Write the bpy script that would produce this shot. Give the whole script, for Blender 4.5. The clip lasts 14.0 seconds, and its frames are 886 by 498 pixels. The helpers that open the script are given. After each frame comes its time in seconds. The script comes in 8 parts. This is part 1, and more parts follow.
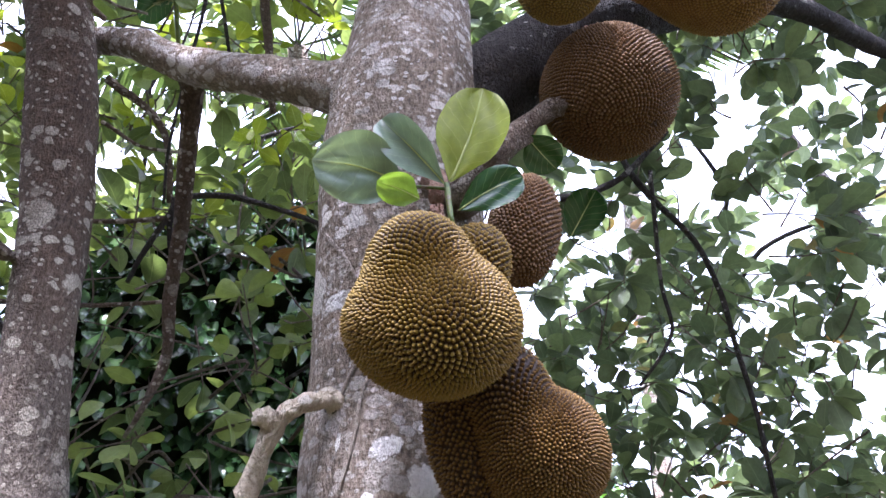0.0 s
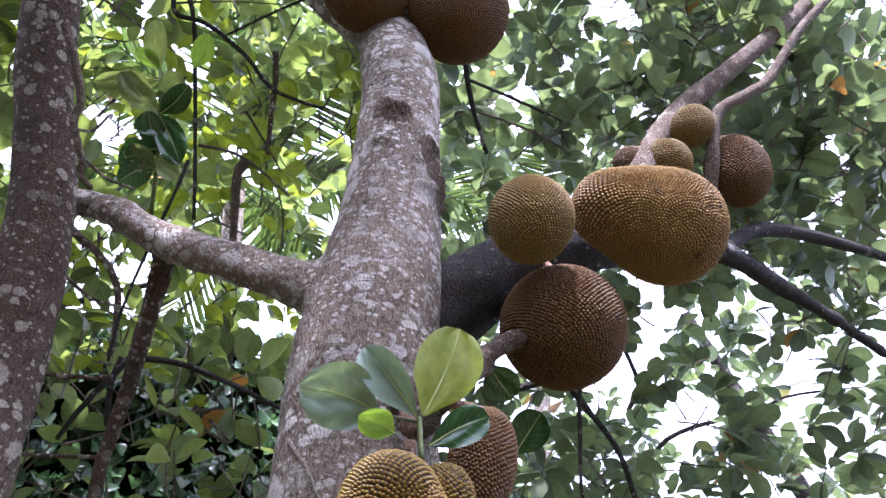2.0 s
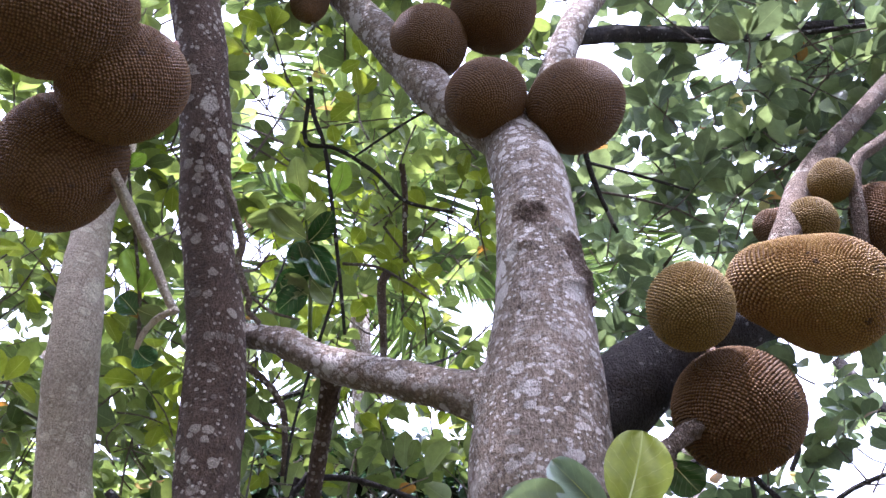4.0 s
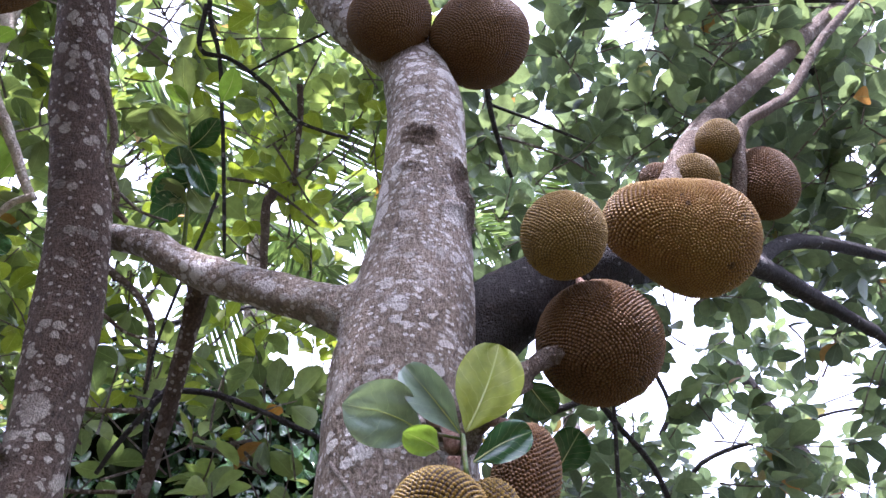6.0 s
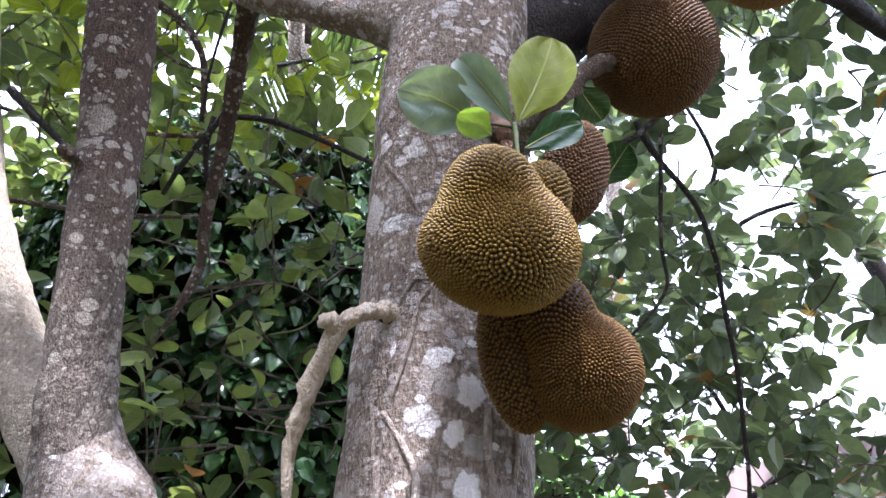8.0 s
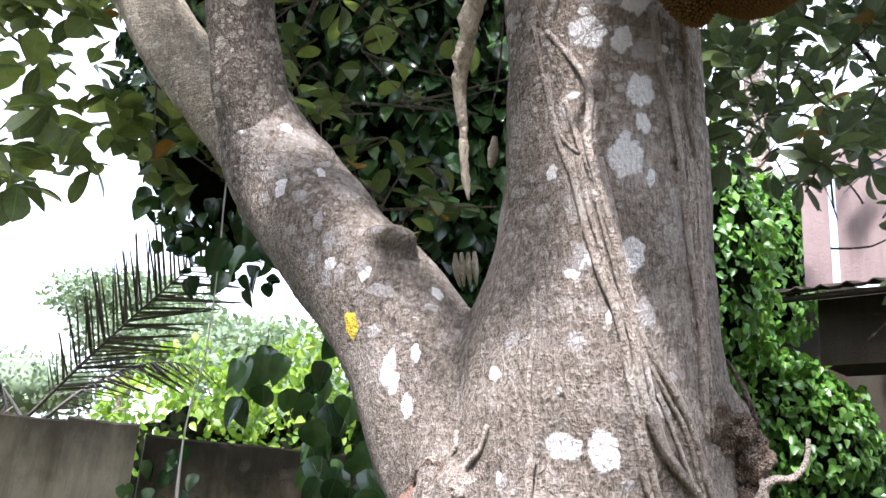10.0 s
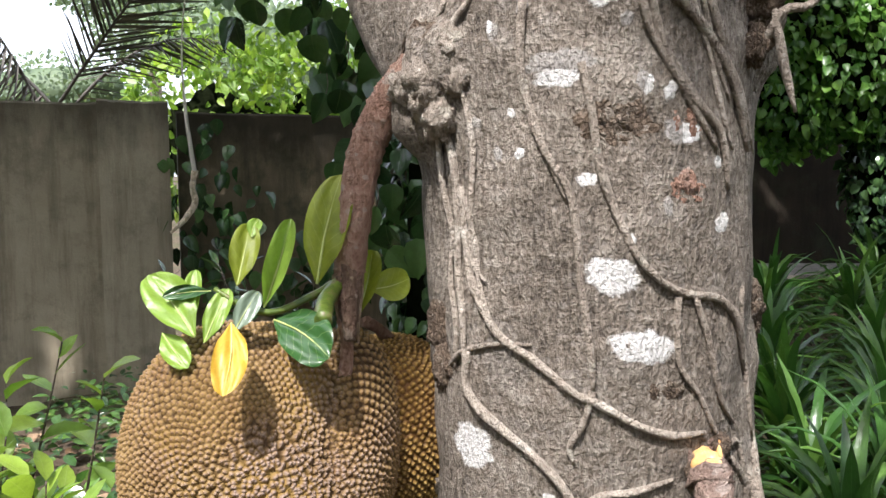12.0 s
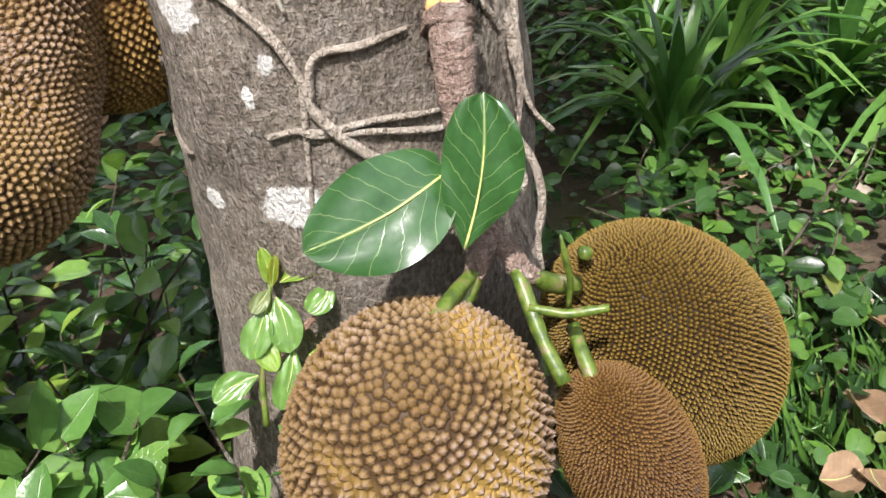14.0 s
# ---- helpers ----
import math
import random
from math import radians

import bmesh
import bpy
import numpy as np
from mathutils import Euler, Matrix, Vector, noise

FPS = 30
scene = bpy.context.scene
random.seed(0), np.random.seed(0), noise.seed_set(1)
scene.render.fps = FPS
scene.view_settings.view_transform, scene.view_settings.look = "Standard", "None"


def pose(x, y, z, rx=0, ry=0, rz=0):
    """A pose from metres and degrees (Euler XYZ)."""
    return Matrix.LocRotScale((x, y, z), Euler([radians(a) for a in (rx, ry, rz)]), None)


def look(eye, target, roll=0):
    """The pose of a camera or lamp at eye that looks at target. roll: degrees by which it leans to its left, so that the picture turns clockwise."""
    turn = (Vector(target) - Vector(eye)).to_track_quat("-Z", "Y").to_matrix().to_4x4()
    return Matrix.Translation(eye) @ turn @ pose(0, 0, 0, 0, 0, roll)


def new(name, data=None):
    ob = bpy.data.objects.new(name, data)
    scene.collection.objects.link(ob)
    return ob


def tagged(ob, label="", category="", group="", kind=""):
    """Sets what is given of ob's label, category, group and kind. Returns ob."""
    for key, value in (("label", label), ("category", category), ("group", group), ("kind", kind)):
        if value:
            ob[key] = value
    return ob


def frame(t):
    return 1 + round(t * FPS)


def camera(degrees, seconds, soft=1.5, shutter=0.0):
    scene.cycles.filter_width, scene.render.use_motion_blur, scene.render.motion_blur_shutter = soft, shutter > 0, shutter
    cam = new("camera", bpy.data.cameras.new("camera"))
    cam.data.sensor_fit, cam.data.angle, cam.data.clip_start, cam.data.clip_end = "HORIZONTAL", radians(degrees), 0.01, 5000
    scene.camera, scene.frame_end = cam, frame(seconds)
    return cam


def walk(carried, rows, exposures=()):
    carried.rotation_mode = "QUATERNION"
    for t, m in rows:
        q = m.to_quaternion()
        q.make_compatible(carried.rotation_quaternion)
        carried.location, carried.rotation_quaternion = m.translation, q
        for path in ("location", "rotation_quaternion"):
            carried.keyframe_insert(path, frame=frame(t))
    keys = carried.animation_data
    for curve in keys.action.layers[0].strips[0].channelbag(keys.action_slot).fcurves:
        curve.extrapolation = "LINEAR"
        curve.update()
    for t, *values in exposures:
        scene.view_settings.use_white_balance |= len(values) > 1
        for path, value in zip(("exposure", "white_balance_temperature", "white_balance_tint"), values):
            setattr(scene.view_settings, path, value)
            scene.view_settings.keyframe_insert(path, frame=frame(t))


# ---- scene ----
cam = camera(56.0, 14.0)
PATH = [
    (0.0, pose(0.1674, -0.0279, 1.5686, 129.189, -4.315, -7.603)),
    (0.5, pose(0.0721, -0.0929, 1.5768, 133.124, -5.762, -14.458)),
    (1.0, pose(0.0490, -0.1403, 1.5880, 136.195, -6.528, -15.947)),
    (1.5, pose(0.0431, -0.1627, 1.5974, 138.626, -5.567, -16.617)),
    (2.0, pose(0.0440, -0.1601, 1.5957, 139.450, -4.991, -16.768)),
    (2.5, pose(0.0179, -0.1696, 1.5820, 139.466, -5.168, -13.205)),
    (3.0, pose(-0.0317, -0.1950, 1.5818, 140.236, -6.074, -6.958)),
    (3.2, pose(-0.0438, -0.2042, 1.5844, 140.616, -6.688, -5.996)),
    (5.3, pose(-0.0492, -0.2210, 1.6079, 147.083, -6.691, -8.957)),
    (5.5, pose(-0.0259, -0.2033, 1.5985, 145.911, -5.842, -10.163)),
    (6.0, pose(0.0280, -0.1406, 1.5749, 141.475, -4.794, -14.285)),
    (6.5, pose(0.0618, -0.1213, 1.5540, 138.635, -3.557, -16.364)),
    (7.0, pose(0.0657, -0.1082, 1.5293, 134.824, -3.826, -16.125)),
    (7.5, pose(0.0579, -0.0941, 1.5076, 131.158, -5.032, -14.417)),
    (8.0, pose(0.0426, -0.0712, 1.4680, 126.230, -7.004, -12.262)),
    (8.5, pose(0.0181, -0.0508, 1.4233, 119.505, -7.853, -8.945)),
    (8.7, pose(0.0083, -0.0458, 1.4056, 117.299, -7.510, -7.526)),
    (10.8, pose(0.0002, 0.0001, 1.2653, 99.437, -3.045, -0.034)),
    (11.0, pose(0.0058, 0.0047, 1.2516, 96.997, -2.605, 0.065)),
    (11.5, pose(0.0273, 0.0279, 1.2168, 90.891, -1.121, 0.168)),
    (12.0, pose(0.0612, 0.0627, 1.1810, 84.677, 0.170, 0.901)),
    (12.5, pose(0.1064, 0.0997, 1.1488, 77.981, 1.920, 2.507)),
    (13.0, pose(0.1401, 0.1277, 1.1131, 70.994, 2.348, -0.797)),
    (13.5, pose(0.2044, 0.1613, 1.0799, 64.539, 1.873, -6.013)),
    (14.0, pose(0.2637, 0.1937, 1.0485, 59.290, 1.536, -7.041)),
]
walk(cam, PATH, [(0.0, 2.6, 5400, 28), (2.0, 2.48, 5350, 31), (3.0, 2.56, 5350, 33), (5.5, 2.54, 5300, 33), (7.0, 2.53, 5350, 30), (8.0, 2.6, 5450, 26), (8.7, 2.62, 5600, 22), (10.8, 1.66, 5850, 17), (12.0, 1.4, 6100, 14), (14.0, 1.4, 6200, 14)])

# ---- light ----
SUN_AZ, SUN_EL = -158.0, 57.0      # degrees: heading of the sun from +y towards +x, height
sky = bpy.data.worlds.new("sky")
scene.world = sky
sky.use_nodes = True
sn, sl = sky.node_tree.nodes, sky.node_tree.links
tex = sn.new("ShaderNodeTexSky")
tex.sky_type = "NISHITA"
tex.sun_disc = False
tex.sun_elevation, tex.sun_rotation = radians(SUN_EL), radians(SUN_AZ)
tex.air_density, tex.dust_density, tex.ozone_density = 1.0, 7.0, 0.6
veil = sn.new("ShaderNodeMix")       # thin bright cloud over the whole sky
veil.data_type = "RGBA"
veil.inputs[0].default_value = 0.7
veil.inputs[7].default_value = (7.6, 8.1, 8.6, 1)
sl.new(tex.outputs[0], veil.inputs[6])
sl.new(veil.outputs[2], sn["Background"].inputs[0])
sn["Background"].inputs[1].default_value = 0.13
sun = new("sun", bpy.data.lights.new("sun", "SUN"))
sun.data.energy, sun.data.angle, sun.data.color = 4.0, radians(1.2), (1.0, 0.95, 0.87)
sun_from = Vector((math.sin(radians(SUN_AZ)) * math.cos(radians(SUN_EL)),
                   math.cos(radians(SUN_AZ)) * math.cos(radians(SUN_EL)), math.sin(radians(SUN_EL))))
sun.matrix_world = look(sun_from * 30, (0, 0, 0))


# ---- node helpers and materials ----
def node(nt, kind, **kw):
    n = nt.nodes.new(kind)
    for k, v in kw.items():
        n.inputs[k].default_value = v
    return n


def material(name, rough=0.6, spec=0.4):
    m = bpy.data.materials.new(name)
    m.use_nodes = True
    b = m.node_tree.nodes["Principled BSDF"]
    b.inputs["Roughness"].default_value = rough
    b.inputs["Specular IOR Level"].default_value = spec
    return m, m.node_tree, b


def ramp(nt, src, *stops):
    r = nt.nodes.new("ShaderNodeValToRGB")
    el = r.color_ramp.elements
    while len(el) < len(stops):
        el.new(0.5)
    for e, (p, c) in zip(el, stops):
        e.position = p
        e.color = (*c, 1) if len(c) == 3 else (c[0], c[0], c[0], 1)
    nt.links.new(src, r.inputs[0])
    return r.outputs[0]


def mixed(nt, fac, a, b, how="MIX"):
    m = nt.nodes.new("ShaderNodeMix")
    m.data_type, m.blend_type = "RGBA", how
    for sock, v in ((m.inputs[0], fac), (m.inputs[6], a), (m.inputs[7], b)):
        if isinstance(v, bpy.types.NodeSocket):
            nt.links.new(v, sock)
        else:
            sock.default_value = v if isinstance(v, (int, float)) else (*v, 1)
    return m.outputs[2]


def coords(nt, scale=(1, 1, 1), space="Object"):
    tc = nt.nodes.new("ShaderNodeTexCoord")
    mp = nt.nodes.new("ShaderNodeMapping")
    mp.inputs["Scale"].default_value = scale
    nt.links.new(tc.outputs[space], mp.inputs[0])
    return mp.outputs[0]


def noise_tex(nt, vec, scale, detail=4.0, rough=0.6, distortion=0.0):
    n = node(nt, "ShaderNodeTexNoise", Scale=scale, Detail=detail, Roughness=rough, Distortion=distortion)
    nt.links.new(vec, n.inputs["Vector"])
    return n.outputs["Fac"]


def maths(nt, op, a, b=0.0, clamp=False):
    n = nt.nodes.new("ShaderNodeMath")
    n.operation, n.use_clamp = op, clamp
    for s, v in zip(n.inputs, (a, b)):
        if isinstance(v, bpy.types.NodeSocket):
            nt.links.new(v, s)
        else:
            s.default_value = v
    return n.outputs[0]


def bump(nt, bsdf, height, strength=0.5, dist=0.005):
    b = node(nt, "ShaderNodeBump", Strength=strength, Distance=dist)
    nt.links.new(height, b.inputs["Height"])
    nt.links.new(b.outputs[0], bsdf.inputs["Normal"])


def spots(nt, vec, scale, size, share, warp):
    """Blotches: cells of which a share holds a patch with a ragged rim."""
    v = node(nt, "ShaderNodeTexVoronoi", Scale=scale)
    nt.links.new(vec, v.inputs["Vector"])
    sep = nt.nodes.new("ShaderNodeSeparateColor")
    nt.links.new(v.outputs["Color"], sep.inputs[0])
    radius = maths(nt, "MULTIPLY", sep.outputs[0], size)
    ragged = maths(nt, "ADD", v.outputs["Distance"], maths(nt, "MULTIPLY", maths(nt, "SUBTRACT", noise_tex(nt, vec, scale * 5, 5), 0.5), warp))
    inside = maths(nt, "MULTIPLY", maths(nt, "SUBTRACT", radius, ragged), 14.0, True)
    chosen = maths(nt, "LESS_THAN", sep.outputs[1], share)
    return maths(nt, "MULTIPLY", inside, chosen)


_grey = ((0.0785, 0.064, 0.0508), (0.236, 0.199, 0.161), (0.452, 0.4, 0.336))      # the trunk's bark


def bark(name, deep, mid, pale, lichen, share, ring=0.5, blotch=0.55, flecks=False, film=0.6, crack=0.4, grown=None, foot=None, wide=1.0):
    m, nt, b = material(name, 0.88, 0.25)
    v = coords(nt)
    big = noise_tex(nt, v, 7, 6, 0.65)
    fur = noise_tex(nt, coords(nt, (1, 1, 0.62)), 120, 5, 0.68, 0.25)
    rng_ = noise_tex(nt, coords(nt, (0.5, 0.5, 3.0)), 34, 5, 0.7, 0.6)
    fine = noise_tex(nt, v, 330, 4, 0.7)
    pits = noise_tex(nt, coords(nt, (1, 1, 0.6)), 210, 2, 0.5)
    weave = noise_tex(nt, coords(nt, (1, 1, 0.22)), 190, 3, 0.6, 0.4)
    tone = maths(nt, "ADD", maths(nt, "ADD", maths(nt, "MULTIPLY", fur, 0.3), maths(nt, "MULTIPLY", weave, 0.24)), maths(nt, "ADD", maths(nt, "MULTIPLY", big, 0.24), maths(nt, "ADD", maths(nt, "MULTIPLY", pits, 0.12), maths(nt, "MULTIPLY", rng_, 0.1))))
    col = ramp(nt, tone, (0.4, deep), (0.5, mid), (0.61, pale))
    if foot:      # old bark like the trunk's at the limb's foot
        sep0 = nt.nodes.new("ShaderNodeSeparateXYZ")
        nt.links.new(v, sep0.inputs[0])
        age = maths(nt, "ADD", sep0.outputs[2], maths(nt, "MULTIPLY", maths(nt, "SUBTRACT", big, 0.5), 0.9))
        age = maths(nt, "MULTIPLY", maths(nt, "SUBTRACT", age, foot), 1.6, True)
        old = ramp(nt, tone, *zip((0.41, 0.5, 0.6), _grey))
        col = mixed(nt, age, old, col)
    red = ramp(nt, noise_tex(nt, v, 14, 5, 0.65), (0.56, (0,)), (0.72, (1,)))
    col = mixed(nt, maths(nt, "MULTIPLY", red, 0.3), col, (0.16, 0.1, 0.07))
    small = spots(nt, coords(nt, (1, 1, 1.4)), 34, 0.66, share * 1.1, blotch)
    broad = spots(nt, coords(nt, (1, 1, 0.9)), 15, 0.62, share * 0.8 * wide, blotch * 1.3)
    flock = ramp(nt, noise_tex(nt, v, 6, 3, 0.5), (0.4, (0.25,)), (0.6, (1,)))
    small = maths(nt, "MULTIPLY", maths(nt, "MAXIMUM", small, broad), flock)
    tiny = spots(nt, coords(nt, (1, 1, 1.3)), 90, 0.62, share * 0.8, blotch)
    veil_ = ramp(nt, noise_tex(nt, coords(nt, (1, 1, 1.4)), 17, 8, 0.75), (0.54, (0,)), (0.68, (film,)))
    cover = maths(nt, "MAXIMUM", maths(nt, "MAXIMUM", small, maths(nt, "MULTIPLY", tiny, 0.8)), veil_)
    if flecks:
        sep = nt.nodes.new("ShaderNodeSeparateXYZ")
        nt.links.new(v, sep.inputs[0])
        grow = maths(nt, "ADD", maths(nt, "MULTIPLY", maths(nt, "SUBTRACT", sep.outputs[2], 1.5), 0.9, True), 0.14, True)
        cover = maths(nt, "MULTIPLY", cover, grow)
        col = mixed(nt, maths(nt, "MULTIPLY", grow, 0.7), col, (1.0, 0.9, 0.79), "MULTIPLY")      # younger bark is browner
    cover = maths(nt, "MULTIPLY", cover, maths(nt, "ADD", 0.35, maths(nt, "MULTIPLY", fine, 0.85)), True)
    col = mixed(nt, cover, col, lichen)
    if grown:      # a crust that thins out towards its rim
        a = nt.nodes.new("ShaderNodeAttribute")
        a.attribute_name = "tip"
        edge = maths(nt, "ADD", a.outputs["Fac"], maths(nt, "MULTIPLY", maths(nt, "SUBTRACT", noise_tex(nt, v, 75, 7, 0.75), 0.5), 0.8))
        thick_ = ramp(nt, edge, (0.12, (0,)), (0.26, (grown,)))
        col = mixed(nt, thick_, col, ramp(nt, noise_tex(nt, v, 210, 4, 0.7), (0.35, tuple(q * 0.86 for q in lichen)), (0.62, lichen)))
    wob = nt.nodes.new("ShaderNodeVectorMath")
    wob.operation = "ADD"
    cell = node(nt, "ShaderNodeTexVoronoi", Scale=185.0)
    cell.feature = "DISTANCE_TO_EDGE"
    shift = nt.nodes.new("ShaderNodeTexNoise")
    shift.inputs["Scale"].default_value = 60
    drift = nt.nodes.new("ShaderNodeVectorMath")
    drift.operation = "SCALE"
    drift.inputs["Scale"].default_value = 0.009
    nt.links.new(v, shift.inputs["Vector"])
    nt.links.new(shift.outputs["Color"], drift.inputs[0])
    nt.links.new(coords(nt, (1, 1, 0.6)), wob.inputs[0])
    nt.links.new(drift.outputs[0], wob.inputs[1])
    nt.links.new(wob.outputs[0], cell.inputs["Vector"])
    flake = ramp(nt, cell.outputs["Distance"], (0.0, (0,)), (0.2, (1,)))
    flake = maths(nt, "MAXIMUM", flake, ramp(nt, noise_tex(nt, v, 26, 4, 0.6), (0.5, (0,)), (0.66, (1,))))
    col = mixed(nt, maths(nt, "MULTIPLY", maths(nt, "SUBTRACT", 1.0, flake), crack), col, deep)
    nt.links.new(col, b.inputs["Base Color"])
    h = maths(nt, "ADD", maths(nt, "ADD", maths(nt, "MULTIPLY", fur, 0.6), maths(nt, "MULTIPLY", weave, 0.8)), maths(nt, "ADD", maths(nt, "MULTIPLY", rng_, ring), maths(nt, "ADD", maths(nt, "MULTIPLY", pits, 1.0), maths(nt, "MULTIPLY", fine, 0.55))))
    h = maths(nt, "ADD", h, maths(nt, "MULTIPLY", flake, crack * 0.6))
    bump(nt, b, h, 1.0, 0.017)
    return m


BARK = bark("trunk_bark", *_grey, (0.82, 0.775, 0.71), 0.62, flecks=True, crack=0.1, film=0.8)
BARK_LIGHT = bark("pale_bark", (0.3029, 0.242, 0.1694), (0.5834, 0.495, 0.3678), (0.763, 0.6765, 0.513), (0.85, 0.803, 0.6292), 0.4, 1.4, foot=1.7)
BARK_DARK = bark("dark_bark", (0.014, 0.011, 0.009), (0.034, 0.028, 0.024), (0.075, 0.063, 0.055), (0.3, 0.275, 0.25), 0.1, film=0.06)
BARK_BROWN = bark("brown_bark", (0.04284, 0.027, 0.0171), (0.102, 0.067, 0.045), (0.1938, 0.135, 0.0945), (0.5916, 0.53, 0.423), 0.5, 0.5, 0.22, film=0.1, foot=1.9, wide=0.2)
BARK_RUST = bark("rough_rusty_bark", (0.0867, 0.06, 0.0414), (0.1887, 0.137, 0.0972), (0.3264, 0.25, 0.1845), (0.51, 0.46, 0.378), 0.2, crack=0.8)
TWIG = bark("twig_bark", (0.05, 0.038, 0.028), (0.11, 0.085, 0.062), (0.19, 0.15, 0.11), (0.35, 0.33, 0.28), 0.12, crack=0.0)
DEADWOOD = bark("dead_wood", (0.36, 0.29, 0.195), (0.6, 0.51, 0.375), (0.76, 0.68, 0.54), (0.62, 0.57, 0.48), 0.1, crack=0.0)
ROOT_PALE = bark("pale_creeper_root", (0.27, 0.222, 0.178), (0.47, 0.4, 0.33), (0.62, 0.545, 0.46), (0.66, 0.6, 0.52), 0.2, crack=0.0)
ROOT = bark("creeper_root", (0.19, 0.155, 0.125), (0.36, 0.302, 0.245), (0.5, 0.435, 0.365), (0.55, 0.5, 0.42), 0.15, crack=0.0)
REDBARK = bark("fruiting_branch_bark", (0.21, 0.115, 0.08), (0.36, 0.212, 0.152), (0.5, 0.345, 0.265), (0.45, 0.37, 0.31), 0.15, 0.4, crack=0.0)
TORN_DARK = bark("torn_bark_fibre", (0.07, 0.042, 0.028), (0.16, 0.098, 0.066), (0.27, 0.18, 0.125), (0.4, 0.32, 0.25), 0.1, 0.4, crack=0.0)
TORN_PALE = bark("split_pale_fibre", (0.2, 0.135, 0.085), (0.34, 0.24, 0.155), (0.46, 0.35, 0.24), (0.5, 0.42, 0.32), 0.1, 0.4, crack=0.0)
PINKBARK = bark("ringed_stump_bark", (0.19, 0.125, 0.1), (0.32, 0.225, 0.18), (0.44, 0.335, 0.28), (0.5, 0.42, 0.37), 0.15, 1.6, crack=0.0)


def rind(name, valley, side, tip, blush, sun_bloom=0.0):
    m, nt, b = material(name, 0.62, 0.22)
    v = coords(nt)
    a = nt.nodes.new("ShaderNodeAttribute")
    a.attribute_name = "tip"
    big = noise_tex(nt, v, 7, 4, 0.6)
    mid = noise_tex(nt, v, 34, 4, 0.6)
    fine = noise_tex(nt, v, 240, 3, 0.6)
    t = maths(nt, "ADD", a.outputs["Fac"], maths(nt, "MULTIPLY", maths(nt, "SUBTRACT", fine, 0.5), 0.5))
    # gaps between spikes are painted darker too, deepening the relief's shade
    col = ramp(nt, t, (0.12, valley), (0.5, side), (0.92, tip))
    spread = ramp(nt, maths(nt, "ADD", maths(nt, "MULTIPLY", big, 0.7), maths(nt, "MULTIPLY", mid, 0.3)), (0.42, (0,)), (0.62, (1,)))
    col = mixed(nt, maths(nt, "MULTIPLY", spread, 0.6), col, blush, "MULTIPLY")
    if sun_bloom:      # pale knobs by noise: sunlight painted on the tan rind, bloom on others
        pale_knobs = maths(nt, "MULTIPLY", ramp(nt, noise_tex(nt, v, 5.5, 3, 0.5), (0.46, (0,)), (0.58, (1,))), ramp(nt, t, (0.3, (0,)), (0.75, (0.6,))))
        col = mixed(nt, pale_knobs, col, (0.22, 0.17, 0.145))
        net = maths(nt, "MULTIPLY", ramp(nt, noise_tex(nt, v, 4.2, 2, 0.5, 0.3), (0.48, (0,)), (0.58, (1,))), ramp(nt, t, (0.25, (0.9 * sun_bloom,)), (0.6, (0,))))
        col = mixed(nt, net, col, (0.23, 0.145, 0.035))
    freckle = spots(nt, v, 30, 0.28, 0.22, 0.4)
    col = mixed(nt, maths(nt, "MULTIPLY", freckle, 0.75), col, (0.035, 0.022, 0.014))
    nt.links.new(col, b.inputs["Base Color"])
    bump(nt, b, maths(nt, "ADD", fine, mid), 0.35, 0.002)
    return m


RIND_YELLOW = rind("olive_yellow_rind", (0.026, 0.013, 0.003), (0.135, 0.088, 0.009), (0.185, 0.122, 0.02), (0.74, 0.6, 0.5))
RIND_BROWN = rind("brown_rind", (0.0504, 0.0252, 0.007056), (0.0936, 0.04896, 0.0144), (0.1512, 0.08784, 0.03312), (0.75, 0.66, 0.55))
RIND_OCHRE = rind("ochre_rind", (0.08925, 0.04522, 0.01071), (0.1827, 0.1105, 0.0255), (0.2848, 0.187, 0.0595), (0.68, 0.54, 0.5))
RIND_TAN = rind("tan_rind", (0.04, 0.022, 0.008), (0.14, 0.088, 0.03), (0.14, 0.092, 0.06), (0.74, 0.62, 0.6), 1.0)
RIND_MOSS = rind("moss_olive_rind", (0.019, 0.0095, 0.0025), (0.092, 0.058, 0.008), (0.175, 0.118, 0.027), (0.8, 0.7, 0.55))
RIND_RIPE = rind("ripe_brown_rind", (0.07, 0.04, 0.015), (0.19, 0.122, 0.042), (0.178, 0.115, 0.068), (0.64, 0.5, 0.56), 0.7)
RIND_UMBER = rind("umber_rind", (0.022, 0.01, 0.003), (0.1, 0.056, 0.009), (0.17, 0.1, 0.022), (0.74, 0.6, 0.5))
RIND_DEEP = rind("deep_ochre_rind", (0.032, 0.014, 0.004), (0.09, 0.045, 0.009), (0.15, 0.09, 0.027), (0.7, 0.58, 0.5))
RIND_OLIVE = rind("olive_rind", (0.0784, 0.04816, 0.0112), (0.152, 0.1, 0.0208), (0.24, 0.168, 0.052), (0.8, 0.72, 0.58))


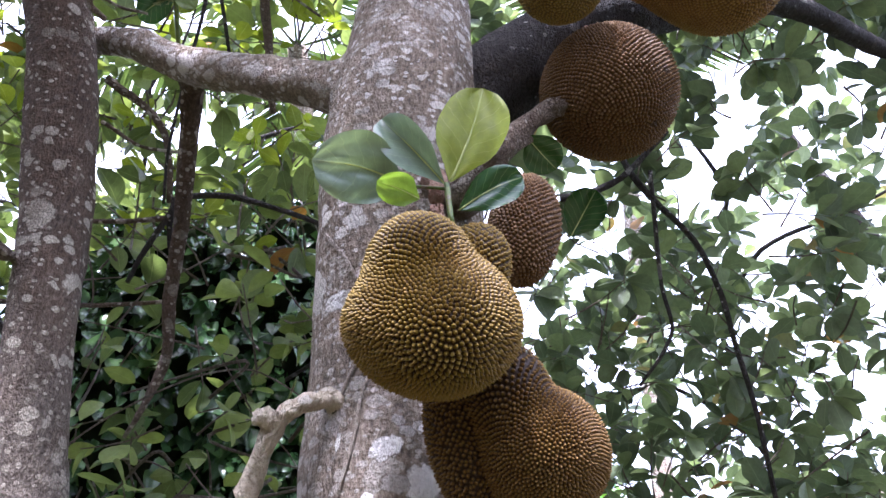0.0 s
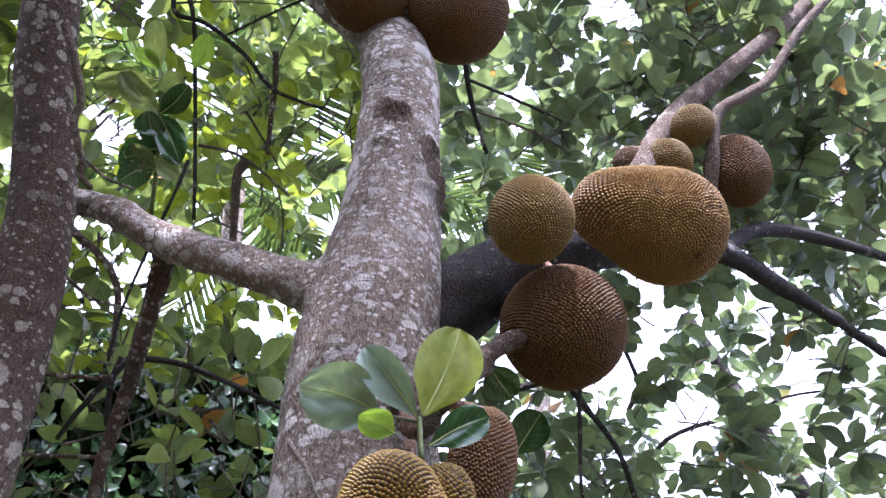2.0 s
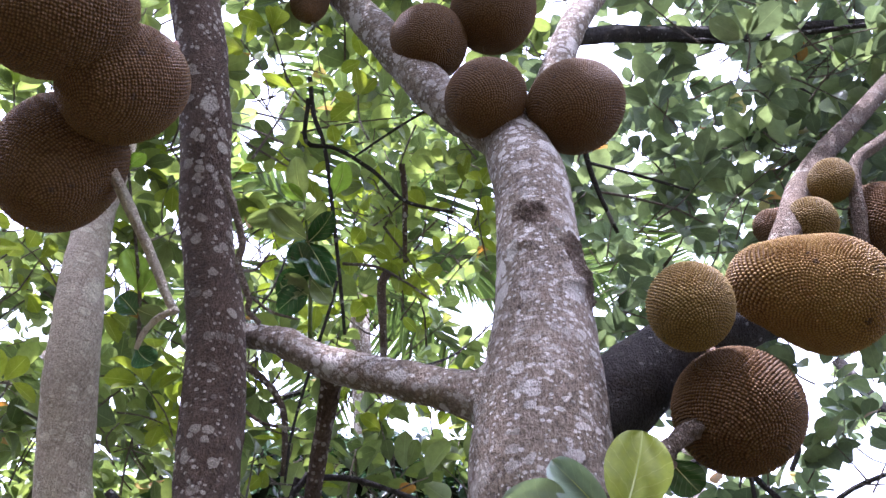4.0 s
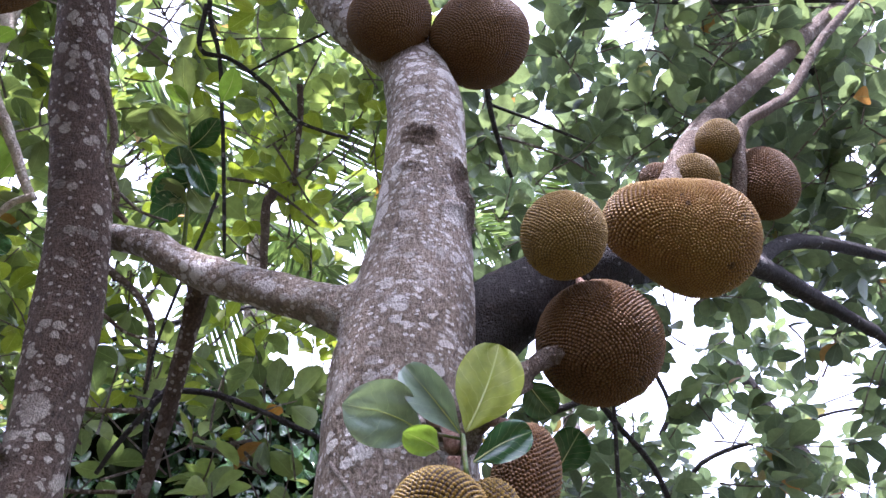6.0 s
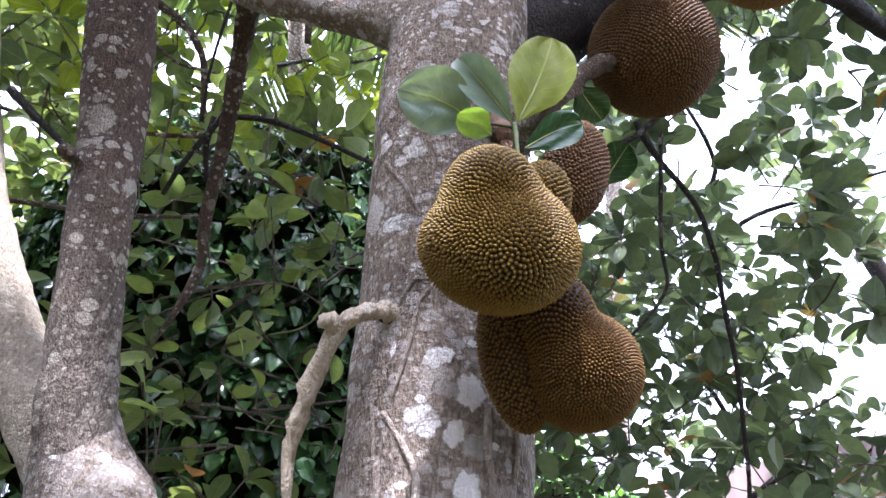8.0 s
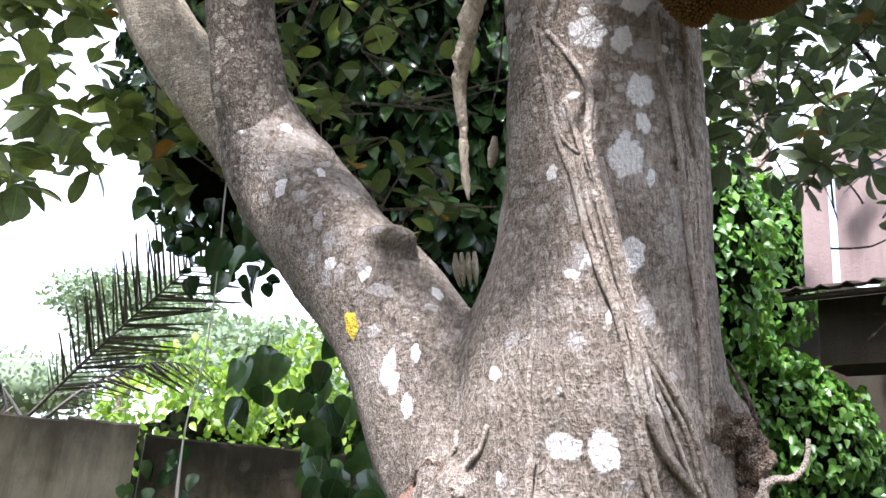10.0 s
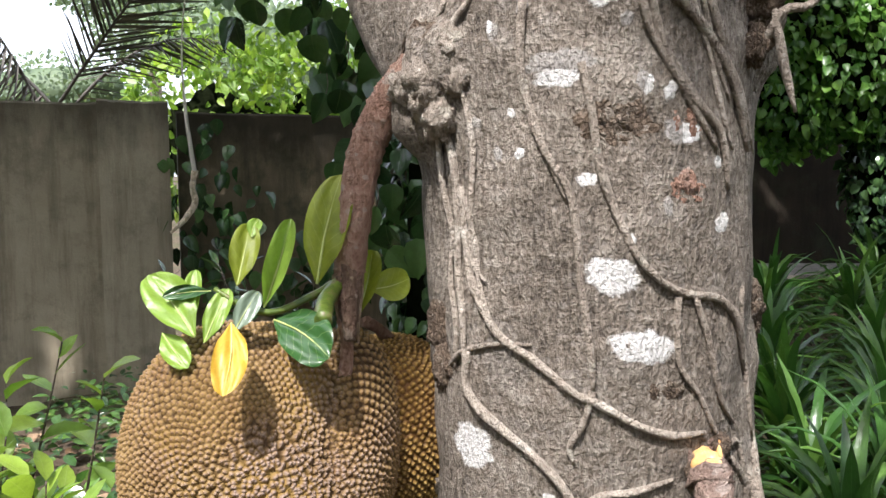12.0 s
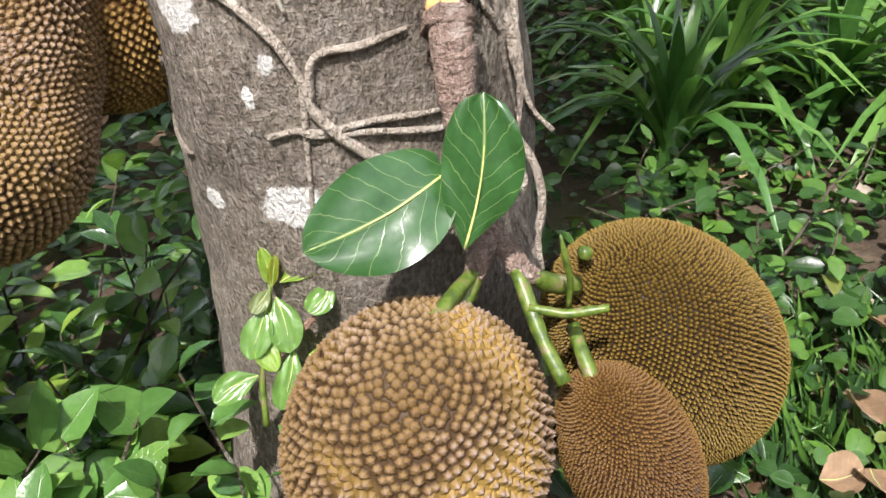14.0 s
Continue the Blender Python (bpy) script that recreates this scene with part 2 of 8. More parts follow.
def leaf_material(name, dark, mid, pale, vein, rough=0.38, clear=0.35, turned=None, veins=0.55, single=False, relief=0.35, glow=(1.1, 1.15, 0.65)):
    m, nt, b = material(name, rough, 0.5)
    g = nt.nodes.new("ShaderNodeNewGeometry")
    rnd = nt.nodes.new("ShaderNodeObjectInfo").outputs["Random"] if single else g.outputs["Random Per Island"]
    stops = [(0.0, dark), (0.45, mid), (0.93, pale)]
    if turned:
        stops += [(0.985, pale), (0.997, turned)]
    col = ramp(nt, rnd, *stops)
    v = coords(nt)
    col = mixed(nt, 0.5, col, ramp(nt, noise_tex(nt, v, 45, 5, 0.65), (0.3, (0.55,)), (0.7, (1.25,))), "MULTIPLY")
    uv = nt.nodes.new("ShaderNodeTexCoord")
    sep = nt.nodes.new("ShaderNodeSeparateXYZ")
    nt.links.new(uv.outputs["UV"], sep.inputs[0])
    off = maths(nt, "ABSOLUTE", maths(nt, "SUBTRACT", sep.outputs[0], 0.5))
    rib = maths(nt, "SUBTRACT", 1.0, maths(nt, "MULTIPLY", off, 38.0), True)
    slant = maths(nt, "ADD", maths(nt, "MULTIPLY", sep.outputs[1], 7.0), maths(nt, "MULTIPLY", maths(nt, "POWER", off, 0.8), -3.6))
    slant = maths(nt, "ADD", slant, maths(nt, "MULTIPLY", noise_tex(nt, v, 30, 3), 0.9))
    saw = maths(nt, "ABSOLUTE", maths(nt, "SUBTRACT", maths(nt, "FRACT", slant), 0.5))
    side = maths(nt, "SUBTRACT", 1.0, maths(nt, "MULTIPLY", saw, 24.0), True)
    net = maths(nt, "MAXIMUM", rib, maths(nt, "MULTIPLY", side, 0.5))
    col = mixed(nt, maths(nt, "MULTIPLY", net, veins), col, vein)
    nt.links.new(col, b.inputs["Base Color"])
    bump(nt, b, maths(nt, "ADD", maths(nt, "MULTIPLY", net, 0.7), noise_tex(nt, v, 60, 3)), relief, 0.003)
    tr = nt.nodes.new("ShaderNodeBsdfTranslucent")
    nt.links.new(mixed(nt, 1.0, col, glow, "MULTIPLY"), tr.inputs[0])
    mx = nt.nodes.new("ShaderNodeMixShader")
    mx.inputs[0].default_value = clear
    out = nt.nodes["Material Output"]
    nt.links.new(b.outputs[0], mx.inputs[1])
    nt.links.new(tr.outputs[0], mx.inputs[2])
    nt.links.new(mx.outputs[0], out.inputs[0])
    return m


LEAF = leaf_material("jackfruit_leaf", (0.08, 0.112, 0.048), (0.145, 0.183, 0.073), (0.25, 0.303, 0.1), (0.28, 0.35, 0.15), 0.36, 0.5, (0.3, 0.13, 0.03))
# cooler copy of the leaf, with shade and haze put into its colour
LEAF_COOL = leaf_material("shade_toned_leaf", (0.066, 0.09, 0.058), (0.112, 0.146, 0.085), (0.19, 0.238, 0.12), (0.2, 0.25, 0.15), 0.4, 0.45, (0.3, 0.14, 0.04), glow=(1.08, 1.12, 0.72))
LEAF_DARK = leaf_material("glossy_dark_leaf", (0.014, 0.036, 0.013), (0.03, 0.07, 0.024), (0.075, 0.145, 0.045), (0.07, 0.12, 0.045), 0.16, 0.12)
LEAF_YOUNG = leaf_material("young_leaf", (0.12, 0.22, 0.03), (0.19, 0.32, 0.045), (0.3, 0.42, 0.06), (0.36, 0.46, 0.14), 0.38, 0.45)
LEAF_BIG = leaf_material("large_green_leaf", (0.018, 0.058, 0.014), (0.022, 0.068, 0.016), (0.029, 0.082, 0.019), (0.32, 0.4, 0.15), 0.26, 0.15, None, 0.62, relief=0.12)
LEAF_GREY = leaf_material("grey_green_leaf", (0.12, 0.175, 0.125), (0.155, 0.21, 0.15), (0.19, 0.245, 0.175), (0.3, 0.36, 0.2), 0.3, 0.25, None, 0.7)
LEAF_OLIVE = leaf_material("olive_leaf", (0.165, 0.21, 0.018), (0.21, 0.255, 0.022), (0.255, 0.3, 0.03), (0.4, 0.45, 0.14), 0.5, 0.5, None, 0.8)
LEAF_YELLOW = leaf_material("yellowing_leaf", (0.42, 0.25, 0.02), (0.5, 0.3, 0.03), (0.55, 0.36, 0.04), (0.6, 0.45, 0.12), 0.45, 0.3, None, 0.7)
LEAF_DRY = leaf_material("dry_leaf", (0.1, 0.052, 0.022), (0.17, 0.1, 0.05), (0.28, 0.19, 0.115), (0.45, 0.36, 0.24), 0.75, 0.1)
GRASS = leaf_material("strap_leaf", (0.03, 0.086, 0.018), (0.056, 0.142, 0.028), (0.12, 0.23, 0.045), (0.13, 0.235, 0.065), 0.28, 0.33, None, 0.3, True)
COVER = leaf_material("ground_cover_leaf", (0.012, 0.036, 0.008), (0.031, 0.082, 0.014), (0.08, 0.165, 0.025), (0.1, 0.17, 0.05), 0.32, 0.25, (0.2, 0.13, 0.04))
IVY = leaf_material("ivy_leaf", (0.05, 0.13, 0.022), (0.09, 0.215, 0.036), (0.17, 0.33, 0.055), (0.18, 0.31, 0.09), 0.33, 0.4)
WEED = leaf_material("weed_leaf", (0.042, 0.105, 0.028), (0.09, 0.195, 0.042), (0.2, 0.33, 0.07), (0.16, 0.24, 0.08), 0.24, 0.35, None, 0.3)
PALM = leaf_material("palm_leaflet", (0.05, 0.08, 0.03), (0.08, 0.13, 0.04), (0.14, 0.19, 0.06), (0.2, 0.24, 0.1), 0.4, 0.35)
PALM_DEAD = leaf_material("withered_palm_leaflet", (0.05, 0.045, 0.04), (0.075, 0.068, 0.06), (0.12, 0.105, 0.09), (0.15, 0.13, 0.11), 0.7, 0.1, None, 0.4, True)
# leaf colour lifted towards pale grey-green to stand for distance haze
FAR_HAZE = leaf_material("haze_pale_leaf", (0.1, 0.145, 0.095), (0.14, 0.195, 0.115), (0.19, 0.255, 0.14), (0.16, 0.2, 0.12), 0.6, 0.35)

# near-black colour that paints the deep shade inside dense foliage
SHADE_FILL, _nt, _b = material("painted_inner_shade", 1.0, 0.0)
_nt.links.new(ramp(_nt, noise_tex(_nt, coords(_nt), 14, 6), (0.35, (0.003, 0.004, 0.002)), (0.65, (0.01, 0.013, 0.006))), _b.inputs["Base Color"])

STEM_GREEN, _nt, _b = material("green_stalk", 0.4, 0.4)
_v = coords(_nt)
_nt.links.new(ramp(_nt, noise_tex(_nt, _v, 60, 5), (0.36, (0.035, 0.06, 0.01)), (0.54, (0.085, 0.125, 0.016)), (0.62, (0.12, 0.1, 0.045)), (0.75, (0.22, 0.205, 0.15))), _b.inputs["Base Color"])
bump(_nt, _b, noise_tex(_nt, _v, 150, 3), 0.3, 0.002)

VEIN, _nt, _b = material("leaf_midrib", 0.45, 0.4)
_nt.links.new(ramp(_nt, noise_tex(_nt, coords(_nt), 80, 3), (0.3, (0.3, 0.36, 0.1)), (0.7, (0.46, 0.5, 0.18))), _b.inputs["Base Color"])

LICHEN = bark("white_lichen", *_grey, (0.86, 0.835, 0.8), 0.0, grown=1.0, crack=0.03)
LICHEN_FAINT = bark("faint_grey_lichen", *_grey, (0.55, 0.52, 0.49), 0.0, grown=0.55, crack=0.03)
LICHEN_YELLOW = bark("yellow_lichen", *_grey, (0.8, 0.6, 0.05), 0.0, grown=1.0, crack=0.03)

CUT, _nt, _b = material("cut_wood", 0.7, 0.2)
_v = coords(_nt)
_nt.links.new(ramp(_nt, noise_tex(_nt, _v, 70, 5), (0.3, (0.3, 0.12, 0.04)), (0.55, (0.6, 0.34, 0.13)), (0.75, (0.75, 0.52, 0.28))), _b.inputs["Base Color"])
bump(_nt, _b, noise_tex(_nt, _v, 160, 4), 0.6, 0.004)

SOIL, _nt, _b = material("soil", 0.95, 0.15)
_v = coords(_nt)
_c = ramp(_nt, noise_tex(_nt, _v, 9, 8, 0.7), (0.3, (0.035, 0.026, 0.018)), (0.55, (0.09, 0.066, 0.045)), (0.75, (0.17, 0.13, 0.09)))
_c = mixed(_nt, ramp(_nt, noise_tex(_nt, _v, 1.6, 6), (0.45, (0,)), (0.6, (0.6,))), _c, (0.045, 0.058, 0.02))
_nt.links.new(_c, _b.inputs["Base Color"])
bump(_nt, _b, noise_tex(_nt, _v, 40, 8, 0.7), 1.0, 0.02)


def plaster(name, low, high, stain, moss, mould=None):
    m, nt, b = material(name, 0.92, 0.2)
    v = coords(nt)
    col = ramp(nt, noise_tex(nt, v, 2.2, 8, 0.65), (0.3, low), (0.7, high))
    runs = noise_tex(nt, coords(nt, (5, 5, 0.45)), 1.6, 7, 0.7)
    col = mixed(nt, ramp(nt, runs, (0.46, (0,)), (0.68, (0.85,))), col, stain)
    col = mixed(nt, ramp(nt, noise_tex(nt, v, 4.5, 7, 0.7), (0.5, (0,)), (0.66, (moss,))), col, (0.03, 0.035, 0.02))
    if mould is not None:      # black algae grown down from the coping
        sep = nt.nodes.new("ShaderNodeSeparateXYZ")
        nt.links.new(v, sep.inputs[0])
        reach = maths(nt, "ADD", maths(nt, "SUBTRACT", sep.outputs[2], mould), maths(nt, "MULTIPLY", noise_tex(nt, coords(nt, (2, 2, 0.6)), 2.0, 7, 0.7), 0.9))
        col = mixed(nt, ramp(nt, reach, (0.1, (0,)), (0.5, (0.85,))), col, tuple(q * 0.4 for q in stain) if low[0] < 0.1 else (0.07, 0.062, 0.045))
    nt.links.new(col, b.inputs["Base Color"])
    bump(nt, b, noise_tex(nt, v, 55, 6, 0.7), 0.6, 0.008)
    return m


WALL = plaster("weathered_plaster", (0.255, 0.22, 0.158), (0.365, 0.318, 0.232), (0.165, 0.139, 0.096), 0.3, 1.6)
WALL_BACK = plaster("algae_stained_plaster", (0.07, 0.059, 0.037), (0.165, 0.132, 0.083), (0.045, 0.038, 0.025), 0.7, 1.42)
# nearly black: the shade under the eave is put into this plaster's colour
WALL_SHADE = plaster("shade_toned_plaster", (0.014, 0.011, 0.008), (0.036, 0.027, 0.018), (0.009, 0.007, 0.006), 0.75)
PAINT_LILAC = plaster("lilac_wall_paint", (0.36, 0.33, 0.38), (0.44, 0.41, 0.46), (0.3, 0.28, 0.3), 0.05)
PAINT_BEIGE = plaster("beige_wall_paint", (0.44, 0.34, 0.265), (0.52, 0.41, 0.32), (0.36, 0.28, 0.22), 0.06)
PAINT_YELLOW = plaster("yellow_wall_paint", (0.72, 0.5, 0.18), (0.82, 0.6, 0.25), (0.55, 0.38, 0.14), 0.04)
CONCRETE = plaster("pale_kerb", (0.16, 0.145, 0.125), (0.24, 0.22, 0.19), (0.1, 0.09, 0.075), 0.5)
SHEET = plaster("pinkish_roof_sheet", (0.2, 0.15, 0.14), (0.25, 0.19, 0.178), (0.16, 0.12, 0.112), 0.05)
SHEET_BLUE = plaster("blue_roof_strip", (0.42, 0.55, 0.68), (0.5, 0.62, 0.74), (0.4, 0.5, 0.6), 0.03)
STONE = plaster("pinkish_stone", (0.3, 0.24, 0.2), (0.42, 0.35, 0.3), (0.2, 0.16, 0.13), 0.1)
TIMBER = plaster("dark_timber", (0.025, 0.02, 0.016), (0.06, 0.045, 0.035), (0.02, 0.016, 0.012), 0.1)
STRING = plaster("weathered_string", (0.36, 0.35, 0.3), (0.5, 0.48, 0.42), (0.25, 0.22, 0.17), 0.02)


# ---- mesh helpers ----
rng = np.random.default_rng(7)


def mesh_of(name, verts, faces, mat, smooth=True, uvs=None, attr=None):
    me = bpy.data.meshes.new(name)
    verts = np.asarray(verts, dtype=float)
    if isinstance(faces, np.ndarray):
        n, k = faces.shape
        me.vertices.add(len(verts))
        me.vertices.foreach_set("co", verts.astype(np.float32).ravel())
        me.loops.add(n * k)
        me.loops.foreach_set("vertex_index", faces.astype(np.int32).ravel())
        me.polygons.add(n)
        me.polygons.foreach_set("loop_start", np.arange(0, n * k, k, dtype=np.int32))
        me.update(calc_edges=True)
    else:
        me.from_pydata([tuple(v) for v in verts], [], [tuple(int(i) for i in f) for f in faces])
    me.polygons.foreach_set("use_smooth", np.full(len(me.polygons), smooth))
    if uvs is not None:
        layer = me.uv_layers.new(name="uv")
        idx = np.zeros(len(me.loops), dtype=np.int32)
        me.loops.foreach_get("vertex_index", idx)
        layer.data.foreach_set("uv", np.asarray(uvs, dtype=np.float32)[idx].ravel())
    if attr is not None:
        at = me.attributes.new("tip", "FLOAT", "POINT")
        at.data.foreach_set("value", np.asarray(attr, dtype=np.float32))
    me.materials.append(mat)
    me.validate()
    return me


def hold(name, parent, place=None):
    e = new(name)
    e.empty_display_size = 0.05
    if place is not None:
        e.location = place
    if parent:
        e.parent = parent
    return e


def part(name, me, parent, label=""):
    """Links a mesh, given in world places, as one part of a thing."""
    ob = new(name, me)
    if parent:
        ob.parent = parent
        ob.matrix_parent_inverse = Matrix.Translation(-world_of(parent))
    return tagged(ob, label)


def world_of(ob):
    p = Vector(ob.location)
    while ob.parent:
        p = p + ob.matrix_parent_inverse.translation
        ob = ob.parent
        p = p + ob.location
    return p


def spline(pts, steps):
    """Catmull-Rom through rows of numbers."""
    p = np.asarray(pts, dtype=float)
    p = np.vstack([2 * p[0] - p[1], p, 2 * p[-1] - p[-2]])
    out = []
    for i in range(1, len(p) - 2):
        a, b, c, d = p[i - 1:i + 3]
        for t in np.linspace(0, 1, steps, endpoint=False):
            out.append(0.5 * (2 * b + (c - a) * t + (2 * a - 5 * b + 4 * c - d) * t * t + (3 * b - a - 3 * c + d) * t ** 3))
    out.append(p[-2])
    return np.array(out)


def tube(rows, seg=10, steps=4, rough=0.06, seed=0, cap=True, squash=1.0):
    """A round limb along rows of x, y, z, radius."""
    s = spline(rows, steps)
    c, r = s[:, :3], np.maximum(s[:, 3], 0.0004)
    g = np.random.default_rng(seed)
    tan = np.gradient(c, axis=0)
    tan /= np.linalg.norm(tan, axis=1)[:, None] + 1e-12
    u = np.cross(tan[0], (0.3, -1, 0.2))
    u /= np.linalg.norm(u)
    verts = []
    for i in range(len(c)):
        u = u - tan[i] * (u @ tan[i])
        u /= np.linalg.norm(u)
        w = np.cross(tan[i], u)
        ang = np.linspace(0, 2 * math.pi, seg, endpoint=False)
        rad = r[i] * (1 + rough * g.standard_normal(seg))
        verts.append(c[i] + rad[:, None] * (np.cos(ang)[:, None] * u + squash * np.sin(ang)[:, None] * w))
    verts = np.concatenate(verts)
    faces = []
    for i in range(len(c) - 1):
        for k in range(seg):
            n = (k + 1) % seg
            faces.append((i * seg + k, i * seg + n, (i + 1) * seg + n, (i + 1) * seg + k))
    if cap:
        faces.append(tuple(range(seg))[::-1])
        faces.append(tuple(range((len(c) - 1) * seg, len(c) * seg)))
    return verts, faces


def joined(*shapes):
    vs, fs, n = [], [], 0
    for v, f in shapes:
        vs.append(v)
        fs += [tuple(i + n for i in q) for q in f]
        n += len(v)
    return np.concatenate(vs), fs


def limb(name, rows, mat, parent, label="", **kw):
    return part(name, mesh_of(name, *tube(rows, **kw), mat), parent, label)


def block(x0, y0, z0, x1, y1, z1, bevel=0.0):
    bm = bmesh.new()
    bmesh.ops.create_cube(bm, size=1)
    bmesh.ops.scale(bm, vec=(x1 - x0, y1 - y0, z1 - z0), verts=bm.verts)
    bmesh.ops.translate(bm, vec=((x0 + x1) / 2, (y0 + y1) / 2, (z0 + z1) / 2), verts=bm.verts)
    if bevel:
        bmesh.ops.bevel(bm, geom=bm.edges[:], offset=bevel, segments=2, affect="EDGES")
    bm.verts.ensure_lookup_table()
    v = np.array([q.co[:] for q in bm.verts])
    f = [tuple(q.index for q in p.verts) for p in bm.faces]
    bm.free()
    return v, f


# ---- leaves ----
def leaf_shape(kind="obovate", rows=6, cols=3, fold=0.16, curl=0.12, wave=0.0):
    """Unit leaf along +y from its base, face up. Returns places, faces, uv."""
    s = np.linspace(0, 1, rows)
    s = s + 0.1 * np.sin(math.pi * s) * s    # closer rows near the tip
    if kind == "obovate":
        w = 0.29 * np.sin(math.pi * s ** 1.3) ** 0.62 + 0.012
    elif kind == "spoon":
        w = 0.3 * np.sin(math.pi * s ** 1.3) ** 0.48 * (0.45 + 0.55 * np.minimum(1, s / 0.3)) + 0.012
    elif kind == "oval":
        w = 0.25 * np.sin(math.pi * s ** 0.95) ** 0.8 + 0.01
    elif kind == "heart":
        w = 0.4 * np.sin(math.pi * np.minimum(s * 0.86 + 0.14, 1) ** 0.8) ** 0.85 + 0.004
        w[0] = 0.14
    elif kind == "round":
        w = 0.42 * np.sin(math.pi * np.minimum(s * 0.94 + 0.06, 1) ** 0.92) ** 0.6 + 0.004
    elif kind == "lance":
        w = 0.12 * np.sin(math.pi * s ** 0.8) ** 0.8 + 0.006
    else:
        w = 0.03 * (1 - s ** 3) + 0.002
    x = np.linspace(-1, 1, cols)
    v, uv = [], []
    for i in range(rows):
        for k in range(cols):
            z = fold * abs(x[k]) * w[i] * 1.6 - curl * s[i] ** 2 + wave * math.sin(7 * s[i] + 2 * k) * w[i]
            v.append((x[k] * w[i], s[i], z))
            uv.append((0.5 + 0.5 * x[k], s[i]))
    f = [(i * cols + k, i * cols + k + 1, (i + 1) * cols + k + 1, (i + 1) * cols + k) for i in range(rows - 1) for k in range(cols - 1)]
    return np.array(v), np.array(f), np.array(uv)


def axes_for(d, up, roll):
    """Rows of axes (x, y, z) for leaves that point along d with faces near up."""
    d = d / np.linalg.norm(d, axis=1)[:, None]
    x = np.cross(d, up)
    x /= np.linalg.norm(x, axis=1)[:, None] + 1e-9
    z = np.cross(x, d)
    c, s = np.cos(roll)[:, None], np.sin(roll)[:, None]
    return np.stack([x * c + z * s, d, z * c - x * s], axis=1)


def scatter(name, mat, base, d, size, shape, up=(0, 0, 1), roll=0.4, seed=1, width=1.0):
    """One mesh of many leaves: base places, directions, sizes."""
    g = np.random.default_rng(seed)
    n = len(base)
    ax = axes_for(np.asarray(d, float), np.broadcast_to(np.asarray(up, float), (n, 3)), g.normal(0, roll, n))
    v, f, uv = shape
    sc = np.asarray(size, float)[:, None, None] * (v[None] * np.array([width, 1, 1]))
    sc = sc * np.stack([g.uniform(0.8, 1.2, n), np.ones(n), g.uniform(0.3, 1.9, n)], 1)[:, None, :]
    co = np.einsum("nvi,nij->nvj", sc, ax) + np.asarray(base, float)[:, None, :]
    faces = (f[None] + (np.arange(n) * len(v))[:, None, None]).reshape(-1, f.shape[1])
    return mesh_of(name, co.reshape(-1, 3), faces, mat, True, np.tile(uv, (n, 1)))


def rosettes(centers, axis, count, size, spread=1.0, seed=3):
    """Bases, directions and sizes of leaf whorls at twig ends."""
    g = np.random.default_rng(seed)
    b, d, s = [], [], []
    for c, a in zip(centers, axis):
        a = a / np.linalg.norm(a)
        x = np.cross(a, (0.31, 0.2, 0.93))
        x /= np.linalg.norm(x)
        y = np.cross(a, x)
        k = g.integers(count[0], count[1] + 1)
        off = g.uniform(0, 6.28)
        for i in range(k):
            ang = off + i * 2.4
            tilt = g.uniform(0.55, 1.35) * spread
            dd = math.cos(tilt) * a + math.sin(tilt) * (math.cos(ang) * x + math.sin(ang) * y)
            b.append(c - a * 0.05 * g.uniform(0, 1) + dd * 0.012)
            d.append(dd - np.array([0, 0, g.uniform(0.0, 0.35)]))
            s.append(g.uniform(*size))
    return np.array(b), np.array(d), np.array(s)


def polar(az, el, dist, eye=(0.05, -0.1, 1.5)):
    a, e = np.radians(az), np.radians(el)
    return np.stack([eye[0] + dist * np.sin(a) * np.cos(e), eye[1] + dist * np.cos(a) * np.cos(e), eye[2] + dist * np.sin(e)], -1)


LEAF_LOW = leaf_shape("obovate", 7, 3, 0.2, 0.14)
LEAF_OVAL = leaf_shape("oval", 5, 3, 0.2, 0.2)
LEAF_HEART = leaf_shape("heart", 6, 3, 0.25, 0.2)
LEAF_ROUND = leaf_shape("round", 5, 3, 0.22, 0.15)
LEAF_LANCE = leaf_shape("lance", 5, 3, 0.25, 0.3)
STRAP = leaf_shape("strap", 7, 3, 0.5, 0.0)


# ---- ground, wall, house ----
def ground_z(x, y):
    k = np.clip((np.asarray(y) - 1.0) / 5.0, 0, 1)
    return -0.08 + 0.12 * (np.clip(x, -6, 6) - 0.3) * k


def make_ground():
    xs = np.concatenate([[-400, -90, -30, -12], np.linspace(-6, 6, 61), [12, 30, 90, 400]])
    ys = np.concatenate([[-400, -90, -30, -10], np.linspace(-3, 10, 66), [14, 30, 90, 400]])
    v = []
    for y in ys:
        for x in xs:
            z = float(ground_z(x, y)) + 0.035 * noise.noise((x * 2.1, y * 2.1, 0)) + 0.012 * noise.noise((x * 9, y * 9, 3))
            v.append((x, y, z))
    n = len(xs)
    f = np.array([(j * n + i, j * n + i + 1, (j + 1) * n + i + 1, (j + 1) * n + i) for j in range(len(ys) - 1) for i in range(n - 1)])
    ob = new("ground", mesh_of("ground", v, f, SOIL))
    return tagged(ob, "bare brown soil with patches of moss", "ground", kind="structure")


make_ground()


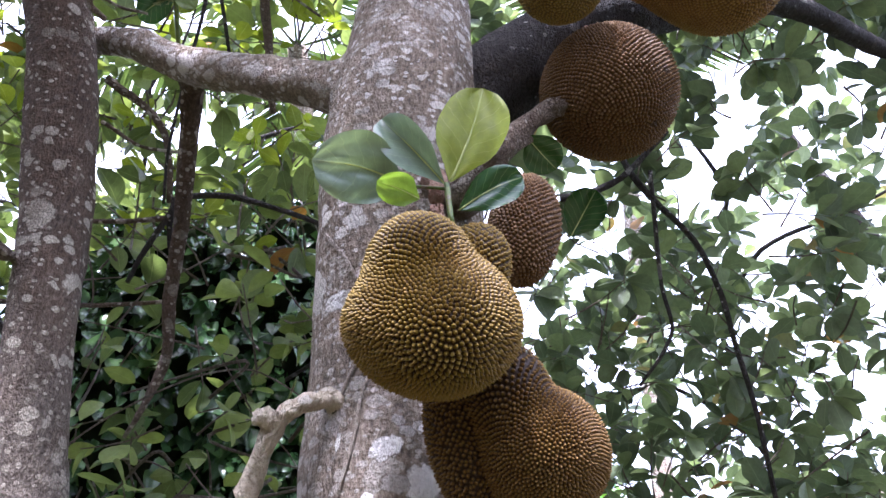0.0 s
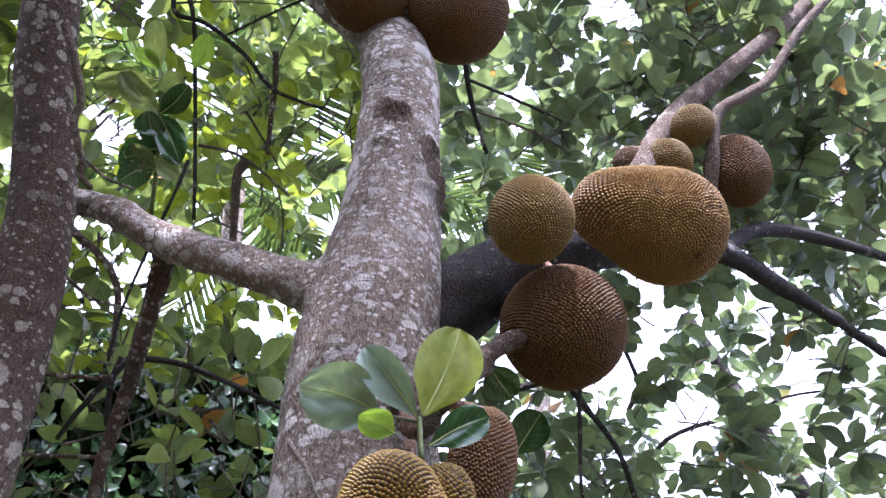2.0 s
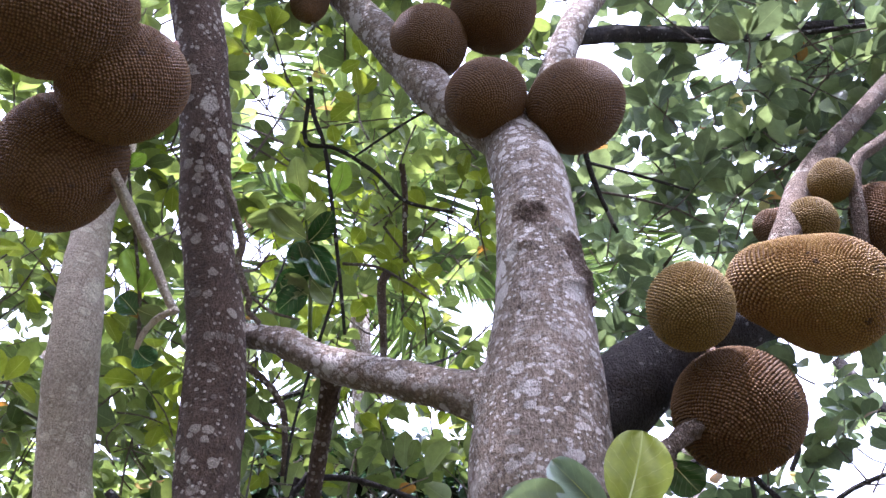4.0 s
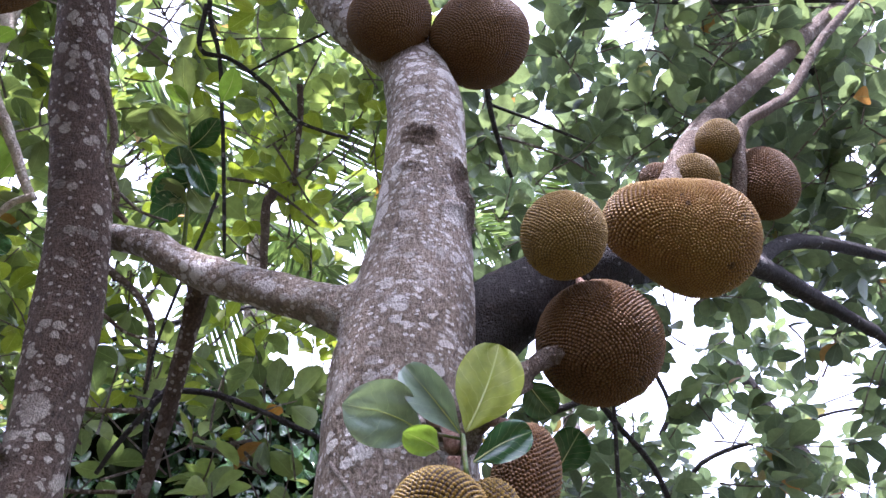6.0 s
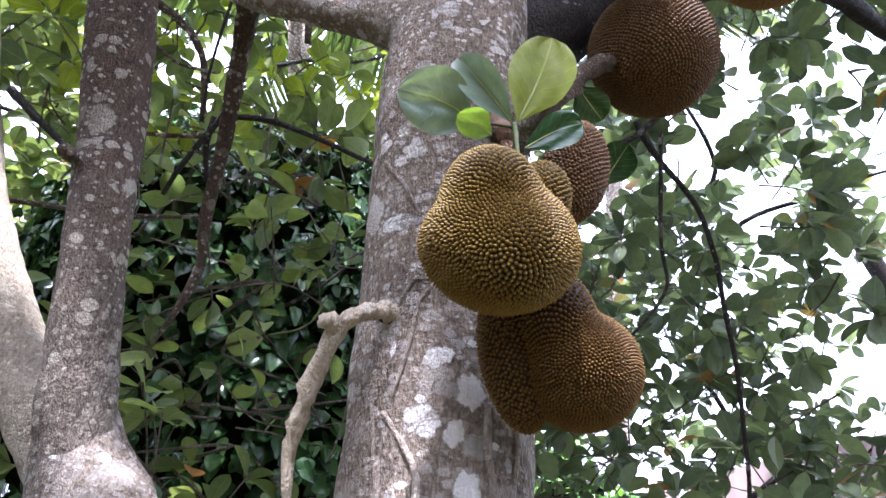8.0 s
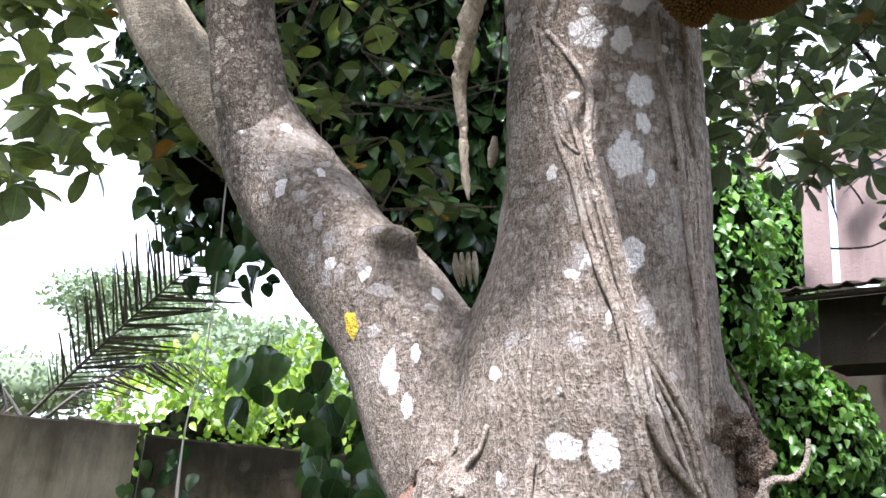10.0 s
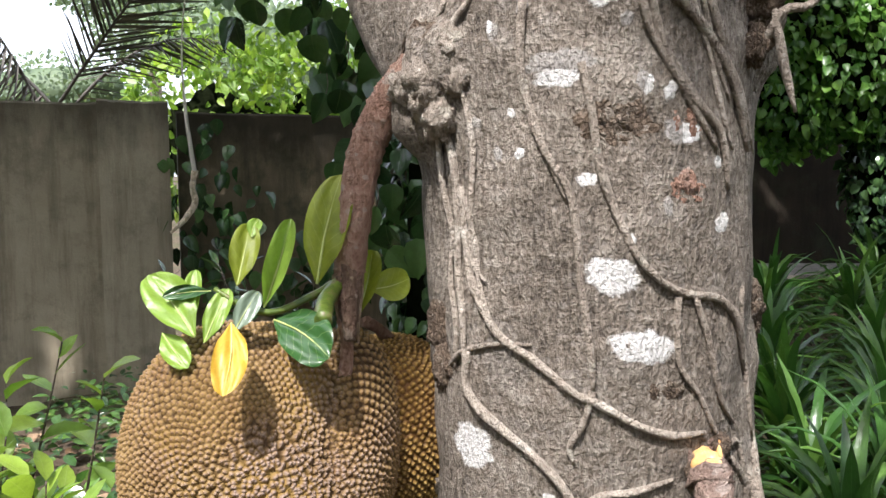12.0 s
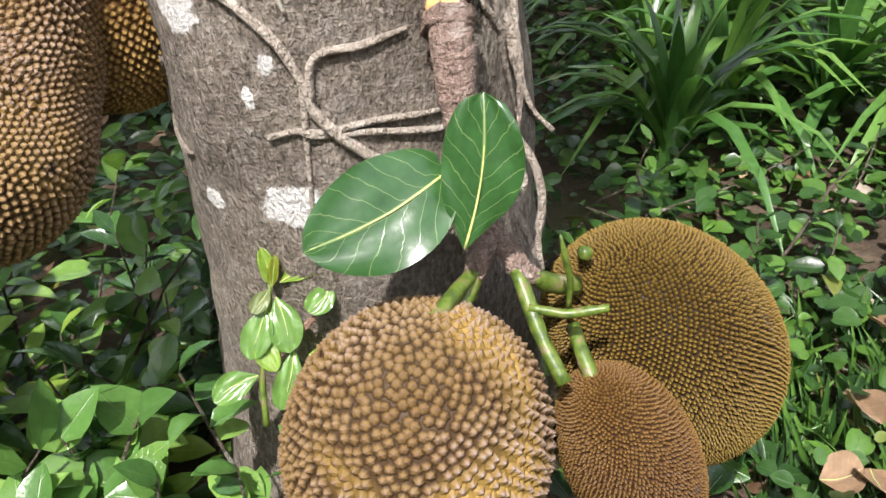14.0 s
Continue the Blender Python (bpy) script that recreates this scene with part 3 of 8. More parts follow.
def wall_run(name, ax, ay, bx, by, z0, z1, thick, mat, label):
    """A wall from a to b with a slightly worn top edge."""
    n = 36
    d = np.array([bx - ax, by - ay])
    length = np.linalg.norm(d)
    d /= length
    q = np.array([-d[1], d[0]]) * thick
    v, f = [], []
    for i in range(n + 1):
        s = i / n * length
        top = z1 + 0.012 * noise.noise((s * 3.1, 1.7, 0)) + 0.006 * noise.noise((s * 13, 0.3, 0))
        for o, z in ((0, z0), (0, top - 0.015), (0.06, top), (0.94, top), (1, top - 0.015), (1, z0)):
            v.append((ax + d[0] * s + q[0] * o, ay + d[1] * s + q[1] * o, z))
    for i in range(n):
        for k in range(5):
            f.append((i * 6 + k, i * 6 + k + 1, i * 6 + k + 7, i * 6 + k + 6))
    f += [tuple(range(6)), tuple(range(n * 6, n * 6 + 6))[::-1]]
    ob = new(name, mesh_of(name, v, f, mat, False))
    return tagged(ob, label, "wall", kind="structure")


wall_run("wall_left", -7.0, 5.2, -2.42, 6.0, -1.2, 1.68, 0.18, WALL, "grey weathered cement garden wall")
pier = wall_run("wall_pier", -2.46, 5.93, -2.02, 6.12, -1.2, 1.69, 0.3, WALL, "stained cement pier of the garden wall")
wall_run("wall_back", -2.02, 6.3, 8.0, 10.1, -1.2, 1.63, 0.18, WALL_BACK, "dark mossy garden wall")

house = tagged(hold("house", None, (4.6, 8.5, 0.0)), "single-storey house with lilac walls under a corrugated roof", "house")
EAVE_A, EAVE_B = np.array([1.92, 6.31, 2.95]), np.array([4.1, 4.06, 2.94])
INTO = np.array([0.72, 0.69, 0.0])      # from the eave into the house


def slab(a, b, z0, za, zb, thick):
    """An upright wall from a to b whose top runs from za to zb."""
    q = INTO[:2] * thick
    v = [(*a, z0), (*b, z0), (*b, zb), (*a, za)]
    v += [(x + q[0], y + q[1], z) for x, y, z in v]
    return v, [(0, 1, 2, 3), (7, 6, 5, 4), (0, 4, 5, 1), (1, 5, 6, 2), (2, 6, 7, 3), (3, 7, 4, 0)]


def awning_mesh(depth, drop, thick):
    along = EAVE_B - EAVE_A
    n = 216
    v, f = [], []
    for i in range(n + 1):
        s = i / n
        wave = 0.022 * max(0.0, math.sin(s * 2 * math.pi * 18)) ** 1.6
        for k in range(2):
            v.append(EAVE_A + along * s + INTO * depth * k + np.array([0, 0, wave + drop * k]))
    m = len(v)
    v += [p - np.array([0, 0, thick]) for p in v]
    for i in range(n):
        a = i * 2
        f += [(a, a + 1, a + 3, a + 2), (m + a, m + a + 2, m + a + 3, m + a + 1), (a, a + 2, m + a + 2, m + a)]
    return np.array(v), f


part("awning", mesh_of("awning", *awning_mesh(0.5, 0.12, 0.012), TIMBER), house, "dark corrugated sheet awning")
part("eave_beam", mesh_of("eave_beam", *tube([(*(EAVE_A + INTO * 0.06 - (0, 0, 0.05)), 0.03), (*((EAVE_A + EAVE_B) / 2 + INTO * 0.06 - (0, 0, 0.05)), 0.03), (*(EAVE_B + INTO * 0.06 - (0, 0, 0.05)), 0.03)], 4, 4, 0.0), TIMBER), house, "dark timber beam under the eave")
_u = (EAVE_B - EAVE_A) / np.linalg.norm(EAVE_B - EAVE_A)
_w = EAVE_A + INTO * 0.22 + _u * 0.9
part("sheet_wall", mesh_of("sheet_wall", *slab(_w[:2], (_w + _u * 3.0)[:2], 3.0, 4.0, 4.35, 0.05), SHEET, False), house, "pale pinkish sheet wall over the awning")
_w2 = _w + _u * 0.2 - INTO * 0.006
part("wall_strip", mesh_of("wall_strip", *slab(_w2[:2], (_w2 + _u * 0.05)[:2], 3.02, 4.0, 4.01, 0.005), SHEET_BLUE, False), house, "pale blue strip down the sheet wall")
_w3 = _w + INTO * 1.2 + _u * 1.7
part("upper_wall", mesh_of("upper_wall", *slab(_w3[:2], (_w3 + _u * 3.2)[:2], 3.25, 5.35, 5.5, 0.2), PAINT_BEIGE, False), house, "beige upper wall behind the sheet wall")
# the veranda's shade is painted into this wall
part("wall", mesh_of("wall", *block(1.95, 7.15, 0.3, 7.5, 7.35, 3.45, 0.01), WALL_SHADE, False), house, "veranda wall coloured dark for the shade under the eave")
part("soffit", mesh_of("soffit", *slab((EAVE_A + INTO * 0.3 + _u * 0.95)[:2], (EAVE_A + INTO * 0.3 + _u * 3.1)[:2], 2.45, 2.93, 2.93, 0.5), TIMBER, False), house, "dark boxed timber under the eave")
_p = EAVE_A + INTO * 0.35 + _u * 1.48
part("pillar", mesh_of("pillar", *slab(_p[:2], (_p + _u * 0.3)[:2], 0.2, 2.5, 2.5, 0.3), PAINT_LILAC, False), house, "square lilac veranda pillar")
part("plinth", mesh_of("plinth", *block(1.8, 6.35, -0.4, 7.5, 7.4, 0.36, 0.02), WALL_BACK, False), house, "dark mossy plinth")
part("ledge", mesh_of("ledge", *block(1.78, 6.31, 0.364, 7.5, 7.3, 0.395, 0.008), CONCRETE, False), house, "pale cement ledge")
yellow = tagged(hold("garden_shed", None, (2.0, 8.0, 0)), "small yellow-painted outbuilding behind the leaves", "shed")
part("wall", mesh_of("wall", *block(1.62, 7.9, 0.0, 2.35, 8.6, 3.9, 0.02), PAINT_YELLOW, False), yellow)
part("roof", mesh_of("roof", *block(1.45, 7.75, 3.9, 2.5, 8.75, 3.98, 0.02), SHEET, False), yellow)


# ---- the jackfruit tree ----
tree = tagged(hold("jackfruit_tree", None, (0.28, 1.36, -0.1)), "old jackfruit tree with lichen-blotched grey bark and creeper roots", "tree")
TRUNK = [(0.28, 1.38, -0.35, 0.34), (0.28, 1.37, 0.05, 0.285), (0.28, 1.36, 0.35, 0.265), (0.262, 1.28, 0.78, 0.234), (0.246, 1.258, 1.1, 0.229),
         (0.238, 1.245, 1.32, 0.226), (0.235, 1.2, 1.5, 0.2), (0.244, 1.157, 1.68, 0.158), (0.238, 1.13, 1.9, 0.148), (0.212, 1.1, 2.17, 0.146), (0.18, 1.05, 2.42, 0.142),
         (0.15, 0.985, 2.62, 0.133), (0.137, 0.93, 2.87, 0.11), (0.12, 0.895, 3.1, 0.096), (0.085, 0.885, 3.38, 0.092), (0.03, 0.9, 3.62, 0.085)]
LIMB = [(0.13, 1.26, 1.28, 0.15), (-0.03, 1.3, 1.55, 0.115), (-0.17, 1.37, 1.715, 0.104), (-0.27, 1.43, 1.84, 0.105), (-0.34, 1.44, 1.94, 0.092), (-0.375, 1.4, 2.04, 0.06), (-0.39, 1.37, 2.1, 0.04)]
STEM_A = [(-0.2, 1.4, 1.77, 0.075), (-0.32, 1.455, 1.9, 0.084), (-0.45, 1.5, 2.04, 0.076), (-0.6, 1.55, 2.21, 0.07), (-0.77, 1.55, 2.46, 0.07), (-0.87, 1.52, 2.67, 0.068),
          (-0.965, 1.32, 2.99, 0.062), (-1.04, 1.19, 3.3, 0.053), (-1.1, 1.14, 3.6, 0.048), (-1.2, 1.05, 4.1, 0.04)]
STEM_B = [(-0.3, 1.43, 1.84, 0.06), (-0.35, 1.42, 1.95, 0.072), (-0.385, 1.37, 2.08, 0.066), (-0.43, 1.29, 2.32, 0.061), (-0.485, 1.26, 2.57, 0.068), (-0.56, 1.13, 2.89, 0.067),
          (-0.655, 0.98, 3.13, 0.061), (-0.735, 0.74, 3.38, 0.06), (-0.84, 0.54, 3.62, 0.06), (-1.0, 0.35, 4.0, 0.055)]
BR_LEFT = [(0.12, 0.98, 2.68, 0.07), (0.017, 0.99, 2.735, 0.052), (-0.15, 1.06, 2.815, 0.042), (-0.31, 1.12, 2.885, 0.041), (-0.44, 1.145, 2.955, 0.034), (-0.56, 1.2, 3.0, 0.032), (-0.7, 1.3, 3.06, 0.028)]
BR_LEFT_DOWN = [(-0.29, 1.12, 2.88, 0.036), (-0.296, 1.2, 2.85, 0.021), (-0.3, 1.41, 2.7, 0.017), (-0.31, 1.54, 2.59, 0.015), (-0.3, 1.62, 2.5, 0.0125), (-0.33, 1.68, 2.4, 0.008), (-0.36, 1.72, 2.34, 0.004)]
BR_RIGHT = [(0.15, 1.06, 2.6, 0.06), (0.22, 1.02, 2.69, 0.092), (0.34, 0.95, 2.82, 0.08), (0.5, 0.9, 2.955, 0.066), (0.72, 0.91, 3.08, 0.048), (0.92, 0.95, 3.19, 0.032), (1.2, 1.08, 3.3, 0.024), (1.49, 1.22, 3.41, 0.02), (1.9, 1.45, 3.6, 0.016)]
BR_UP_LEFT = [(0.04, 0.89, 3.58, 0.08), (-0.08, 0.88, 3.66, 0.072), (-0.19, 0.87, 3.74, 0.066), (-0.4, 0.83, 4.0, 0.058), (-0.65, 0.79, 4.32, 0.05), (-0.84, 0.75, 4.58, 0.045), (-1.2, 0.7, 5.1, 0.035)]
BR_UP_RIGHT = [(0.03, 0.9, 3.6, 0.07), (0.1, 0.86, 3.76, 0.05), (0.17, 0.76, 4.1, 0.046), (0.25, 0.72, 4.35, 0.042), (0.32, 0.7, 4.52, 0.03), (0.52, 0.66, 4.9, 0.02)]


def fused(shapes, voxel, mat=None):
    """Joins limbs into one skin with soft crotches."""
    me = mesh_of("skin", *joined(*shapes), mat or BARK)
    ob = new("skin", me)
    r = ob.modifiers.new("r", "REMESH")
    r.mode, r.voxel_size, r.use_smooth_shade = "VOXEL", voxel, True
    s = ob.modifiers.new("s", "SMOOTH")
    s.factor, s.iterations = 0.5, 7
    out = bpy.data.meshes.new_from_object(ob.evaluated_get(bpy.context.evaluated_depsgraph_get()))
    bpy.data.objects.remove(ob)
    n = len(out.vertices)
    co, no = np.zeros(n * 3, np.float32), np.zeros(n * 3, np.float32)
    out.vertices.foreach_get("co", co)
    out.vertices.foreach_get("normal", no)
    co, no = co.reshape(-1, 3), no.reshape(-1, 3)
    h = np.array([0.006 * noise.noise((p[0] * 9, p[1] * 9, p[2] * 5)) + 0.0025 * noise.noise((p[0] * 45, p[1] * 45, p[2] * 14)) for p in co.tolist()], np.float32)
    out.vertices.foreach_set("co", (co + no * h[:, None]).ravel())
    out.polygons.foreach_set("use_smooth", np.ones(len(out.polygons), bool))
    out.update()
    return out


def knob(x, y, z, r, sx=1.0, sz=1.0, seed=0):
    g = np.random.default_rng(seed)
    u, w = np.meshgrid(np.linspace(0, 2 * math.pi, 14, endpoint=False), np.linspace(0.05, math.pi - 0.05, 9))
    rr = r * (1 + 0.16 * g.standard_normal(u.shape))
    v = np.stack([x + sx * rr * np.sin(w) * np.cos(u), y + rr * np.sin(w) * np.sin(u), z + sz * rr * np.cos(w)], -1).reshape(-1, 3)
    f = [(j * 14 + i, j * 14 + (i + 1) % 14, (j + 1) * 14 + (i + 1) % 14, (j + 1) * 14 + i) for j in range(8) for i in range(14)]
    return v, f + [tuple(range(14))[::-1], tuple(range(8 * 14, 9 * 14))]


trunk_me = fused([tube(TRUNK, 28, 5, 0.012, 1), tube(LIMB, 20, 4, 0.02, 2),
                  tube(BR_LEFT, 14, 4, 0.05, 5), tube(BR_UP_LEFT, 14, 4, 0.03, 7), tube(BR_UP_RIGHT, 14, 4, 0.03, 8),
                  knob(0.05, 1.14, 1.32, 0.055, 1.0, 1.2, 1), knob(0.02, 1.17, 1.26, 0.045, 1.0, 1.3, 2), knob(0.43, 1.18, 1.43, 0.05, 0.9, 1.2, 3), knob(0.45, 1.17, 1.39, 0.035, 1, 1.0, 4), knob(0.46, 1.19, 1.34, 0.03, 1, 1.6, 14), knob(0.44, 1.2, 1.28, 0.03, 1, 1.6, 15),
                  knob(0.06, 1.3, 0.93, 0.05, 0.8, 2.2, 5), knob(-0.07, 1.24, 1.71, 0.035, 1.3, 0.7, 7),
                  knob(0.08, 0.82, 3.02, 0.022, 1.6, 0.7, 8), knob(0.17, 0.83, 2.94, 0.024, 1.8, 0.7, 9)], 0.0105)
trunk_ob = part("trunk", trunk_me, tree)
part("limb", fused([tube(STEM_A, 16, 4, 0.03, 3), knob(-0.84, 1.47, 2.63, 0.026, 1, 1, 21), knob(-0.95, 1.3, 3.0, 0.022, 1, 1, 22), knob(-0.68, 1.5, 2.3, 0.024, 1, 0.8, 23)], 0.0095, BARK_LIGHT), tree, "pale smooth limb")
part("limb", fused([tube(STEM_B, 16, 4, 0.03, 4), knob(-0.4, 1.3, 2.25, 0.02, 1, 0.7, 24), knob(-0.51, 1.2, 2.42, 0.02, 1, 0.7, 25)], 0.0095, BARK_BROWN), tree, "brown limb blotched with lichen")
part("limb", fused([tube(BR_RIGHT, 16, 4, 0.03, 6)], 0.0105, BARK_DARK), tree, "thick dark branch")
limb("branch", BR_LEFT_DOWN, BARK_BROWN, tree, "dark thin branch hanging down", rough=0.08)
limb("branch", [(0.72, 0.95, 3.3, 0.045), (0.74, 0.915, 3.38, 0.036), (0.85, 0.875, 3.65, 0.032), (1.16, 0.77, 4.1, 0.028), (1.45, 0.7, 4.55, 0.025), (1.9, 0.6, 5.2, 0.018)], BARK_RUST, tree, rough=0.06)
limb("branch", [(0.93, 0.92, 3.36, 0.016), (0.918, 0.86, 3.45, 0.018), (0.916, 0.8, 3.57, 0.017), (1.0, 0.76, 3.66, 0.016), (1.07, 0.73, 3.74, 0.015), (1.17, 0.63, 3.95, 0.013), (1.4, 0.5, 4.3, 0.01)], BARK_RUST, tree, rough=0.07)
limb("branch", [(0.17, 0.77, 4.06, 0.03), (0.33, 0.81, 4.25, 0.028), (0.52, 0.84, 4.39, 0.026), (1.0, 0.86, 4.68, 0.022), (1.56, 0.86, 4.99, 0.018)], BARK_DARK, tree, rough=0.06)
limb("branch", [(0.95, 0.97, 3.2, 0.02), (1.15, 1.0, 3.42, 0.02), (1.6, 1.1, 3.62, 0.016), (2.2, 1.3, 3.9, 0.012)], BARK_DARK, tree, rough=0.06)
dead = limb("dead_branch", [(0.16, 1.06, 2.135, 0.0235), (0.125, 1.015, 2.118, 0.0176), (0.1, 0.995, 2.11, 0.0134), (0.07, 0.985, 2.092, 0.0118), (0.04, 0.995, 2.06, 0.0130), (0.024, 1.04, 2.0, 0.0134), (0.016, 1.07, 1.955, 0.0126), (0.015, 1.1, 1.905, 0.0101), (0.025, 1.118, 1.845, 0.0059)], DEADWOOD, tree, "bleached dead branch hanging by the trunk", rough=0.17)
part("dead_tip", mesh_of("dead_tip", *tube([(0.025, 1.115, 1.85, 0.006), (0.028, 1.12, 1.81, 0.0075), (0.034, 1.122, 1.77, 0.006), (0.04, 1.124, 1.74, 0.002)], 7, 4, 0.2, 5), DEADWOOD), dead)
part("knot", mesh_of("knot", *knob(0.028, 0.985, 2.068, 0.0135, 1.3, 1, 12), DEADWOOD), dead)
part("collar", mesh_of("collar", *knob(0.135, 1.03, 2.11, 0.032, 1.2, 0.9, 13), BARK_DARK), dead, "dark rough bark collar")
limb("broken_stub", [(0.24, 0.93, 2.43, 0.035), (0.29, 0.86, 2.48, 0.024), (0.345, 0.85, 2.555, 0.017), (0.385, 0.85, 2.605, 0.016), (0.415, 0.855, 2.64, 0.013), (0.425, 0.86, 2.652, 0.008)], BARK_RUST, tree, "broken stub of a dark branch", rough=0.22, seed=4)
PEDUNCLE = spline([(0.035, 1.155, 1.325, 0.034), (-0.005, 1.175, 1.295, 0.03), (-0.035, 1.188, 1.262, 0.026), (-0.062, 1.183, 1.2, 0.0245), (-0.076, 1.175, 1.11, 0.0225), (-0.084, 1.187, 1.05, 0.0215), (-0.086, 1.18, 1.03, 0.0195)], 14)
_g = np.random.default_rng(850)
for _k in range(8, len(PEDUNCLE) - 3, 7):      # raised leaf scars ring the branch
    _q = min(_k + int(_g.integers(-2, 3)), len(PEDUNCLE) - 3)
    PEDUNCLE[_q, 3] *= 1.07
    PEDUNCLE[_q + 1, 3] *= 0.965
limb("fruiting_branch", [tuple(q) for q in PEDUNCLE], REDBARK, tree, "reddish ringed fruiting branch", rough=0.025, seg=16, steps=1)
for _k in range(11):      # bark torn into fibres at its lower end
    _a = _k * 0.571 + _g.uniform(-0.15, 0.15)
    _c, _s, _e = math.cos(_a), math.sin(_a), _g.uniform(0.5, 1.0)
    limb("torn_fibre", [(-0.0855 + 0.0185 * _c, 1.181 + 0.0185 * _s, 1.042, 0.0032), (-0.085 + 0.0165 * _c, 1.176 + 0.0165 * _s, 1.018, 0.0042), (-0.083 + 0.011 * _c, 1.166 + 0.011 * _s, 1.04 - 0.075 * _e, 0.0034), (-0.081 + 0.012 * _c, 1.158 + 0.012 * _s, 1.03 - 0.085 * _e, 0.0008)], TORN_DARK if _k % 3 else TORN_PALE, tree, seg=6, steps=3)
limb("fruiting_branch", [(0.2, 0.95, 2.47, 0.014), (0.205, 0.88, 2.44, 0.015), (0.212, 0.82, 2.38, 0.013), (0.21, 0.77, 2.3, 0.011)], REDBARK, tree, rough=0.05)


# ---- fruit ----
def blob(u, length, width, lobes, bulges=()):
    """Places on a fruit's skin for unit directions u; z is its long axis. Bulges are ellipsoids grown into one."""
    k = np.ones(len(u))
    for lx, ly, lz, amp, tight in lobes:
        d = np.array([lx, ly, lz], float)
        d /= np.linalg.norm(d)
        k += amp * np.exp(tight * (u @ d - 1))
    if not len(bulges):
        return u * np.array([width / 2, width / 2, length / 2]) * k[:, None]
    reach = []
    for q in bulges:
        c, r = np.array(q[:3]), np.array(q[3:])
        a, b, w = ((u / r) ** 2).sum(1), (u * c / r ** 2).sum(1), (c * c / r ** 2).sum() - 1
        root_ = b * b - a * w
        reach.append(np.where(root_ > 0, (b + np.sqrt(np.maximum(root_, 0))) / a, 0.0))
    reach = np.maximum(np.array(reach), 1e-4)
    soft_ = 20.0 / width      # how sharp the creases are
    far_ = (np.log(np.exp(soft_ * (reach - reach.max(0))).sum(0)) - 0.35) / soft_ + reach.max(0)
    return u * (far_ * k)[:, None]


def fruit_mesh(length, width, pitch, lobes, mat, height=0.55, rings=1, turn=None, seed=0, bulges=(), short=1.0):
    g = np.random.default_rng(seed)
    a, b = length / 2, width / 2
    area = 4 * math.pi * ((2 * (a * b) ** 1.6 + (b * b) ** 1.6) / 3) ** (1 / 1.6)
    n = int(area / (pitch * pitch * 0.87))
    i = np.arange(n) + 0.5
    phi, ct = i * 2.39996323, 1 - 2 * i / n
    st = np.sqrt(1 - ct * ct)
    u = np.stack([st * np.cos(phi), st * np.sin(phi), ct], 1)
    u += g.normal(0, (0.13 if mat is RIND_TAN else 0.09) * pitch / b, u.shape)
    u /= np.linalg.norm(u, axis=1)[:, None]
    if len(bulges):      # spread the spikes evenly over the lumpy skin
        near = None
        for step in range(18):
            q = blob(u, length, width, lobes, bulges).astype(np.float32)
            if step % 9 == 0:
                near = np.concatenate([np.argpartition(((q[k0:k0 + 400, None] - q[None]) ** 2).sum(-1), 18, axis=1)[:, :18] for k0 in range(0, n, 400)])
            dv = q[:, None] - q[near]
            dd = np.sqrt((dv * dv).sum(-1)) + 1e-6
            push = (dv * (np.clip(1.7 * pitch - dd, 0, None) / dd)[..., None]).sum(1)
            q = q + 0.16 * np.clip(push, -pitch * 4, pitch * 4)
            u = q / np.linalg.norm(q, axis=1)[:, None]
    t1 = np.cross(u, (0.31, 0.52, 0.79))
    t1 /= np.linalg.norm(t1, axis=1)[:, None]
    t2 = np.cross(u, t1)
    e = 2e-3
    p = blob(u, length, width, lobes, bulges)

    def at(w):
        return blob(w / np.linalg.norm(w, axis=1)[:, None], length, width, lobes, bulges)
    du, dv = at(u + e * t1) - p, at(u + e * t2) - p
    nor = np.cross(du, dv)
    nor /= np.linalg.norm(nor, axis=1)[:, None]
    x = du / np.linalg.norm(du, axis=1)[:, None]
    y = np.cross(nor, x)
    seg = 6
    ang = np.linspace(0, 2 * math.pi, seg, endpoint=False)[None] + g.uniform(0, 1.05, n)[:, None]
    size = pitch * g.uniform(0.92, 1.08, n)
    high = pitch * height * g.uniform(0.86, 1.14, n)
    if short < 1:      # stubbier spikes on the upper side
        lift = (nor @ np.array(turn.to_3x3()).T)[:, 2] if turn is not None else nor[:, 2]
        high *= 1 + (short - 1) * np.clip(lift * 1.6 + 0.6, 0, 1)
    ring = np.cos(ang)[..., None] * x[:, None] + np.sin(ang)[..., None] * y[:, None]
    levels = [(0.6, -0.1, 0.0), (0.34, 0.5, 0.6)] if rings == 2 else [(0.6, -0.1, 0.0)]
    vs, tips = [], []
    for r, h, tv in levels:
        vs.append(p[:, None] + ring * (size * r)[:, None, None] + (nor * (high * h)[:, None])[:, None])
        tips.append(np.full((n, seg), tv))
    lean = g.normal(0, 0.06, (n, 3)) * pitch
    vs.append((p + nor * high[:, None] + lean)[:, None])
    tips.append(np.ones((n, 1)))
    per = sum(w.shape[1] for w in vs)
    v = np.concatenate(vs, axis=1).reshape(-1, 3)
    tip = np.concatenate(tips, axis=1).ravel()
    tri = []
    for lv in range(len(levels) - 1):
        for k in range(seg):
            m = (k + 1) % seg
            tri += [(lv * seg + k, lv * seg + m, (lv + 1) * seg + m), (lv * seg + k, (lv + 1) * seg + m, (lv + 1) * seg + k)]
    last = (len(levels) - 1) * seg
    tri += [(last + k, last + (k + 1) % seg, per - 1) for k in range(seg)]
    tri = np.array(tri)
    f = (tri[None] + (np.arange(n) * per)[:, None, None]).reshape(-1, 3)
    # the skin between the spikes
    cols, rows = 56, 36
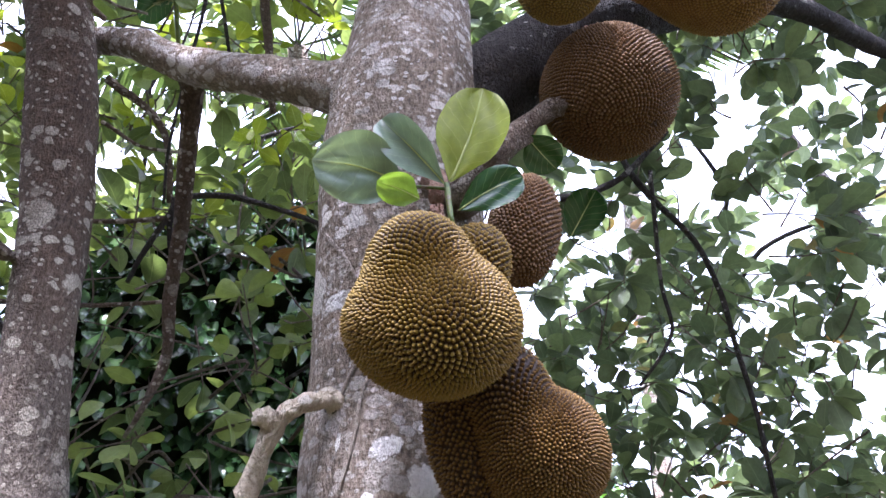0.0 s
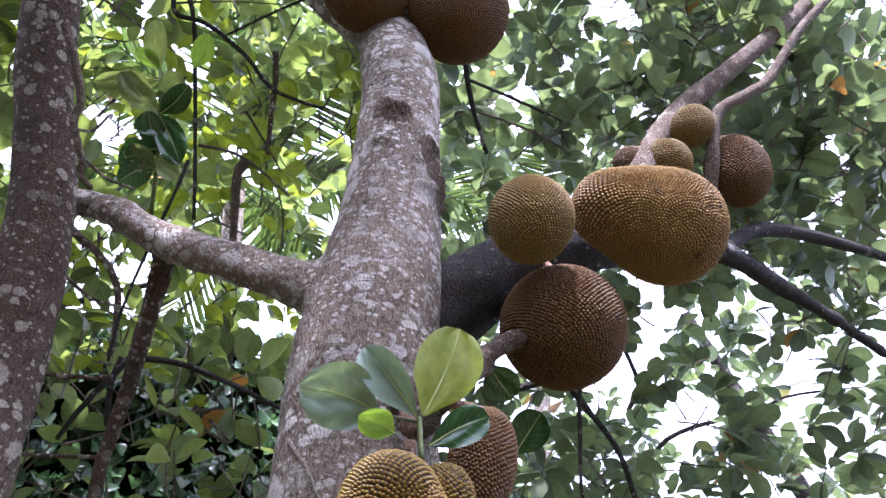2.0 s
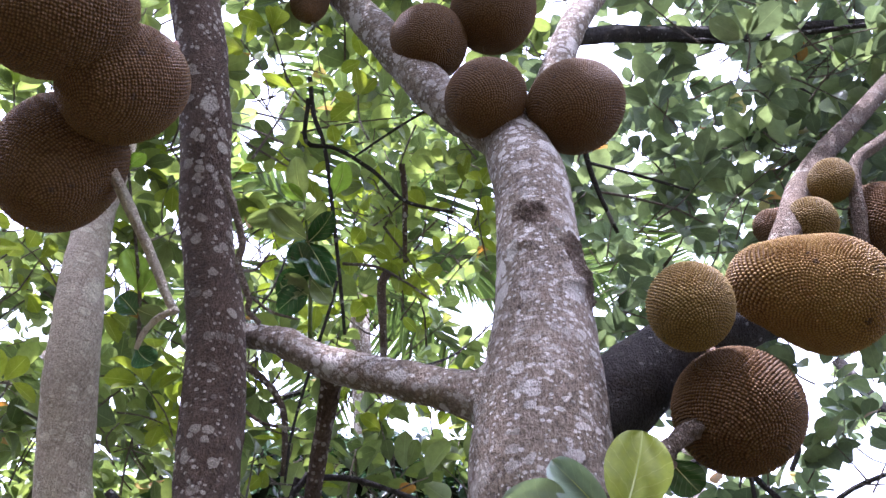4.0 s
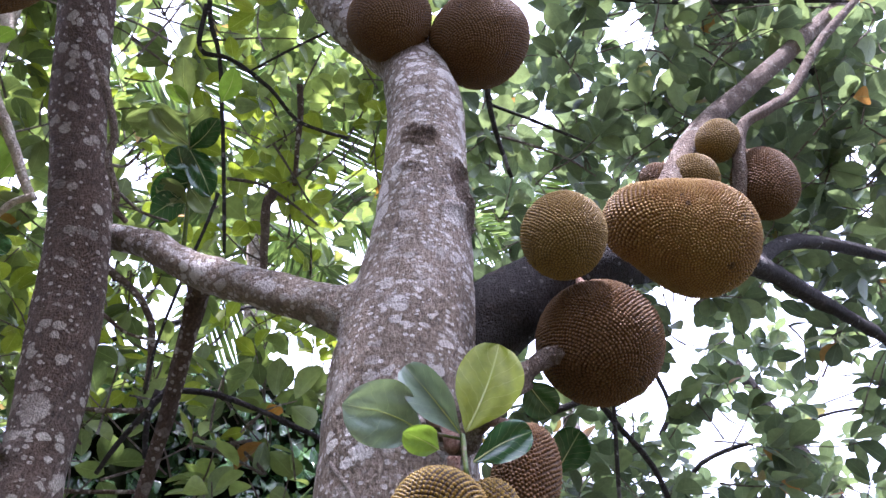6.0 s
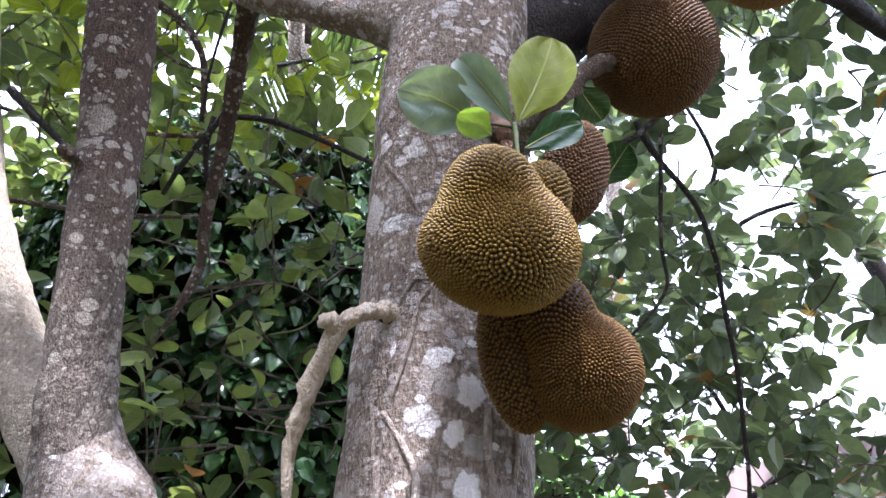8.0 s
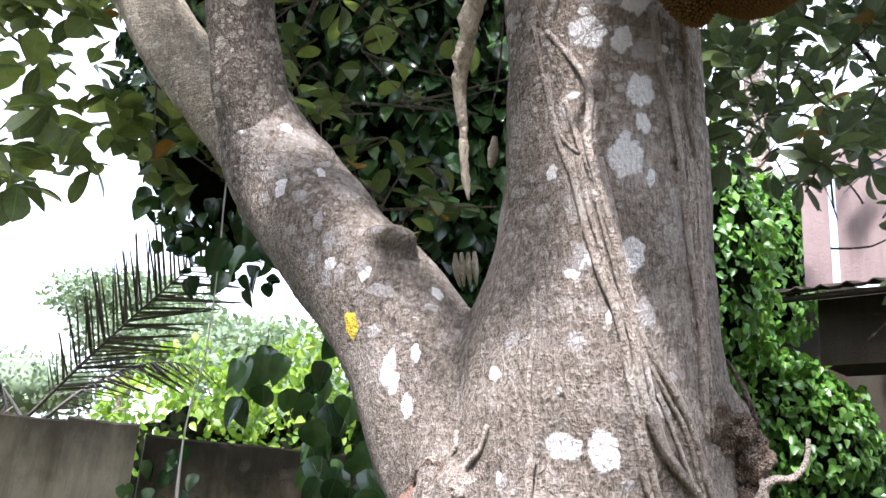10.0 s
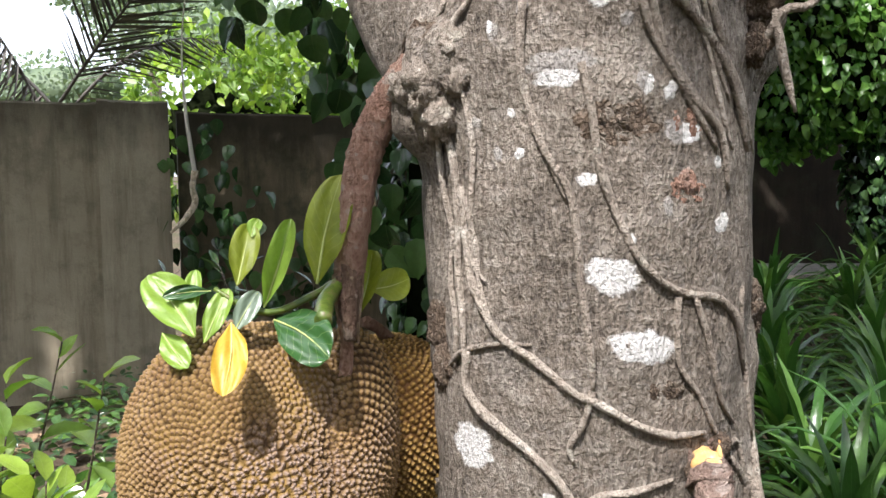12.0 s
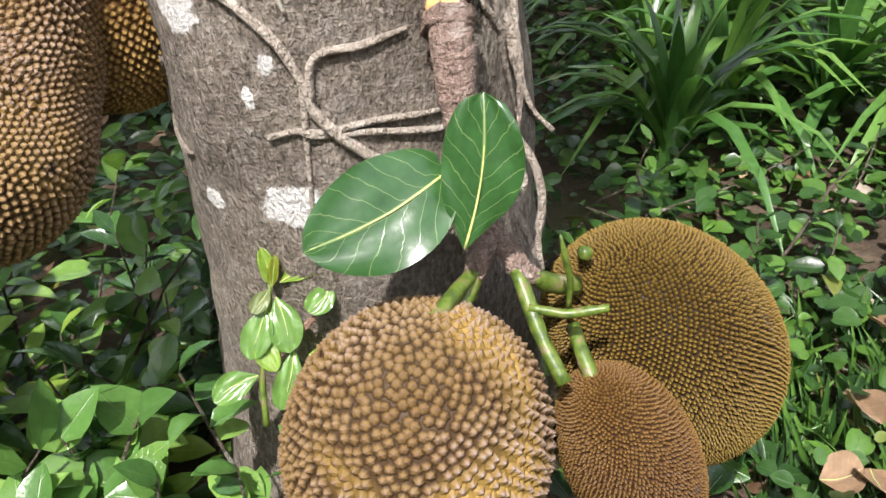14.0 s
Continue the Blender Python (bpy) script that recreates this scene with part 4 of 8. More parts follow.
    uu, ww = np.meshgrid(np.linspace(0, 2 * math.pi, cols, endpoint=False), np.linspace(0.02, math.pi - 0.02, rows))
    s = np.stack([np.sin(ww) * np.cos(uu), np.sin(ww) * np.sin(uu), np.cos(ww)], -1).reshape(-1, 3)
    sv = blob(s, length, width, lobes, bulges) * 0.992
    sf = []
    for j in range(rows - 1):
        for k in range(cols):
            m = (k + 1) % cols
            sf += [(j * cols + k, (j + 1) * cols + m, j * cols + m), (j * cols + k, (j + 1) * cols + k, (j + 1) * cols + m)]
    f = np.concatenate([f, np.array(sf) + len(v)])
    v = np.concatenate([v, sv])
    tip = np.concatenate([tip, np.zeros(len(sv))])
    if turn is not None:
        v = v @ np.array(turn.to_3x3()).T
    return v, f, tip


def fruit(place, length, width, mat, label, pitch=0.012, lobes=(), tilt=(0, 0, 0), rings=1, height=0.55, stalk=None, seed=0, group="jackfruits on the tree", lobe=None, bulges=(), short=1.0):
    base = hold("jackfruit", None, place)
    tagged(base, label, "fruit", group)
    v, f, tip = fruit_mesh(length, width, pitch, lobes, mat, height, rings, Euler([radians(q) for q in tilt]).to_matrix(), seed, bulges, short)
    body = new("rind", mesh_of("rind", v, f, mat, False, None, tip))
    body.parent = base
    if lobe:
        lv, lf, lt = fruit_mesh(lobe[1], lobe[2], pitch, lobe[3], mat, height, rings, Euler([radians(q) for q in lobe[4]]).to_matrix(), seed + 70, (), short)
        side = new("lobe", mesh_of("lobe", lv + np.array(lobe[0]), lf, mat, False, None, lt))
        side.parent = base
    top = Vector((0, 0, length * 0.42)) if bulges and length < 0.4 else Vector((stalk[0] - place[0], stalk[1] - place[1], length * 0.28)) if bulges else Euler([radians(q) for q in tilt]).to_matrix() @ Vector((0, 0, length * 0.46))
    end = Vector(stalk) - Vector(place) if stalk else top * 1.35
    mid = (top * 1.1 + end) / 2
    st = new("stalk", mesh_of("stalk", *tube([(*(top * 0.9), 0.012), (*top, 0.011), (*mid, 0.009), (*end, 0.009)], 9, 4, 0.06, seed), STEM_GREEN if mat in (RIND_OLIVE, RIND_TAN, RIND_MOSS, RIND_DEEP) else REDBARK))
    st.parent = base
    return base


fruit((0.221, 0.776, 2.114), 0.225, 0.2, RIND_YELLOW, "olive-yellow jackfruit with a lumpy top hanging by the trunk", 0.0064,
      [(0.9, -0.3, 0.2, 0.04, 6), (-0.9, 0.1, 0.2, 0.05, 9), (0.1, -0.5, 0.8, 0.05, 6)], (126, -7, -12), 1, 0.95, (0.21, 0.75, 2.27), 1,
      lobe=((0.043, -0.012, 0.082), 0.11, 0.085, [], (0, 12, 0)), short=0.5,
      bulges=[(0.0, 0.0, 0.0, 0.102, 0.088, 0.092), (-0.01, 0.066, -0.012, 0.064, 0.066, 0.07), (0.012, -0.015, 0.03, 0.07, 0.062, 0.075)])
fruit((0.377, 0.891, 2.023), 0.2, 0.17, RIND_UMBER, "double-lobed olive-brown jackfruit below another fruit", 0.0058,
      [], (126, -7, -12), 1, 0.95, (0.27, 0.98, 2.16), 2,
      lobe=((-0.093, 0.02, 0.006), 0.2, 0.085, [], (10, -22, 0)), short=0.6,
      bulges=[(0.0, 0.0, 0.0, 0.083, 0.082, 0.082), (-0.034, 0.062, -0.01, 0.054, 0.075, 0.06)])
fruit((0.34, 0.845, 2.335), 0.18, 0.1, RIND_BROWN, "slim brown jackfruit in the shade behind leaves", 0.006, [(0.5, -0.5, -0.5, 0.08, 6)], (5, 5, 0), 1, 0.6, (0.26, 0.9, 2.47), 3)
fruit((0.488, 0.87, 2.69), 0.225, 0.23, RIND_BROWN, "dark round jackfruit under the thick branch", 0.0066, [(0, -1, -0.2, 0.04, 5)], (0, 0, 0), 1, 0.6, (0.45, 0.87, 2.86), 4)
fruit((0.366, 0.715, 2.775), 0.162, 0.15, RIND_OLIVE, "small round olive jackfruit on the thick branch", 0.0056, [(0.6, 0, 0.6, 0.1, 9)], (10, 0, 0), 1, 0.6, (0.37, 0.82, 2.86), 5)
fruit((0.621, 0.732, 2.896), 0.26, 0.27, RIND_OCHRE, "big ochre jackfruit with a sunken side", 0.0076, [], (147, -6.7, -9), 1, 0.6, (0.6, 0.86, 3.0), 6,
      bulges=[(0.034, -0.004, 0.0, 0.118, 0.117, 0.112), (-0.092, 0.022, -0.01, 0.068, 0.072, 0.074), (-0.04, 0.014, 0.0, 0.088, 0.094, 0.09)])
fruit((1.01, 0.89, 3.48), 0.23, 0.165, RIND_BROWN, "brown jackfruit hanging from an upper branch", 0.0075, [], (0, -6, 0), 1, 0.55, (0.93, 0.86, 3.62), 7)
fruit((0.86, 0.835, 3.535), 0.13, 0.11, RIND_OLIVE, "small olive jackfruit beside a twig", 0.0065, [], (0, 25, 0), 1, 0.5, (0.9, 0.83, 3.6), 8)
fruit((0.805, 0.9, 3.42), 0.12, 0.13, RIND_OLIVE, "small olive jackfruit behind a bigger one", 0.0065, [], (0, 40, 0), 1, 0.5, (0.78, 0.9, 3.5), 9)
fruit((0.73, 0.95, 3.45), 0.1, 0.09, RIND_BROWN, "small brown jackfruit behind the branch", 0.0065, [], (0, -20, 0), 1, 0.5, (0.76, 0.92, 3.5), 10)
UP = [((-0.055, 0.8, 3.63), 0.225, 0.21, 11), ((0.185, 0.79, 3.64), 0.255, 0.25, 12), ((-0.25, 0.8, 3.93), 0.25, 0.225, 13), ((-0.075, 0.72, 4.045), 0.26, 0.25, 14), ((-0.225, 0.685, 4.24), 0.19, 0.16, 15), ((-0.665, 0.8, 4.16), 0.27, 0.125, 16), ((-0.52, 0.77, 4.42), 0.19, 0.1, 17)]
for (c, ln, wd, sd) in UP:
    fruit(c, ln, wd, RIND_BROWN, "brown jackfruit in a cluster at the upper fork" if sd < 16 else "slim brown jackfruit hanging from the upper limb", 0.0072,
          [(0.5, -0.3, 0.4, 0.07, 5), (-0.6, 0.2, -0.3, 0.05, 6)], (sd * 7 % 30 - 15, sd * 13 % 40 - 20, 0), 1, 0.42, None, sd)
for c, ln, wd, sd in (((-0.89, 0.47, 3.06), 0.3, 0.25, 21), ((-0.79, 0.615, 3.08), 0.27, 0.235, 22), ((-0.925, 0.79, 3.02), 0.33, 0.26, 23)):
    fruit(c, ln, wd, RIND_BROWN, "large brown jackfruit in a cluster beside a stem", 0.007, [(0.8, 0, 0.3, 0.08, 6), (0, -0.8, -0.4, 0.05, 5)], (10, 50 - 30 * (sd - 21), 0), 1, 0.42, None, sd)
fruit((-0.2, 1.13, 0.777), 0.45, 0.36, RIND_RIPE, "very large ochre-brown jackfruit with a deep cleft", 0.0102,
      [(-0.3, -0.35, 0.9, -0.05, 9), (0.0, 0.3, 0.95, 0.03, 7)], (71, 2.3, -0.8), 1, 0.46, (-0.09, 1.155, 0.985), 31,
      bulges=[(-0.052, 0.045, 0.0, 0.134, 0.165, 0.135), (0.008, -0.105, -0.04, 0.153, 0.137, 0.14), (0.106, 0.05, -0.065, 0.077, 0.165, 0.105), (0.032, 0.1, -0.04, 0.09, 0.12, 0.105), (-0.022, -0.03, -0.008, 0.142, 0.15, 0.125)])
fruit((-0.04, 1.33, 0.785), 0.285, 0.25, RIND_OCHRE, "large ochre jackfruit behind the biggest one", 0.0095, [(0, -0.6, 0.8, 0.06, 8)], (0, 0, 0), 1, 0.5, (-0.07, 1.25, 0.965), 32)
fruit((0.305, 0.905, 0.36), 0.37, 0.3, RIND_TAN, "tan jackfruit with coarse blunt spikes near the ground", 0.0122, [(-0.7, -0.3, 0.3, 0.05, 6), (0.6, 0, 0.7, 0.04, 8)], (6, 4, 0), 1, 0.5, (0.384, 0.992, 0.537), 33)
fruit((0.655, 1.07, 0.345), 0.37, 0.3, RIND_MOSS, "olive jackfruit with long spikes near the ground", 0.0062, [(0.6, -0.6, 0.2, 0.06, 6), (-0.7, -0.5, 0.1, -0.05, 10)], (-6, -38, 0), 1, 0.95, (0.53, 1.04, 0.52), 34)
fruit((0.565, 0.915, 0.3), 0.3, 0.16, RIND_DEEP, "slim ochre jackfruit between two larger ones", 0.0052, [(0.3, -0.6, -0.4, 0.1, 5)], (4, -24, 0), 1, 0.8, (0.5, 0.975, 0.46), 35)


# ---- background foliage ----
def in_gap(az, el, gaps):
    k = np.zeros(len(az), bool)
    for a, e, ra, re in gaps:
        k |= ((az - a) / ra) ** 2 + ((el - e) / re) ** 2 < 1
    return k


GAPS = [(21, 12, 7, 9), (29.5, 46, 4.6, 5.0), (11.5, 35.5, 2, 3.0), (9, 72, 5, 2), (30.5, 15.5, 6.0, 7.0)]


def canopy(n, az, el, dist, seed, gaps=(), clump=0.0):
    g = np.random.default_rng(seed)
    a, e, d = g.uniform(*az, n), g.uniform(*el, n), g.uniform(*dist, n)
    keep = ~in_gap(a, e, gaps)
    cl = np.array([noise.noise((x * 0.16, y * 0.16, seed * 1.7)) for x, y in zip(a.tolist(), e.tolist())])
    keep &= (cl > clump) & (g.uniform(0, 1, n) < 1.7 * np.cos(np.radians(e)))
    return polar(a[keep], e[keep], d[keep])


def crown(name, parent, pts, mat, size, seed, count=(5, 8), label="", down=0.1, twigs=True, shape=LEAF_LOW, spread=1.0):
    g = np.random.default_rng(seed)
    ax = g.normal(0, 0.55, (len(pts), 3)) + np.array([0, -0.25, 0.5 - down])
    b, d, s = rosettes(pts, ax, count, size, spread, seed)
    ob = part(name, scatter(name, mat, b, d, s, shape, (0, 0, 1), 0.45, seed), parent, label)
    tagged(ob, kind="stuff")
    if twigs:
        sh = []
        for p, a in zip(pts, ax):
            a = a / np.linalg.norm(a)
            q = p - a * g.uniform(0.12, 0.3) + g.normal(0, 0.03, 3)
            sh.append(tube([(*p, 0.002), (*((p + q) / 2 + g.normal(0, 0.012, 3)), 0.003), (*q, 0.004)], 4, 2, 0.0, 0, False))
        tw = part("twigwork", mesh_of("twigwork", *joined(*sh), TWIG), parent)
        tagged(tw, kind="stuff")
    return ob


def branchwork(parent, starts, seed, mat=None, r=0.018, reach=1.6):
    """Long thin wandering boughs through a crown."""
    g = np.random.default_rng(seed)
    for p, d in starts:
        p, d = np.array(p, float), np.array(d, float)
        rows = []
        for i in range(7):
            rows.append((*p, r * (1 - i / 8)))
            d = d + g.normal(0, 0.22, 3)
            d /= np.linalg.norm(d)
            p = p + d * reach / 6
        limb("bough", rows, mat or BARK_DARK, parent, seg=7, steps=3, rough=0.05)


back_a = tagged(hold("background_tree", None, (4.9, 4.3, 0.0)), "tall leafy tree with round-tipped leaves against the sky", "tree")
limb("trunk", [(4.95, 4.35, -0.2, 0.14), (4.85, 4.3, 1.5, 0.11), (4.5, 4.2, 3.2, 0.09), (3.7, 4.0, 4.8, 0.07), (2.7, 3.7, 6.2, 0.04)], BARK_DARK, back_a)
crown("crown", back_a, canopy(980, (3, 62), (30, 82), (3.0, 5.4), 11, GAPS, -0.33), LEAF_COOL, (0.075, 0.135), 12)
crown("crown", back_a, canopy(170, (30, 64), (46, 74), (3.4, 5.6), 111, [(29.5, 46, 5, 5.5)], -0.6), LEAF_COOL, (0.075, 0.13), 112)
crown("crown", back_a, canopy(16, (24, 35), (41, 51), (3.0, 3.8), 113, (), -0.9), LEAF_COOL, (0.075, 0.13), 114)
crown("crown", back_a, canopy(560, (6, 60), (14, 38), (3.0, 5.2), 13, GAPS, -0.24), LEAF_COOL, (0.075, 0.12), 14)
crown("crown", back_a, canopy(300, (4, 62), (24, 62), (5.6, 8.5), 16, GAPS, -0.1), LEAF_COOL, (0.095, 0.17), 17, twigs=False)
crown("crown", back_a, canopy(30, (29, 38), (9, 24), (2.6, 3.5), 115, (), -0.9), LEAF_COOL, (0.08, 0.12), 116)
crown("crown", back_a, canopy(60, (13, 31), (18, 28), (2.8, 4.4), 121, (), -0.9), LEAF_COOL, (0.075, 0.12), 122)
crown("crown", back_a, canopy(120, (38, 66), (48, 76), (3.2, 4.8), 117, (), -0.9), LEAF_COOL, (0.075, 0.12), 118)
crown("crown", back_a, canopy(150, (22, 60), (50, 72), (3.0, 4.6), 119, [(29.5, 46, 5, 5.5)], -0.5), LEAF_COOL, (0.07, 0.11), 120)
branchwork(back_a, [((2.5, 4.1, 3.6), (-0.6, -0.6, 0.3)), ((2.4, 4.0, 4.2), (-0.7, -0.5, 0.4)), ((2.45, 4.1, 3.0), (-0.5, -0.6, -0.2)), ((2.3, 3.9, 4.8), (0.2, -0.8, 0.4)), ((2.5, 4.1, 3.3), (0.4, -0.7, 0.2)), ((2.2, 3.8, 5.2), (-0.5, -0.7, 0.1))], 15)

back_b = tagged(hold("background_tree", None, (-4.2, 3.9, -0.5)), "leafy tree with yellow-green foliage behind the stems", "tree")
limb("trunk", [(-4.2, 3.9, -0.8, 0.14), (-4.1, 3.8, 1.5, 0.11), (-3.4, 3.7, 3.6, 0.09), (-2.0, 3.5, 5.4, 0.05)], BARK, back_b)
crown("crown", back_b, canopy(800, (-54, 4), (34, 80), (2.8, 4.8), 21, [(-24, 22, 9, 13), (-9, 49, 3.5, 3), (-27, 56, 5, 3)], -0.24), LEAF, (0.07, 0.115), 22)
crown("crown", back_b, canopy(200, (-60, -4), (37, 80), (4.8, 6.0), 28, [(-9, 49, 4, 4), (-27, 56, 6, 4)], -0.1), LEAF, (0.11, 0.17), 29, twigs=False)
crown("crown", back_b, canopy(170, (-48, 0), (36, 66), (2.4, 3.8), 23, (), -0.2), LEAF_OLIVE, (0.06, 0.1), 24, (2, 5))
crown("crown", back_b, canopy(230, (-48, -10), (22, 42), (3.0, 4.8), 25, [(-24, 20, 10, 11), (-11.5, 27, 2.6, 4)], -0.05), LEAF, (0.08, 0.13), 26)
crown("crown", back_b, canopy(130, (-56, -26), (44, 76), (2.8, 4.4), 211, (), -0.9), LEAF, (0.07, 0.115), 212)
branchwork(back_b, [((-2.6, 3.6, 4.3), (0.8, -0.2, 0.1)), ((-2.9, 3.7, 4.0), (0.8, -0.4, -0.1)), ((-1.3, 3.6, 3.2), (0.6, -0.6, 0.4)), ((-1.3, 3.4, 3.8), (0.5, -0.6, 0.5)), ((-1.4, 3.7, 3.4), (-0.5, -0.7, 0.4)), ((-1.1, 3.2, 4.4), (0.6, -0.5, 0.4)), ((-1.2, 3.3, 2.9), (0.7, -0.3, 0.2))], 27)

thicket = tagged(hold("vine_thicket", None, (-0.3, 3.5, 0.0)), "dense dark thicket of glossy heart-leaved vines", "vine")


def mound(cx, cy, cz, rx, ry, rz, n, seed, shell=(0.86, 1.08)):
    g = np.random.default_rng(seed)
    u = g.normal(0, 1, (n, 3))
    u /= np.linalg.norm(u, axis=1)[:, None]
    k = g.uniform(*shell, n) * (1 + 0.22 * np.array([noise.noise((q[0] * 2.3, q[1] * 2.3, q[2] * 2.3 + seed)) for q in u.tolist()]))
    return np.array([cx, cy, cz]) + u * np.array([rx, ry, rz]) * k[:, None], u


# Filler body behind the leaves; its default colour paints their inner shade.
def core(name, parent, cx, cy, cz, rx, ry, rz, seed, mat=SHADE_FILL):
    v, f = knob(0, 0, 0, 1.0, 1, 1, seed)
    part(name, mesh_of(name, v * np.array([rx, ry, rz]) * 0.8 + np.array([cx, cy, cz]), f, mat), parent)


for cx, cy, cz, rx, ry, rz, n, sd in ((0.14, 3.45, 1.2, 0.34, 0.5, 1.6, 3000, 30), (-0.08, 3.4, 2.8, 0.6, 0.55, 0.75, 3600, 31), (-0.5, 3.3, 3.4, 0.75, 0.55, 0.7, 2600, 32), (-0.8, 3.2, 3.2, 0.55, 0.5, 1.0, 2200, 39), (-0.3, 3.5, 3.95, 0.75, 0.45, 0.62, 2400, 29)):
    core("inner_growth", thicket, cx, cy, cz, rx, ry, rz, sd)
    p, u = mound(cx, cy, cz, rx, ry, rz, n, sd)
    g = np.random.default_rng(sd + 500)
    d = u * 0.5 + np.array([0, -0.2, -0.9]) + g.normal(0, 0.35, (n, 3))
    tagged(part("leaves", scatter("leaves", LEAF_DARK, p, d, g.uniform(0.05, 0.095, n), LEAF_HEART, u, 0.5, sd), thicket), kind="stuff")

crown("leaves", thicket, canopy(45, (-18, 0), (14, 42), (2.5, 2.95), 39, (), -0.5), LEAF, (0.07, 0.12), 40, (2, 5))
crown("leaves", thicket, canopy(45, (-22, -2), (12, 42), (2.2, 2.7), 61, (), -0.5), LEAF, (0.06, 0.11), 62, (1, 3))
_g = np.random.default_rng(63)
for _i in range(14):
    _a, _e = _g.uniform(-12, -1), _g.uniform(14, 38)
    _q = polar(np.array([_a, _a + _g.uniform(-4, 4), _a + _g.uniform(-9, 9)]), np.array([_e, _e + _g.uniform(-2, 3), _e + _g.uniform(-3, 5)]), np.array([2.6, 2.5, 2.6]))
    limb("stem", [(*_q[0], 0.006), (*_q[1], 0.005), (*_q[2], 0.003)], TWIG, thicket, seg=6, steps=5)

ivy = tagged(hold("climbing_vine", None, (2.0, 4.9, 0.0)), "sunlit ivy hanging beside the house", "vine")
# the mound of dark leaves paints the vine's shadowed column
for cx, cy, cz, rx, ry, rz, n, sd, mt in ((2.4, 5.95, 1.95, 0.5, 0.3, 0.62, 2400, 33, IVY), (3.05, 5.95, 1.35, 0.24, 0.3, 0.75, 1300, 34, LEAF_DARK), (1.75, 5.35, 3.0, 0.5, 0.35, 0.95, 2200, 35, IVY), (2.78, 6.8, 3.55, 0.5, 0.3, 0.75, 1900, 301, IVY), (2.75, 5.85, 1.9, 0.4, 0.3, 0.5, 1500, 302, IVY)):
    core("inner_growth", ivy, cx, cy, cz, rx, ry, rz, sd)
    p, u = mound(cx, cy, cz, rx, ry, rz, n, sd)
    g = np.random.default_rng(sd + 500)
    d = u * 0.5 + np.array([0, -0.2, -0.8]) + g.normal(0, 0.35, (n, 3))
    tagged(part("leaves", scatter("leaves", mt, p, d, g.uniform(0.05, 0.085, n), LEAF_HEART, u, 0.5, sd), ivy), kind="stuff")

# Unseen tree added behind the path to shade the upper trunk and fruit.
over = tagged(hold("background_tree", None, (-2.5, -4.0, 0.0)), "unseen leafy tree added overhead to shade the upper trunk", "tree")
limb("trunk", [(-2.5, -4.2, -0.2, 0.16), (-2.6, -4.0, 2.0, 0.13), (-2.6, -3.2, 4.2, 0.1), (-2.2, -1.8, 5.1, 0.06), (-1.2, -0.4, 5.4, 0.03)], BARK, over)
_g = np.random.default_rng(44)
_p = np.stack([_g.uniform(-2.0, -0.15, 190), _g.uniform(-1.0, 0.75, 190), _g.uniform(4.7, 5.7, 190)], 1)
crown("crown", over, _p, LEAF, (0.1, 0.16), 45, twigs=False)
# two leaf masses added to keep the sun off the garden walls
_p = np.stack([_g.uniform(-3.0, -0.5, 260), _g.uniform(3.9, 5.1, 260), _g.uniform(4.2, 4.9, 260)], 1)
crown("crown", back_b, _p, LEAF, (0.1, 0.16), 50, twigs=False)
_p = np.stack([_g.uniform(-6.6, -2.7, 1000), _g.uniform(2.4, 4.6, 1000), _g.uniform(3.9, 4.8, 1000)], 1)
crown("crown", back_b, _p, LEAF, (0.11, 0.18), 48, twigs=False)
_p = np.stack([_g.uniform(-5.4, -3.4, 120), _g.uniform(-4.2, -1.8, 120), _g.uniform(4.4, 5.6, 120)], 1)
crown("crown", over, _p, LEAF, (0.1, 0.16), 46, twigs=False)

hedge = tagged(hold("hedge", None, (-1.3, 7.4, 0.0)), "light green bushes showing over the garden wall", "hedge")
for cx, cy, cz, rx, ry, rz, n, sd in ((-0.9, 7.9, 1.75, 1.0, 0.6, 0.95, 2600, 36), (-2.1, 7.7, 1.6, 0.8, 0.6, 0.8, 1700, 37), (3.0, 9.8, 2.0, 1.6, 0.6, 1.2, 1900, 38)):
    core("inner_growth", hedge, cx, cy, cz - 0.2, rx * 0.8, ry * 0.8, rz * 0.75, sd)
    p, u = mound(cx, cy, cz, rx, ry, rz, n, sd)
    g = np.random.default_rng(sd + 500)
    tagged(part("leaves", scatter("leaves", LEAF_YOUNG, p, u + g.normal(0, 0.6, (n, 3)), g.uniform(0.07, 0.13, n), LEAF_OVAL, u, 0.5, sd), hedge), kind="stuff")

# the distance haze on these crowns is in their leaf colour
for cx, cy, cz, rx, ry, rz, n, sd in ((-9, 33, 6.4, 4.6, 3.0, 1.3, 4600, 41), (-13, 36, 8.6, 3.4, 3.0, 1.1, 3000, 42), (-4.6, 27, 4.0, 3.4, 2.5, 2.5, 3400, 43), (-19, 40, 5.0, 5.0, 3.0, 1.6, 2000, 44)):
    far = tagged(hold("far_tree", None, (cx, cy, 0)), "broad-crowned tree with haze-pale leaves far behind the wall", "tree")
    limb("trunk", [(cx, cy, -1, 0.4), (cx + 0.2, cy, cz * 0.5, 0.3), (cx, cy, cz, 0.2)], BARK, far)
    core("inner_growth", far, cx, cy, cz, rx * 0.8, ry * 0.8, rz * 0.8, sd, FAR_HAZE)
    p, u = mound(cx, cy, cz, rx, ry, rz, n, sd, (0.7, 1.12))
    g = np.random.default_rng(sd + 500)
    tagged(part("crown", scatter("crown", FAR_HAZE, p, u + g.normal(0, 0.6, (n, 3)), g.uniform(0.16, 0.3, n), LEAF_OVAL, u, 0.5, sd, 1.4), far), kind="stuff")


